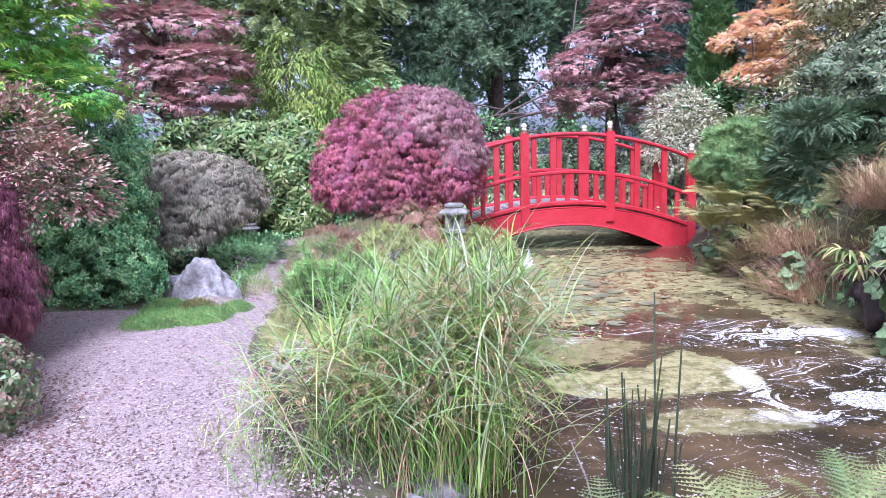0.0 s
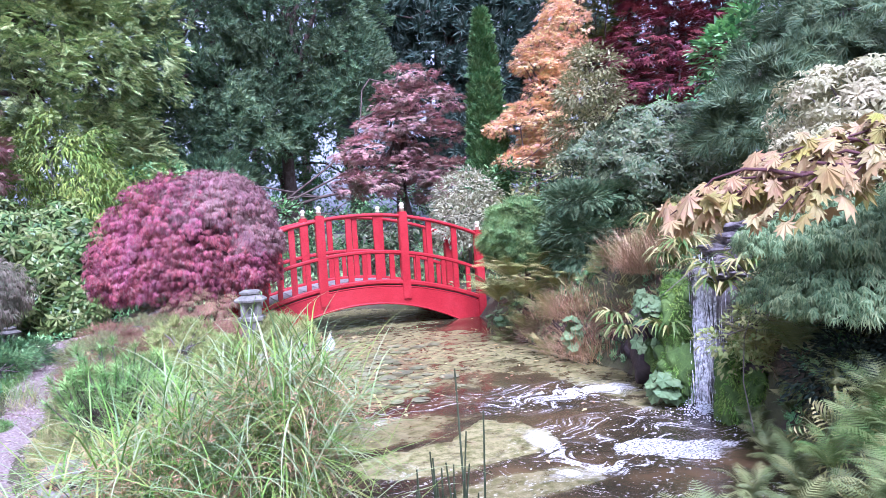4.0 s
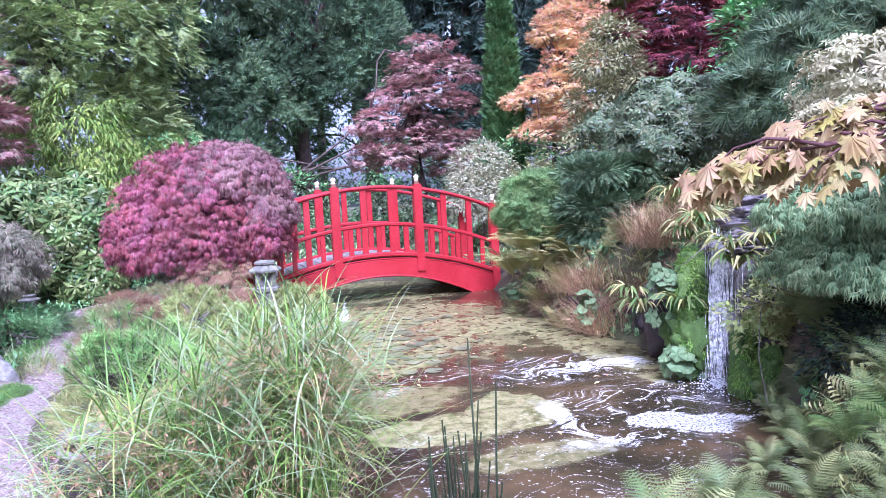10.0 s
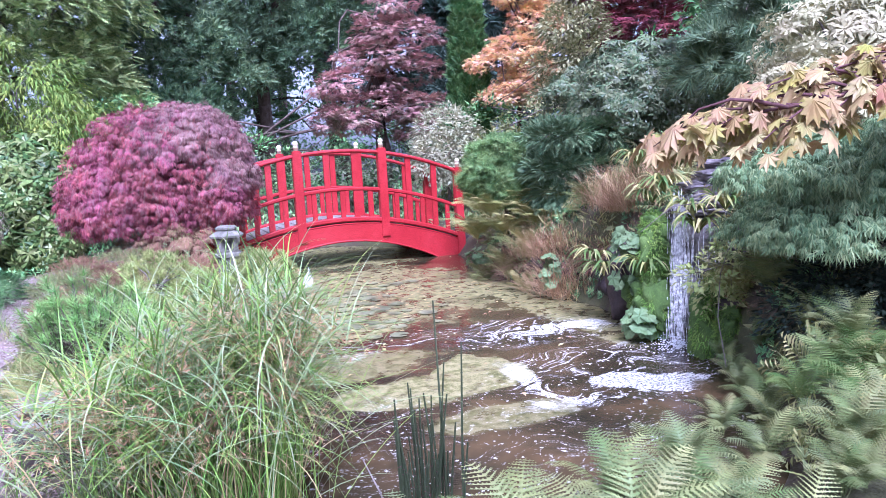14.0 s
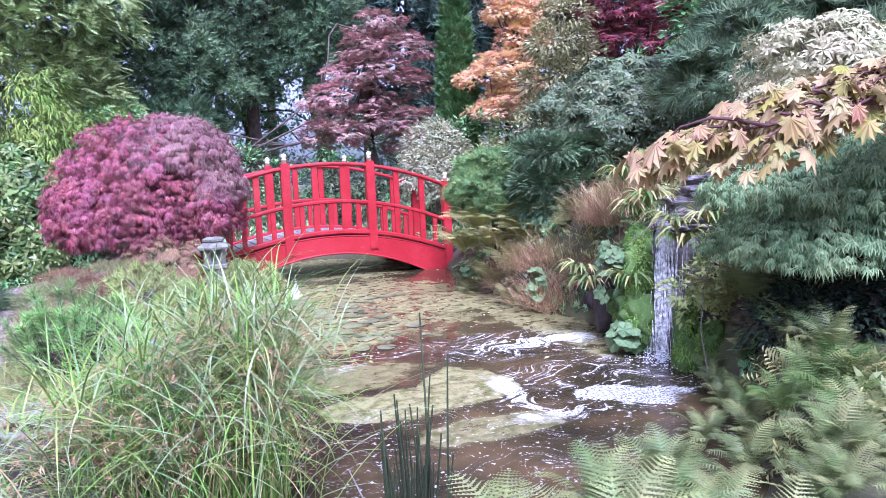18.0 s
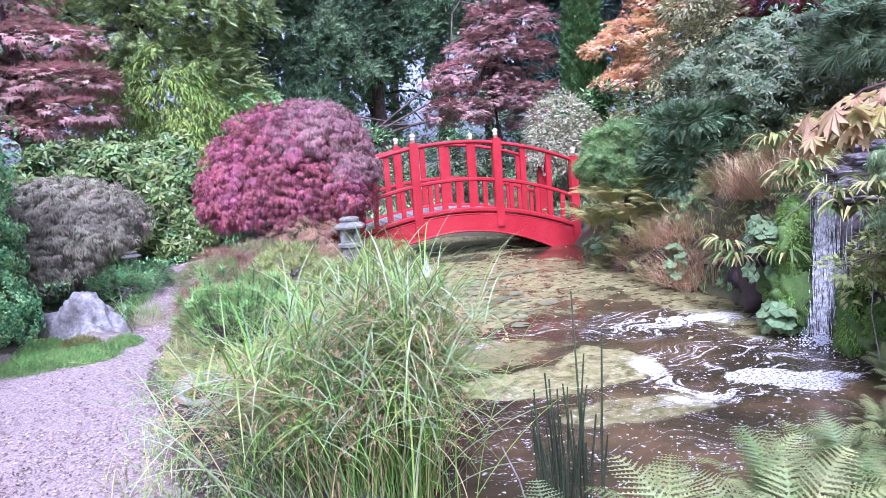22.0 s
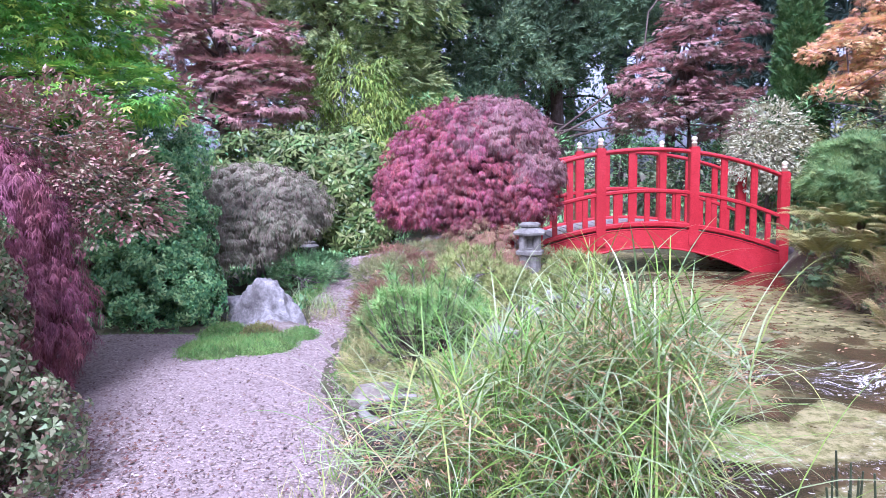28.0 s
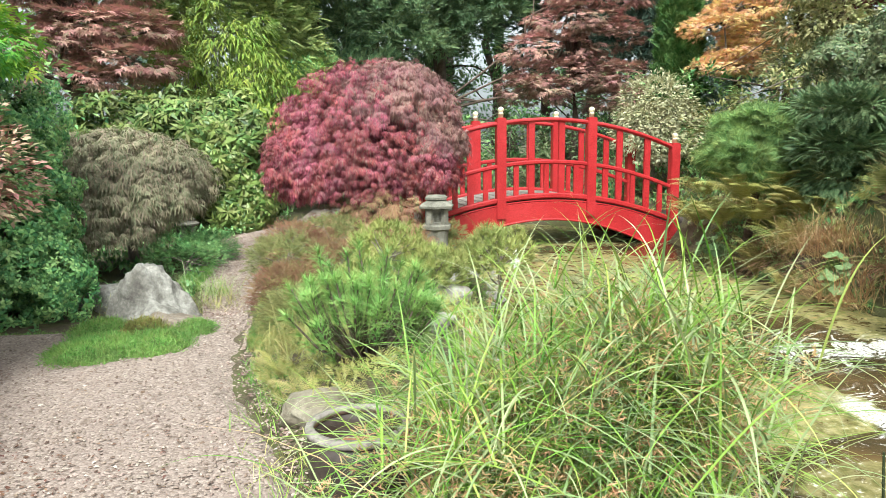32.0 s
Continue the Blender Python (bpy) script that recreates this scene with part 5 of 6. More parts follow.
woody("japanese_maple", (3.95, 3.0), "mounded green cut-leaf maple overhanging the ferns", "tree", [(3.13, 3.2, 1.33, 0.2, 0.4, 0.16), (3.17, 3.2, 1.0, 0.2, 0.4, 0.2), (3.62, 3.15, 1.22, .48, .48, .36), (3.9, 2.8, 1.3, .6, .55, .42), (3.45, 2.95, .98, .38, .4, .28), (4.0, 2.4, 1.25, .6, .5, .3), (3.65, 3.4, 1.0, .32, .32, .28)], DIS_GREEN, dissected(5, .06, .6, 110), 2600, 8, .05, .55, .06, 40, BARK, .05, (3.65, 2.95, 1.2), 14, droop=1.3, zmin=-.1, wild=.4, inner=.7)

# leaf mass added over the lit ground; its near-black colour paints the hollow's shade
woody("shade_filler", (3.6, 2.95), "added near-black leaf mass standing in for shade in the hollow behind the ferns", "shrub", [(3.44, 2.98, 0.67, 0.2, 0.22, 0.18), (3.69, 2.85, 0.7, 0.23, 0.22, 0.21), (4.02, 2.7, 0.67, 0.25, 0.22, 0.26), (3.31, 3.1, 0.53, 0.17, 0.22, 0.15)], HOLLOW_SHADE, LANCE_W, 420, 14, .08, .8, .05, 46, BARK, .05, n_limbs=10, zmin=-.9)

# dark woods beyond the pines, open to the sky in one gap
rng = np.random.default_rng(44)
woods = thing("far_woods", (0, 29, lie(0, 29)), "dark far woods behind the pines", "trees", kind="stuff")
wall = [(x, 28.5 + 1.5 * math.sin(x), z, 2.2, 1.2, 2.4) for x in (-31, -28, -25, -22, -19, -16, -13, -10, -7, -4.5, -2, 0.5) for z in (3, 6.5, 10, 13.5, 16.5)] + [(x, 29.0, z, 2.2, 1.2, 2.4) for x in (8.8, 11.5, 14, 17, 20, 23, 26, 29, 32) for z in (3.5, 6.5, 10, 13)] + [(3.0, 28.5, 9.5, 2.2, 1.2, 2.2)]
crown("crowns", woods, PINE_DARK, LEAF, rng, wall, 3600, 12, .5, .8, .5, zmin=-1, inner=.5)
bm = bmesh.new()
for x in range(-31, 33, 2):
    tube(bm, [(x, 28.8, lie(x, 28.8) - 1), (x + .2, 28.8, 6), (x, 28.8, 13)], [.25, .18, .06], 7)
part("trunks", bm, BARK, woods)


NAP = tpl_of([(-.11, 0, 0), (.11, 0, 0), (0, 1, .1)], [(0, 1, 2)])
# ---------------------------------------------------------------- ferns
def frond_mesh(name, mat, L=0.55, pairs=15, bow=0.45, width=0.3, teeth=6, seed=0):
    """One arching fern leaf: a midrib with toothed leaflets on both sides; it lies along +Y from its foot."""
    r = random.Random(seed)
    V, F = [], []

    def rib(t):
        return np.array([0.02 * math.sin(3 * t + seed), L * (t - 0.12 * t * t), L * bow * (math.sin(t * 2.2) * .75 - 0.35 * t * t)])

    for i in range(10):
        a, b = rib(i / 10), rib((i + 1) / 10)
        w = .004 * (1 - i / 11)
        k = len(V)
        V += [a + (-w, 0, 0), a + (w, 0, 0), b + (w, 0, 0), b + (-w, 0, 0)]
        F += [(k, k + 1, k + 2), (k, k + 2, k + 3)]
    for i in range(pairs):
        t = 0.16 + 0.82 * i / pairs
        c = rib(t)
        f = math.sin(math.pi * min(1, (t * .95 + .02)) ** .75) ** .8
        ln = L * width * f * r.uniform(.88, 1.1) + .008
        d = rib(min(1, t + .05)) - rib(t)
        d /= np.linalg.norm(d)
        for sgn in (-1, 1):
            out = np.array([sgn, 0, 0]) * .92 + d * .42 + np.array([0, 0, r.uniform(-.16, .04)])
            out /= np.linalg.norm(out)
            side = d - out * (d @ out)
            n = max(2, int(teeth * (ln / (L * width)) + 1))
            h = L / pairs * .36
            sag = np.array([0, 0, -.22 * ln])
            tipp = c + out * ln + sag
            k = len(V)
            V += [c - side * h * .5, c + side * h * .5, tipp]
            F += [(k, k + 1, k + 2)]
            for j in range(n):
                a, b = j / n, (j + 1) / n
                p, q = c + out * ln * a + sag * a * a, c + out * ln * b + sag * b * b
                hh = h * (1 - .8 * a) ** .8 * r.uniform(.8, 1.15)
                tooth = out * ln / n * .55
                k = len(V)
                e = p + (q - p) * .6
                V += [p, e, p + side * hh + tooth, p - side * hh + tooth]
                F += [(k, k + 1, k + 2), (k + 1, k, k + 3)]
    return mesh_np(name, np.array(V), np.array(F), mat)


FRONDS = [frond_mesh("frond", FERN_FROND, .5, 19, .42, .2, 7, s) for s in range(4)]
FRONDS_BRIGHT = [frond_mesh("frond", FERN_BRIGHT, .5, 18, .45, .2, 6, 20 + s) for s in range(3)]
FRONDS_OLD = [frond_mesh("frond", FERN_OLD_FROND, .55, 17, .36, .17, 4, 10 + s) for s in range(3)]


def fern(at, n, size, seed, label, meshes=FRONDS, tilt=0.5, fan=None, group="ferns on the bank"):
    r = random.Random(seed)
    f = thing("fern", at, label, "fern", group)
    for i in range(n):
        a = 2 * math.pi * (i * .381966) + r.uniform(-.3, .3) if fan is None else fan[0] + (fan[1] - fan[0]) * i / max(1, n - 1) + r.uniform(-.15, .15)
        s = size * r.uniform(.7, 1.15)
        ob = new("frond", r.choice(meshes))
        ob.parent = f
        ob.matrix_local = Matrix.Rotation(a, 4, "Z") @ Matrix.Rotation(tilt * r.uniform(.5, 1.35), 4, "X") @ Matrix.Rotation(r.uniform(-.3, .3), 4, "Y") @ Matrix.Scale(s, 4)
    return f


r = random.Random(11)
k = 0
near_ferns = [(2.45, 2.02, .7), (2.62, 1.95, .75), (2.28, 1.88, .65), (1.1, 2.25, .8), (1.5, 2.35, .8), (1.9, 2.45, .8), (0.75, 2.1, .8), (0.5, 2.0, 1.0), (0.9, 1.98, 1.12), (1.3, 2.0, 1.05), (1.65, 2.1, 1.0), (1.85, 2.1, .8), (2.1, 2.3, .8), (2.35, 2.45, .85), (2.6, 2.65, .85), (2.2, 1.9, .85), (2.5, 2.1, .9), (1.75, 1.7, .75),
              (2.85, 2.95, .8), (2.9, 2.55, .95), (3.1, 3.25, .7), (2.75, 2.2, 1.0), (3.15, 2.7, 1.0), (2.35, 1.6, .9), (1.35, 1.6, .7), (3.0, 2.05, 1.0), (3.35, 2.35, 1.0), (3.2, 3.0, .9), (0.5, 1.7, .55), (2.05, 2.62, .7), (1.7, 2.3, .65), (2.45, 2.85, .7), (3.15, 3.55, .6), (3.3, 3.8, .6), (3.3, 3.45, .7), (3.0, 3.3, .6)]
for x, y, s in near_ferns:
    k += 1
    fern((x, y, max(lie(x, y), 0.02) + .03), 16, s * (1.3 if x < 2 else 1.0) * r.uniform(.62, .85), 300 + k, "fresh green lacy fern at the water's edge", tilt=.75)
for x, y, z, s in ((3.5, 7.9, .62, .8), (3.35, 8.3, .55, .75), (3.6, 7.5, .75, .8), (3.75, 8.0, .85, .75), (3.4, 7.2, .35, .6), (4.4, 5.7, 1.75, .9), (4.6, 5.4, 1.95, .8), (4.2, 6.1, 1.55, .7), (4.75, 6.0, 2.0, .7), (3.9, 6.6, 1.05, .6), (3.55, 3.95, .55, .7), (3.5, 3.6, .6, .8)):
    k += 1
    fern((x, y, lie(x, y) + .04), 14, s * 1.35, 300 + k, "arching fern with yellowing fronds on the slope" if k % 2 else "green fern on the rocky slope", FRONDS_OLD if k % 2 else FRONDS, .75, (.7, 3.7))


for x, y, z, s in ((2.85, 2.42, .3, .75), (3.05, 2.5, .34, .8), (2.62, 2.5, .3, .6), (3.2, 2.35, .24, .8), (2.95, 2.2, .2, .7), (3.3, 2.65, .32, .7), (2.75, 2.25, .22, .65)):
    k += 1
    fern((x, y, z), 13, s, 700 + k, "bright green fern in the hollow under the cut-leaf maple", FRONDS_BRIGHT, .7)


for p in [(3.35, 8.05, 0.82), (3.76, 7.9, 0.85), (3.21, 8.2, 0.54), (3.79, 7.6, 0.71), (3.47, 7.9, 0.6), (3.95, 10.25, 0.42), (4.05, 10.1, 0.7), (3.85, 9.9, 0.35)]:
    k += 1
    fern(p, 16, 1.0, 760 + k, "arching fern with yellowing fronds spilling over the bank", FRONDS_OLD, .45, (.9, 4.2))


# strap-leaved ferns by the waterfall
def strap_mesh(name, mat, L, w, bow, seed):
    r = random.Random(seed)
    V, F, n = [], [], 9
    for i in range(n + 1):
        t = i / n
        y, z = L * (t - .2 * t * t), L * bow * (math.sin(2.0 * t) * .8 - .75 * t * t)
        h = w * (math.sin(math.pi * (t * .93 + .05)) ** .6) * (1 + .12 * math.sin(9 * t + seed))
        V += [(-h, y, z + .3 * h), (0, y, z), (h, y, z + .3 * h)]
        if i:
            k = 3 * i
            F += [(k - 3, k - 2, k + 1, k), (k - 2, k - 1, k + 2, k + 1)]
    return mesh_np(name, np.array(V), np.array(F), mat, smooth=True)


STRAPS = [strap_mesh("strap_leaf", FERN_OLD_FROND if s % 3 else FERN_BRIGHT, .34, .012, .62, s) for s in range(6)]
for p, n, a in [((3.56, 4.8, 1.2), 22, 2.3), ((3.55, 4.95, 1.11), 18, 1.9), ((3.52, 4.4, 1.03), 24, 2.2), ((3.49, 4.3, 0.91), 16, 2.4), ((3.4, 5.6, 0.54), 20, 1.8), ((3.41, 5.5, 0.42), 14, 2.0), ((3.33, 4.75, 0.56), 12, 2.0), ((3.57, 4.1, 1.09), 14, 2.4), ((3.73, 5.4, 1.42), 14, 2.0)]:
    k += 1
    fern(p, n + 8, 1.05, 400 + k, "hart's-tongue fern with yellowing strap leaves beside the waterfall", STRAPS, .25, (a - 1.7, a + 1.7), "ferns by the waterfall")

# moss and round leaves on the waterfall rocks
rng = np.random.default_rng(50)
for at, size in (((3.46, 4.8, .62), (.17, .13, .30)), ((3.40, 4.74, .26), (.16, .17, .26)), ((3.62, 4.22, .3), (.16, .18, .34)), ((3.5, 4.95, .3), (.16, .2, .3)), ((3.5, 4.86, .9), (.12, .14, .16)), ((3.44, 4.16, .12), (.12, .13, .3)), ((3.5, 3.95, .2), (.14, .14, .22))):
    m = boulder("moss_cushion", at, size, MOSS, 500 + int(at[2] * 100), "bright green moss curtain on the wet rock", "moss", 1.2, 4, 2.4, group="moss by the waterfall")
    P, N = shell(rng, [(*at, size[0] * .9, size[1] * .9, size[2] * .95)], 3000, .8, -1)
    child("moss_nap", scatter("moss_nap", NAP, P, N + np.array([0, 0, -.8]) + rng.normal(0, .4, P.shape), N, .03 * rng.uniform(.6, 1.3, len(P)), MOSS_WET), m, kind="stuff")


def scalloped(n=11):
    V, F = [(0, 0.05, .06)], []
    for i in range(n + 1):
        a = radians(-165 + 330 * i / n)
        rr = .5 * (1 + .12 * math.cos(i * math.pi))
        V.append((math.sin(a) * rr, .5 + math.cos(a) * rr - .45, -.05 if i % 2 else .02))
        if i:
            F.append((0, i, i + 1))
    return tpl_of(V, F)


SCALLOP = scalloped()
for c, R, n, s in (((3.3, 4.98, .62), (.10, .12, .30), 46, .12), ((3.25, 4.72, .17), (.12, .12, .11), 30, .13), ((3.42, 4.68, .25), (.06, .06, .25), 22, .08), ((3.42, 6.6, .32), (.08, .1, .2), 22, .12), ((3.35, 8.6, .25), (.12, .12, .12), 16, .13)):
    p = thing("round_leaved_plant", c, "plant with soft scalloped round leaves on the wet bank", "plant", "round-leaved plants")
    P, N = shell(rng, [(*c, *R)], n, .8, -.8)
    Y = N * .5 + np.array([-.2, -.35, -.7]) + rng.normal(0, .25, P.shape)
    Z = N + np.array([-.4, -.5, .5])
    for i, q in enumerate(P):
        child("leaf", scatter("leaf", SCALLOP, P[i:i + 1], Y[i:i + 1], Z[i:i + 1], s * rng.uniform(.6, 1.2, 1), ROUND_LEAF), p)
        if i < 10:
            bm = bmesh.new()
            tube(bm, [(c[0] + .1, c[1] + .03, c[2] - .05), tuple((q + np.array(c) + (0.05, 0, .03)) / 2), tuple(q)], [.003, .003, .002], 4)
            part("stalk", bm, REED_GREEN, p)


# ---------------------------------------------------------------- grasses
def blade_set(rng, n, foot, spread, L, lean, w, arch_, fan=None):
    """Arching blades: places of spine points and side vectors for each."""
    a = rng.uniform(0, 2 * math.pi, n) if fan is None else rng.uniform(fan[0], fan[1], n)
    base = np.array(foot) + np.stack([rng.normal(0, spread[0], n), rng.normal(0, spread[1], n), np.zeros(n)], -1)
    ln = L * rng.uniform(.6, 1.15, n)
    le = lean * rng.uniform(.3, 1.5, n)
    ar = arch_ * rng.uniform(.35, 1.4, n)
    seg = 11
    pts = np.zeros((n, seg, 3))
    p = base.copy()
    th = le.copy()
    for i in range(seg):
        pts[:, i] = p
        th = th + ar / seg * (i / seg) ** 0.9 * 2.3
        p = p + np.stack([np.sin(th) * np.cos(a), np.sin(th) * np.sin(a), np.cos(th)], -1) * (ln / (seg - 1))[:, None]
    side = np.stack([-np.sin(a), np.cos(a), np.zeros(n)], -1)
    ww = w * rng.uniform(.6, 1.3, n)
    return pts, side, ww


def blades_mesh(name, pts, side, ww, mat):
    """Folded strips: the midrib lower than the two margins."""
    n, seg, _ = pts.shape
    t = np.linspace(0, 1, seg)
    prof = np.clip(1.25 * (1 - t ** 2.2), .04, 1)
    off = side[:, None] * (ww[:, None] * prof)[..., None]
    rise = np.array([0, 0, 1]) * (ww[:, None] * prof * .45)[..., None]
    V = np.stack([pts - off + rise, pts, pts + off + rise], 2).reshape(-1, 3)
    i0 = (np.arange(n)[:, None] * seg + np.arange(seg - 1)) * 3
    F = np.concatenate([np.stack([i0, i0 + 1, i0 + 4, i0 + 3], -1).reshape(-1, 4), np.stack([i0 + 1, i0 + 2, i0 + 5, i0 + 4], -1).reshape(-1, 4)])
    return mesh_np(name, V, F, mat, smooth=True)


def blades(parent, name, args, mat, singles=0, kind="stuff", label=""):
    pts, side, ww = blade_set(*args)
    for i in range(singles):
        child("blade", blades_mesh("blade", pts[i:i + 1], side[i:i + 1], ww[i:i + 1], mat), parent)
    if singles < len(pts):
        child(name, blades_mesh(name, pts[singles:], side[singles:], ww[singles:], mat), parent, label, kind)
    return pts


rng = np.random.default_rng(61)
sedge = thing("sedge_clump", (-0.08, 3.0, 0.0), "large clump of tall arching green sedge at the pond's edge", "grass", kind="stuff")
stems = []
for foot, spread, n, L, lean, fan in (((-0.06, 3.05, 0.0), (.14, .15), 150, .78, .16, None), ((-0.26, 2.95, 0.08), (.15, .14), 110, .62, .12, (1.9, 4.0)), ((0.17, 3.1, -.02), (.06, .13), 200, .88, .07, None), ((-0.26, 3.30, .1), (.14, .16), 80, .5, .12, (1.5, 3.6)), ((0.05, 3.45, 0), (.1, .14), 80, .8, .15, None)):
    stems.append(blades(sedge, "stems", (rng, n, foot, spread, L, lean, .0022, .35, fan), SEDGE, 20))
    blades(sedge, "blades", (rng, int(n * .45), foot, spread, L * 1.2, lean + .25, .0034, 1.5, fan), SEDGE, 24)
for foot, spread, n, L, fan in (((-0.10, 2.95, 0.0), (.18, .16), 14, 1.1, (2.0, 3.9)), ((-0.36, 2.82, 0.1), (.12, .12), 16, .95, (2.4, 3.6)), ((0.1, 3.05, 0.0), (.12, .14), 16, 1.15, (-1.0, 1.0))):
    blades(sedge, "blades", (rng, n, foot, spread, L, .5, .005, 1.5, fan), SEDGE_PALE, 16)
blades(sedge, "dead_blades", (rng, 110, (-0.12, 3.0, 0.05), (.2, .18), .75, .3, .0024, 1.6), STRAW, 0, "stuff", "dry straw-coloured blades")
# long bracts arching out from the top of each stem, round a loose brown seed head
stems = np.concatenate(stems)
head = stems[:, -1][stems[:, -1, 2] > .36]
pts, side, ww = blade_set(rng, len(head) * 5, (0, 0, 0), (0, 0), .5, 1.15, .0027, 1.25)
pts = pts + np.repeat(head, 5, 0)[:, None]
pale = rng.random(len(pts)) < .42
child("bracts", blades_mesh("bracts", pts[~pale], side[~pale], ww[~pale], SEDGE), sedge, kind="stuff")
child("bracts", blades_mesh("bracts", pts[pale], side[pale], ww[pale] * 1.15, SEDGE_PALE), sedge, kind="stuff")
tip = head[rng.choice(len(head), min(450, len(head)), replace=False)]
rays = rng.normal(0, 1, (len(tip), 9, 3)) * np.array([1, 1, .7]) * .055
kk = np.repeat(np.arange(len(tip) * 9), 7)
P = (tip[:, None] + rays).reshape(-1, 3)[kk] + rng.normal(0, .008, (len(kk), 3))
child("seed_heads", scatter("seed_heads", lance(.075, 0), P, rays.reshape(-1, 3)[kk] * 14 + rng.normal(size=P.shape), rng.normal(size=P.shape), .026 * rng.uniform(.6, 1.4, len(P)), SEED), sedge, "loose tan seed heads", "stuff")
# single long blades and bare wiry stems
for foot, a, L, w, ar, mt in (((0.1, 2.55, 0), 0.25, 1.75, .006, 1.1, SEDGE_PALE), ((-.45, 2.3, .1), 3.0, 1.25, .003, 1.2, STRAW), ((-.5, 2.25, .1), 3.3, 1.15, .003, 1.3, REED_GREEN), ((-.4, 2.5, .1), 2.7, 1.3, .003, 1.25, REED_GREEN), ((0.1, 2.6, 0), .6, 1.5, .004, 1.2, SEDGE_PALE), ((.12, 2.6, 0), 1.3, 1.2, .005, .12, SEDGE), ((0.3, 2.4, 0), .1, 1.1, .003, .9, SEDGE), ((-.42, 2.45, .1), 3.5, 1.2, .0035, 1.0, SEDGE_PALE)):
    pts, side, ww = blade_set(np.random.default_rng(int(L * 1000 + a * 10)), 1, foot, (.01, .01), L, .12, w, ar, (a, a + .02))
    child("blade", blades_mesh("blade", pts, side, ww, mt), sedge)

for x, y, z, n, L, fan, mt, lab in ((3.62, 6.65, .78, 420, .62, (1.8, 4.6), STRAW, "brown hair-sedge spilling over the bank"), (3.7, 7.0, .8, 260, .55, (1.8, 4.6), STRAW, "brown hair-sedge spilling over the bank"), (3.95, 5.95, 1.2, 380, .55, (1.8, 4.8), STRAW, "straw-coloured sedge tuft on the slope"),
                                (4.0, 5.5, 1.35, 260, .5, (1.5, 4.8), STRAW, "straw-coloured sedge tuft on the slope"), (-2.05, 7.15, .2, 90, .4, None, SEDGE_PALE, "small pale grass tuft behind the boulder"), (-0.95, 5.1, .3, 160, .35, None, FERN_OLD, "yellowing grass tuft in the bed")):
    z = lie(x, y) + .01
    t = thing("grass_tuft", (x, y, z), lab, "grass", "grass tufts", "stuff")
    blades(t, "blades", (rng, n, (x, y, z), (.13, .17), L, .8, .0024, .75, fan), mt)

# horsetail reeds in the water
rng = np.random.default_rng(70)
reeds = thing("reed_clump", (0.86, 2.75, -0.1), "thin dark green horsetail reeds standing in the pond", "reeds", kind="stuff")
for i in range(34):
    x, y = 0.82 + rng.normal(0, .07), 2.78 + rng.normal(0, .08)
    h = rng.uniform(.22, .6) if i > 2 else (.72, .8, .95)[i]
    lx, ly = rng.normal(0, .09, 2)
    bm = bmesh.new()
    tube(bm, [(x, y, -.1), (x + lx * .5 * h, y + ly * .5 * h, h * .5), (x + lx * h, y + ly * h, h)], [.0055, .005, .0035], 6)
    for j in range(1, 6):
        z = h * j / 6
        lathe(bm, [(.0035, -.004), (.0062, 0), (.0035, .004)], 6, (x + lx * z, y + ly * z, z))
    part("reed", bm, REED_GREEN, reeds)
bm = bmesh.new()
tube(bm, [(.62, 2.7, 0), (.58, 2.72, .18), (.52, 2.75, .33)], [.004, .004, .003], 5)
part("reed", bm, TWIG, reeds, "dry bleached stalk")

# ---------------------------------------------------------------- small plants of the bed
rng = np.random.default_rng(80)
z0 = lie(-.72, 4.45)
pine = thing("dwarf_pine", (-.72, 4.45, z0), "dwarf pine with bright bristly green shoots beside the pot", "shrub")
BRISTLE = tuft(26, .022, 1.6, 7)
for i in range(62):
    u, a = rng.uniform(.25, 1), rng.uniform(0, 2 * math.pi)
    tip = np.array([-.72 + .34 * math.sqrt(1 - u * u) * math.cos(a) * 1.1 + rng.normal(0, .04), 4.45 + .26 * math.sqrt(1 - u * u) * math.sin(a), z0 + .16 + .46 * u * rng.uniform(.75, 1.0)])
    if i < 3:
        tip = np.array([(-.93, 4.5, .97), (-.79, 4.46, .96), (-.60, 4.44, .96)][i])
    foot = np.array([-.72 + rng.normal(0, .05), 4.45 + rng.normal(0, .05), z0 - .02])
    mid = foot * .35 + tip * .65 + np.array([0, 0, -.05])
    bm = bmesh.new()
    tube(bm, [tuple(foot), tuple(mid), tuple(tip)], [.010, .007, .004], 6)
    shoot = part("shoot", bm, BARK, pine, smooth=True)
    d = unit(tip - mid + np.array([0, 0, .05]))
    P = np.stack([tip - d * q for q in (0, .03, .07, .12, .17, .22)])
    child("needles", scatter("needles", BRISTLE, P, np.repeat(d[None], 6, 0) + rng.normal(0, .2, (6, 3)), rng.normal(size=(6, 3)), np.array([.085, .1, .1, .095, .09, .085]), PINE_BRIGHT), shoot)
for x, y, z, s in ((-0.5, 6.6, .62, .27), (0.42, 6.7, .55, .26), (-.15, 6.4, .5, .2), (-.7, 6.1, .45, .2)):
    woody("spurge", (x, y), "soft yellow-green bushy perennial in the bed", "plant", [(x, y, z, s, s, s * .75)], SOFT_YELLOW, tuft(14, .05, .9, 9), 120, 4, .05, .8, .07, int(90 + x * 10 + y), TWIG, .008, out=.6, droop=-.9, n_limbs=8, group="perennials in the bed")
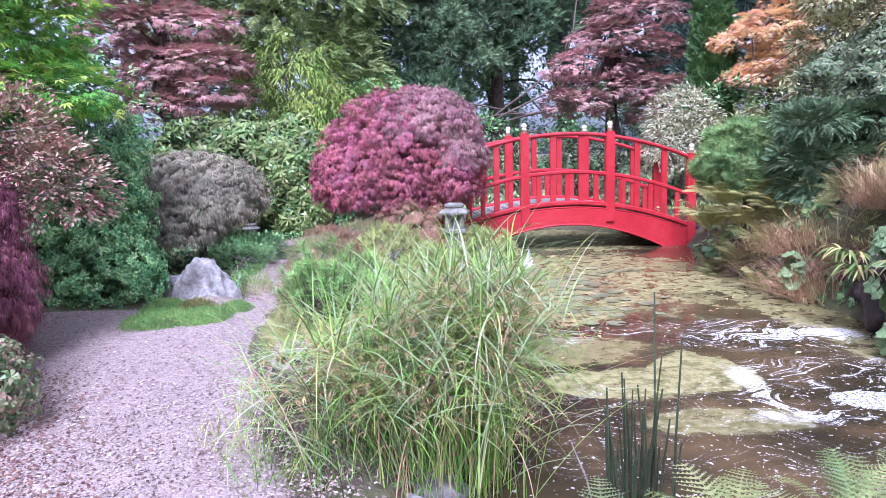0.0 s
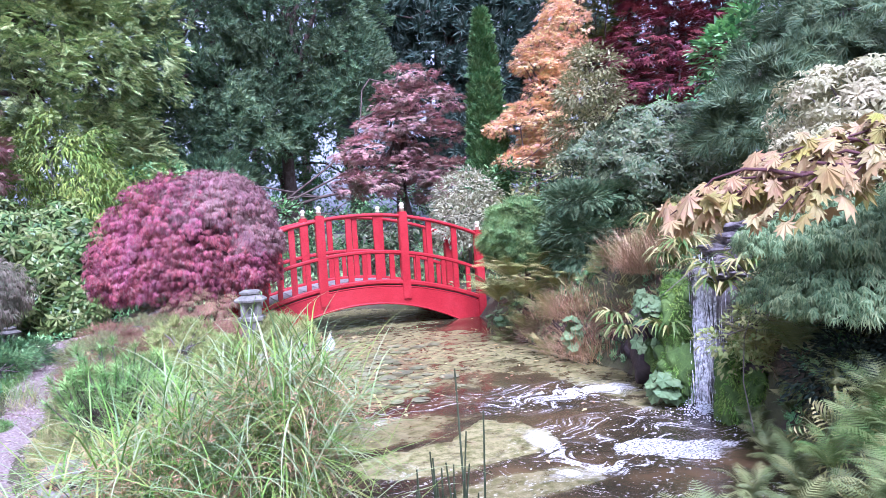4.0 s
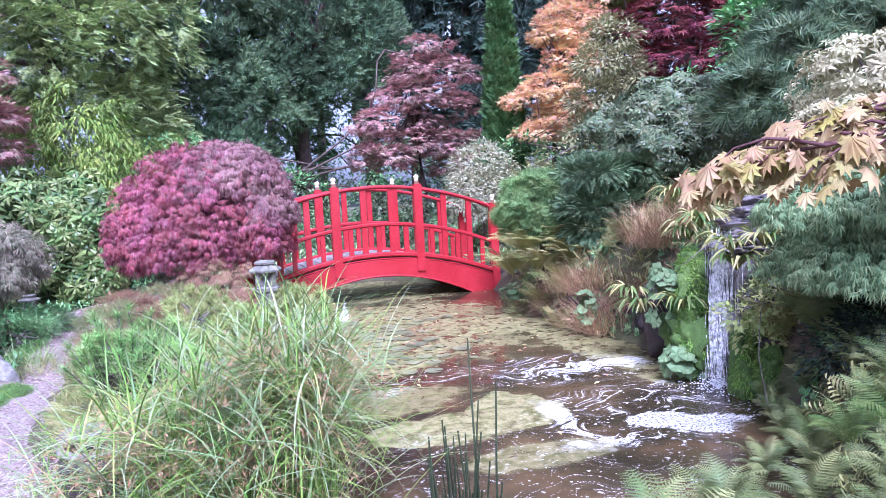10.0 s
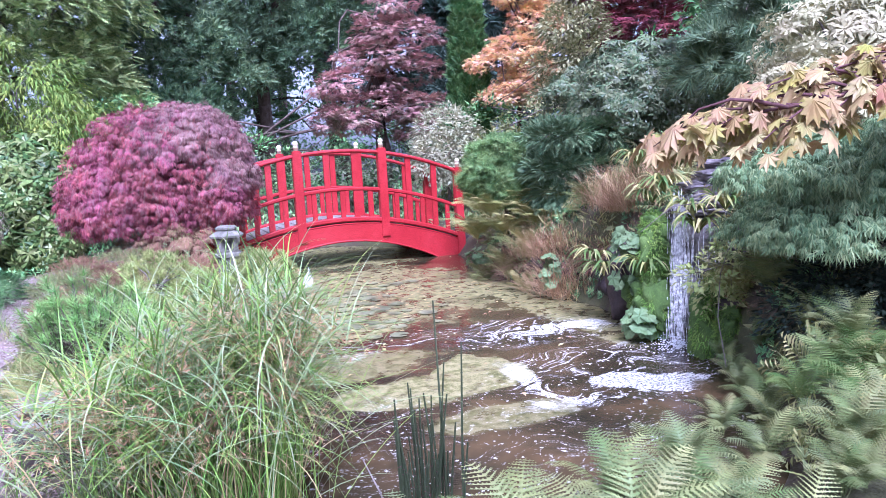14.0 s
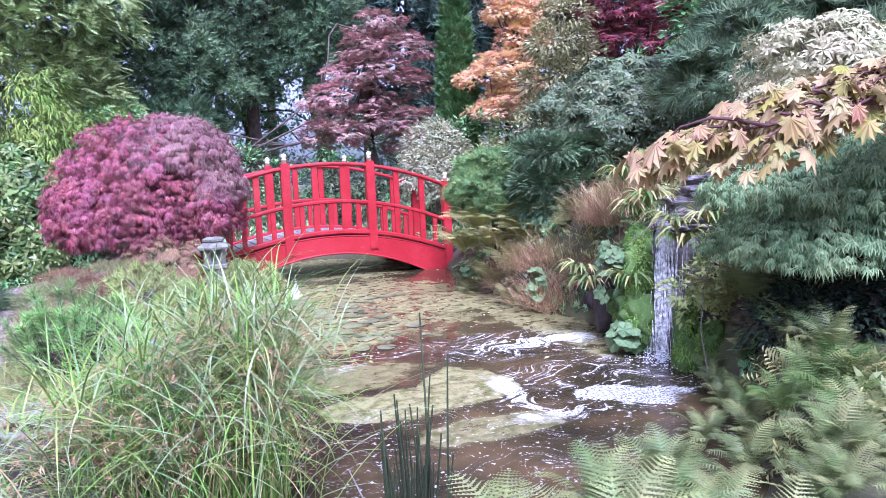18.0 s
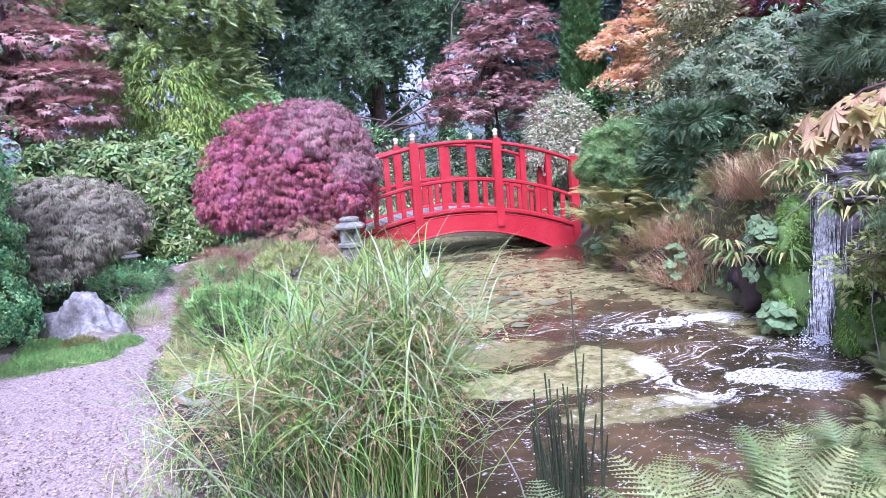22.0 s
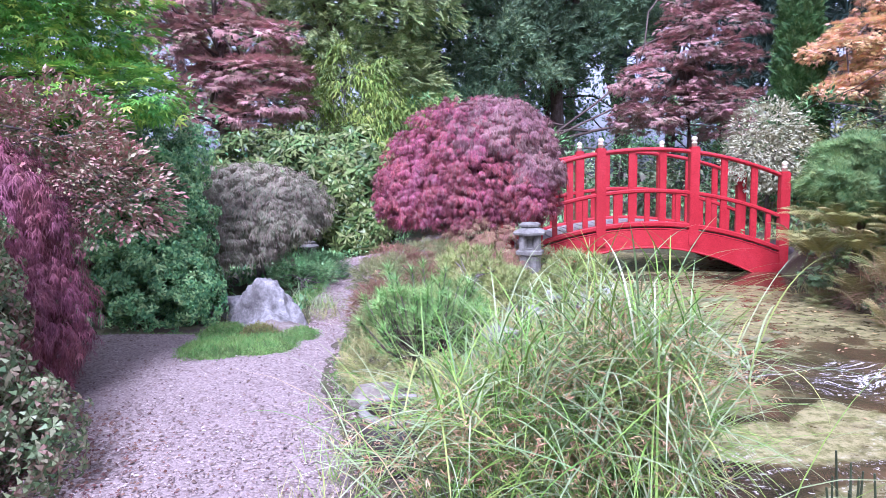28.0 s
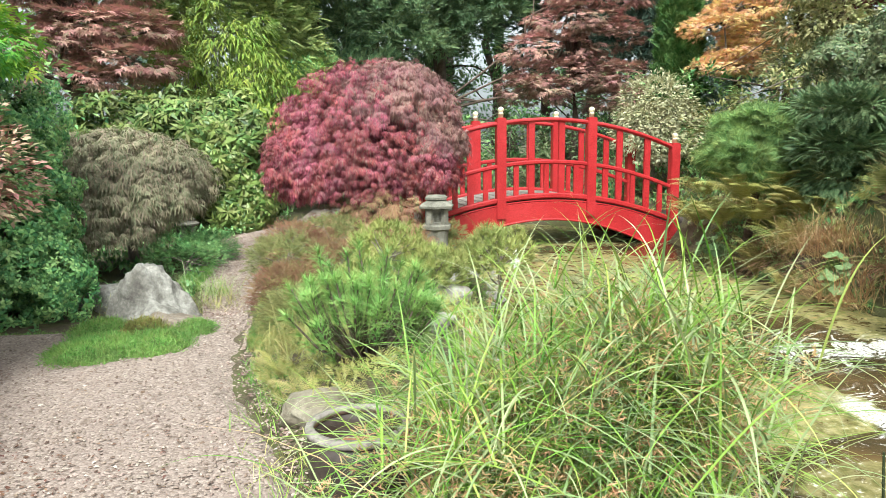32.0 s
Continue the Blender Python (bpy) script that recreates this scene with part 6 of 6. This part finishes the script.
for k_, (x, y, z, s) in enumerate(((-1.4, 7.6, .42, .26), (-1.35, 8.2, .45, .28), (-1.0, 8.6, .45, .3), (-2.45, 8.2, .38, .3), (-2.35, 8.8, .35, .22), (-1.3, 6.6, .34, .2), (-1.15, 5.8, .32, .18), (-.9, 7.3, .4, .25), (.25, 9.3, .3, .3), (-.3, 7.9, .38, .3))):
    woody("heath", (x, y), "low brownish heath bush beside the path", "shrub", [(x, y, z, s, s, s * .7)], (HEATH if k_ % 2 else VAR_GREEN) if x > -2 else LAUREL, spray(6, .05), 110, 8, .06, .8, .085, int(120 + x * 10 + y * 3), TWIG, .01, out=.8, droop=-.4, n_limbs=8, group="heath bushes")
for x, y, s in ((-1.15, 4.75, .5), (-1.05, 5.3, .55), (-1.0, 4.3, .4), (-.4, 5.8, .5), (.1, 7.9, .5), (-.75, 5.5, .5), (-1.7, 8.9, .4)):
    k += 1
    fern((x, y, lie(x, y)), 8, s, 600 + k, "small yellow-green fern in the bed", FRONDS_OLD, .6, group="ferns in the bed")

# moss round the boulder and on the bed
for at, R, n, brown in (((-2.38, 5.52, .19), (.28, .36, .13), 6500, 0), ((-2.08, 5.62, .19), (.28, .32, .12), 5500, 0), ((-1.9, 6.0, .18), (.17, .22, .10), 2600, 0), ((-2.5, 6.0, .18), (.2, .25, .14), 4000, 0), ((-2.17, 5.86, .2), (.15, .16, .15), 2400, 1), ((-2.9, 6.02, .18), (.42, .08, .04), 2600, 0), ((-3.5, 6.0, .18), (.4, .08, .04), 2000, 0),
                        ((-1.22, 4.95, .19), (.16, .26, .05), 2600, 0), ((-1.12, 4.5, .19), (.17, .2, .05), 2200, 0), ((-1.36, 5.9, .19), (.12, .4, .05), 2400, 0), ((-1.0, 3.9, .17), (.14, .22, .04), 1600, 1), ((-2.3, 8.0, .19), (.14, .8, .06), 3600, 0), ((-1.45, 7.2, .2), (.12, .6, .05), 2400, 1)):
    m = boulder("moss_mound", at, (R[0], R[1], R[2] * .85), SOIL if brown else MOSS, 510, "brownish dry moss mound at the path's edge" if brown else "bright green moss mound at the path's edge", "moss", .4, 4, group="moss mounds")
    n = n * 2
    P, N = shell(rng, [(*at, R[0] * .95, R[1] * .95, R[2] * .95)], n, .85, -.05)
    P = P + rng.normal(0, .02, P.shape) * np.array([1, 1, .4])
    child("moss_nap", scatter("moss_nap", NAP, P, N * .5 + np.array([0, 0, .4]) + rng.normal(0, .6, P.shape), rng.normal(size=P.shape), 0.022 * rng.uniform(.5, 1.5, len(P)), MOSS_DRY if brown else MOSS_LEAF), m, kind="stuff")
for k_, (x, y, n, L) in enumerate(((-1.86, 6.75, 110, .28), (-1.95, 7.2, 90, .26), (-2.55, 6.62, 60, .2), (-1.0, 3.3, 60, .2), (-.95, 3.0, 70, .24), (-1.15, 4.2, 70, .16), (-1.3, 5.4, 80, .15), (-.75, 2.75, 90, .3), (-1.05, 3.65, 60, .14))):
    z = lie(x, y) + .01
    t = thing("grass_tuft", (x, y, z), "thin green grass tuft at the path's edge", "grass", "grass tufts", "stuff")
    blades(t, "blades", (rng, n, (x, y, z), (.09, .12), L, .7, .0018, .7), SEDGE if k_ % 2 else FERN_OLD)

# lily pads and floating leaves
PAD = leaf_mat("lily_pad", [(0.20, 0.27, 0.11), (0.32, 0.35, 0.16), (0.46, 0.43, 0.21), (0.40, 0.31, 0.15), (0.30, 0.36, 0.22)], .6, .05, 2.0, .25)
rng = np.random.default_rng(81)
pads = []
for i in range(130):
    x, y = rng.normal(1.35, .42), rng.normal(7.7, .8)
    s = rng.uniform(.05, .12)
    if pond_distance(np.array([x]), np.array([y]))[0] > -.12 or any((x - a) ** 2 + (y - b) ** 2 < (s + c) ** 2 * .8 for a, b, c in pads):
        continue
    pads.append((x, y, s))
    bm = bmesh.new()
    n, a0 = 14, rng.uniform(0, 6.28)
    c = bm.verts.new((x, y, .006))
    ring = [bm.verts.new((x + s * math.cos(a0 + j * 5.9 / n), y + s * math.sin(a0 + j * 5.9 / n), .008 + .005 * rng.random())) for j in range(n + 1)]
    for p, q in zip(ring, ring[1:]):
        bm.faces.new((c, p, q))
    bmesh.ops.solidify(bm, geom=list(bm.faces), thickness=.003)
    tagged(part("lily_pad", bm, PAD, None), "flat round lily pad turning yellow", "lily pad", "lily pads")
n = 520
P = np.stack([rng.normal(1.7, .9, n), rng.normal(7.9, 1.3, n), np.full(n, .009)], -1)
P = P[pond_distance(P[:, 0], P[:, 1]) < -.08]
float_ = new("floating_leaves", scatter("floating_leaves", LANCE_W, P, np.stack([rng.normal(size=len(P)), rng.normal(size=len(P)), 0 * P[:, 0]], -1), np.array([[0, 0, 1.0]]) + rng.normal(0, .08, P.shape), rng.uniform(.03, .075, len(P)), FLOAT_LEAF))
tagged(float_, "fallen yellow leaves floating on the pond", "leaves", kind="stuff")

# litter on the path: bark chips, pale grit and brown leaves
n = 22000
y = 1.5 + 9.5 * rng.random(n) ** 1.6
u = rng.random(n)
x = np.interp(y, E_[:, 0], E_[:, 1]) * (1 - u) + np.interp(y, E_[:, 0], E_[:, 2]) * u
wide_ = rng.random(n) < .22
x = np.where(wide_, np.interp(y, E_[:, 0], E_[:, 2]) + np.abs(rng.normal(0, .16, n)) * (y < 5.5), x)
z = height(x, y) + np.where(wide_, .02, .05)
P = np.stack([x, y, z], -1)
CHIP = leaf_mat("bark_chip", [(0.10, 0.066, 0.052), (0.24, 0.18, 0.15), (0.34, 0.265, 0.225), (0.15, 0.095, 0.07), (0.48, 0.40, 0.34)], .9, 0, 3.0, .2)
chip = tpl_of([(-.3, 0, 0), (.3, 0, 0), (.22, 1, .05), (-.25, .9, .02), (0, .5, .35)], [(0, 1, 4), (1, 2, 4), (2, 3, 4), (3, 0, 4)])
grit = new("bark_chips", scatter("bark_chips", chip, P, np.stack([rng.normal(size=n), rng.normal(size=n), rng.normal(0, .1, n)], -1), np.array([[0, 0, 1.0]]) + rng.normal(0, .2, P.shape), rng.uniform(.007, .022, n), CHIP))
tagged(grit, "scattered bark chips and grit on the path", "litter", kind="stuff")
n = 9000
y = rng.uniform(1.4, 5.2, n)
x = np.interp(y, E_[:, 0], E_[:, 1]) + np.abs(rng.normal(0, .42, n)) - .15
P = np.stack([x, y, height(x, y) + .055], -1)
litter = new("fallen_leaves", scatter("fallen_leaves", lance(.3, .15), P, np.stack([rng.normal(size=n), rng.normal(size=n), rng.normal(0, .15, n)], -1), np.array([[0, 0, 1.0]]) + rng.normal(0, .4, P.shape), rng.uniform(.01, .026, n), DEAD_LEAF))
tagged(litter, "brown fallen leaves along the path's edge", "leaves", kind="stuff")

# ---------------------------------------------------------------- the gold acer's branch over the slope
acer = thing("golden_acer", (4.4, 1.9, lie(4.4, 1.9)), "maple with broad pale gold and pink-tinged leaves on a reaching branch", "tree")


def acer_leaf(seed):
    """A broad leaf of nine pointed lobes that droops from its stalk."""
    r = random.Random(seed)
    n, rim = 9, []
    for i in range(n):
        a = radians(-146 + 292 * i / (n - 1))
        R = (1.0 - .38 * abs(2 * i / (n - 1) - 1) ** 1.3) * r.uniform(.92, 1.06)
        rim.append((a, R))
        if i < n - 1:
            rim.append((a + radians(292 / (n - 1) / 2), R * .60))
    curl = r.uniform(.16, .34)
    V = [(0, 0, 0)] + [(math.sin(a) * R * .66, .2 + math.cos(a) * R * .8, -curl * R * R + r.uniform(-.02, .02)) for a, R in rim]
    return np.array(V), np.array([(0, i, i + 1) for i in range(1, len(rim))])


ACER = [acer_leaf(s) for s in range(7)]
ACER_MESH = [mesh_np("leaf", v, f, ACER_GOLD) for v, f in ACER]
rng = np.random.default_rng(91)
bm = bmesh.new()
tube(bm, [(4.4, 1.9, lie(4.4, 1.9) - .1), (4.2, 2.0, 1.3), (3.95, 2.15, 1.8), (3.7, 2.3, 2.04)], [.05, .045, .035, .025], 8)
part("trunk", bm, BARK, acer, smooth=True)
more_v, more_f, count = [], [], 0
for i in range(34):
    # the branch sweeps down and out from the trunk; its twigs fan over a band that narrows to the tip
    u = (i + .5) / 34
    x = 1.78 + 1.75 * u ** 1.05
    e = (x, 2.5 - .10 * u + rng.normal(0, .08), 1.53 + .12 * (x - 1.75) + .012 * i * (i % 3) * .5 + rng.normal(0, .04) + (.9 * (u - .6) if u > .6 and i % 4 == 0 else 0))
    root = (min(3.7, e[0] + .5 + .5 * u), 2.3, 1.58 + .18 * (min(3.7, e[0] + .6) - 1.75))
    bm = bmesh.new()
    pth = limb_path(root, e, rng, .05, 6)
    tube(bm, pth, [.009, .008, .007, .005, .004, .002], 5)
    twig = part("branch", bm, BARK_RED, acer, smooth=True)
    for j in range(15):
        t = 1 - .8 * rng.random() ** 1.6
        q = min(4, int(t * 5))
        p = np.array(pth[q]) + (np.array(pth[q + 1]) - np.array(pth[q])) * (t * 5 - q) + rng.normal(0, .045, 3) * np.array([1, 1, .7])
        m = Matrix.Translation(p) @ Matrix.Rotation(math.pi * .5 + .35 + rng.normal(0, .9), 4, "Z") @ Matrix.Rotation(-rng.uniform(.35, 1.15), 4, "X") @ Matrix.Rotation(rng.normal(0, .35), 4, "Y") @ Matrix.Scale(rng.uniform(.075, .13), 4)
        k_ = int(rng.integers(7))
        if j < 8:
            ob = new("leaf", ACER_MESH[k_])
            ob.parent = twig
            ob.matrix_basis = m
        else:
            M = np.array(m)
            more_v.append(ACER[k_][0] @ M[:3, :3].T + M[:3, 3])
            more_f.append(ACER[k_][1] + count)
            count += len(ACER[k_][0])
child("foliage", mesh_np("foliage", np.concatenate(more_v), np.concatenate(more_f), ACER_LEAVES), acer, kind="stuff")

# yellowing shrub and dead twig beside the fall
woody("yellow_shrub", (3.6, 3.95), "small shrub with pale yellow leaves leaning over the fall", "shrub", [(3.28, 4.0, 0.62, 0.14, 0.16, 0.07), (3.45, 4.0, 0.73, 0.18, 0.16, 0.09), (3.57, 4.0, 0.54, 0.16, 0.16, 0.1), (3.65, 4.0, 0.82, 0.14, 0.16, 0.1), (3.4, 4.0, 0.46, 0.14, 0.16, 0.08)], SOFT_YELLOW, LANCE_W, 130, 9, .045, .6, .055, 95, TWIG, .01, n_limbs=14, droop=.5)
twig = thing("dead_twig", (3.0, 3.6, .2), "bare bleached twig arching over the ferns", "twig")
bm = bmesh.new()
tube(bm, [(3.05, 3.5, .15), (3.07, 3.6, .45), (3.16, 3.68, .72), (3.3, 3.74, .92)], [.0035, .003, .0025, .0015], 6)
part("stem", bm, TWIG, twig)
bm = bmesh.new()
tube(bm, [(3.75, 3.9, .85), (3.5, 4.15, 1.16), (3.25, 4.3, 1.13), (3.05, 4.4, .95)], [.005, .005, .004, .002], 6)
part("stem", bm, TWIG, twig)

# ---------------------------------------------------------------- low cover on the slope
def cover(name, label, cat, x0, x1, y0, y1, n, tpl, size, mat, seed, lift=.05, lo=.12, hi=9.0, up=.6, keep=lambda x, y: (x > 2.2) & ~((x > 3.2) & (x < 5.0) & (y < 3.3))):
    """Small plants strewn over the lie of the land."""
    rng = np.random.default_rng(seed)
    x, y = rng.uniform(x0, x1, n), rng.uniform(y0, y1, n)
    d = pond_distance(x, y)
    patch = np.array([noise.noise((a * 1.6 + seed, b * 1.6, 0)) for a, b in zip(x, y)]) > -.15
    ok = (d > lo) & (d < hi) & patch & keep(x, y)
    x, y = x[ok], y[ok]
    P = np.stack([x, y, height(x, y) + .025 + lift * rng.random(len(x))], -1)
    e = .05
    N = unit(np.stack([(height(x - e, y) - height(x + e, y)) / (2 * e), (height(x, y - e) - height(x, y + e)) / (2 * e), np.ones(len(x))], -1))
    Y = N * up + rng.normal(0, .6, P.shape) + np.array([0, 0, .1])
    ob = new(name, scatter(name, tpl, P, Y, N + rng.normal(0, .3, P.shape), size * rng.uniform(.5, 1.3, len(P)), mat))
    return tagged(ob, label, cat, kind="stuff")


cover("ground_cover", "mixed low green leaves covering the slope", "plants", 2.2, 9.0, 2.0, 13.5, 20000, LEAF, .10, VAR_GREEN, 1, .16)
cover("ground_cover", "dull red and brown heath covering the slope", "plants", 2.6, 7.0, 3.4, 11.0, 9000, spray(6, .05), .10, HEATH, 2, .08)
cover("ground_cover", "yellowing fern leaflets on the slope", "plants", 2.2, 6.0, 2.0, 9.5, 7000, spray(6, .06, .3), .19, FERN_OLD, 3, .06, up=1.0)
cover("ivy", "small green ivy hanging on the steep bank", "ivy", 2.6, 4.6, 3.2, 10.0, 15000, PALM5, .065, LAUREL, 4, .09, -.03, .6)
cover("grass", "thin mossy grass on the bed beside the path", "grass", -1.7, 0.6, 2.2, 10.0, 16000, lance(.05, .2), .06, MOSS_LEAF, 5, .005, .05, 9, 1.4, lambda x, y: x > np.interp(y, E_[:, 0], E_[:, 2]) + .03)
cover("ground_cover", "yellow-green and brown low plants of the bed", "plants", -1.7, 0.7, 3.6, 10.5, 9000, spray(6, .06), .085, FERN_OLD, 6, .08, .06, 9, 1.2, lambda x, y: x > np.interp(y, E_[:, 0], E_[:, 2]) + .06)
cover("ground_cover", "dark low leaves under the shrubs", "plants", -8.0, -1.9, 6.4, 16.0, 20000, LEAF, .08, LAUREL, 7, .08, .3, 99, .8, lambda x, y: x < np.interp(y, E_[:, 0], E_[:, 1]) - .05)
cover("ground_cover", "dark low leaves behind the pond", "plants", -2.0, 9.0, 10.8, 18.0, 18000, LEAF, .11, LAUREL, 8, .1, .25, 99, .8, lambda x, y: (x > np.interp(y, E_[:, 0], E_[:, 2]) + .1))

# roots and dry grass hanging over the dark foot of the bank
rng = np.random.default_rng(101)
for x, y, n in ((3.5, 7.6, 160), (3.5, 8.1, 120), (3.66, 6.4, 160), (3.72, 6.0, 120), (3.5, 8.6, 90)):
    z = lie(x + .12, y)
    t = thing("root_curtain", (x + .12, y, z), "thin purple-brown roots hanging down the wet bank", "roots", "hanging roots", "stuff")
    blades(t, "strands", (rng, n, (x + .10, y, z), (.03, .17), .45, 1.2, .0025, 1.0, (2.6, 3.9)), HEATH)
for x, y, L, n in ((3.75, 6.9, .5, 260), (3.66, 7.4, .4, 200), (3.98, 6.2, .5, 260), (4.15, 5.7, .5, 240), (4.3, 6.6, .45, 200), (3.75, 5.2, .35, 160), (4.5, 5.0, .4, 160), (3.6, 8.9, .4, 160)):
    z = lie(x, y) + .01
    t = thing("grass_tuft", (x, y, z), "straw-coloured sedge tuft on the slope", "grass", "grass tufts", "stuff")
    blades(t, "blades", (rng, n, (x, y, z), (.14, .16), L, .7, .0022, .9), STRAW if n > 180 else FERN_OLD)
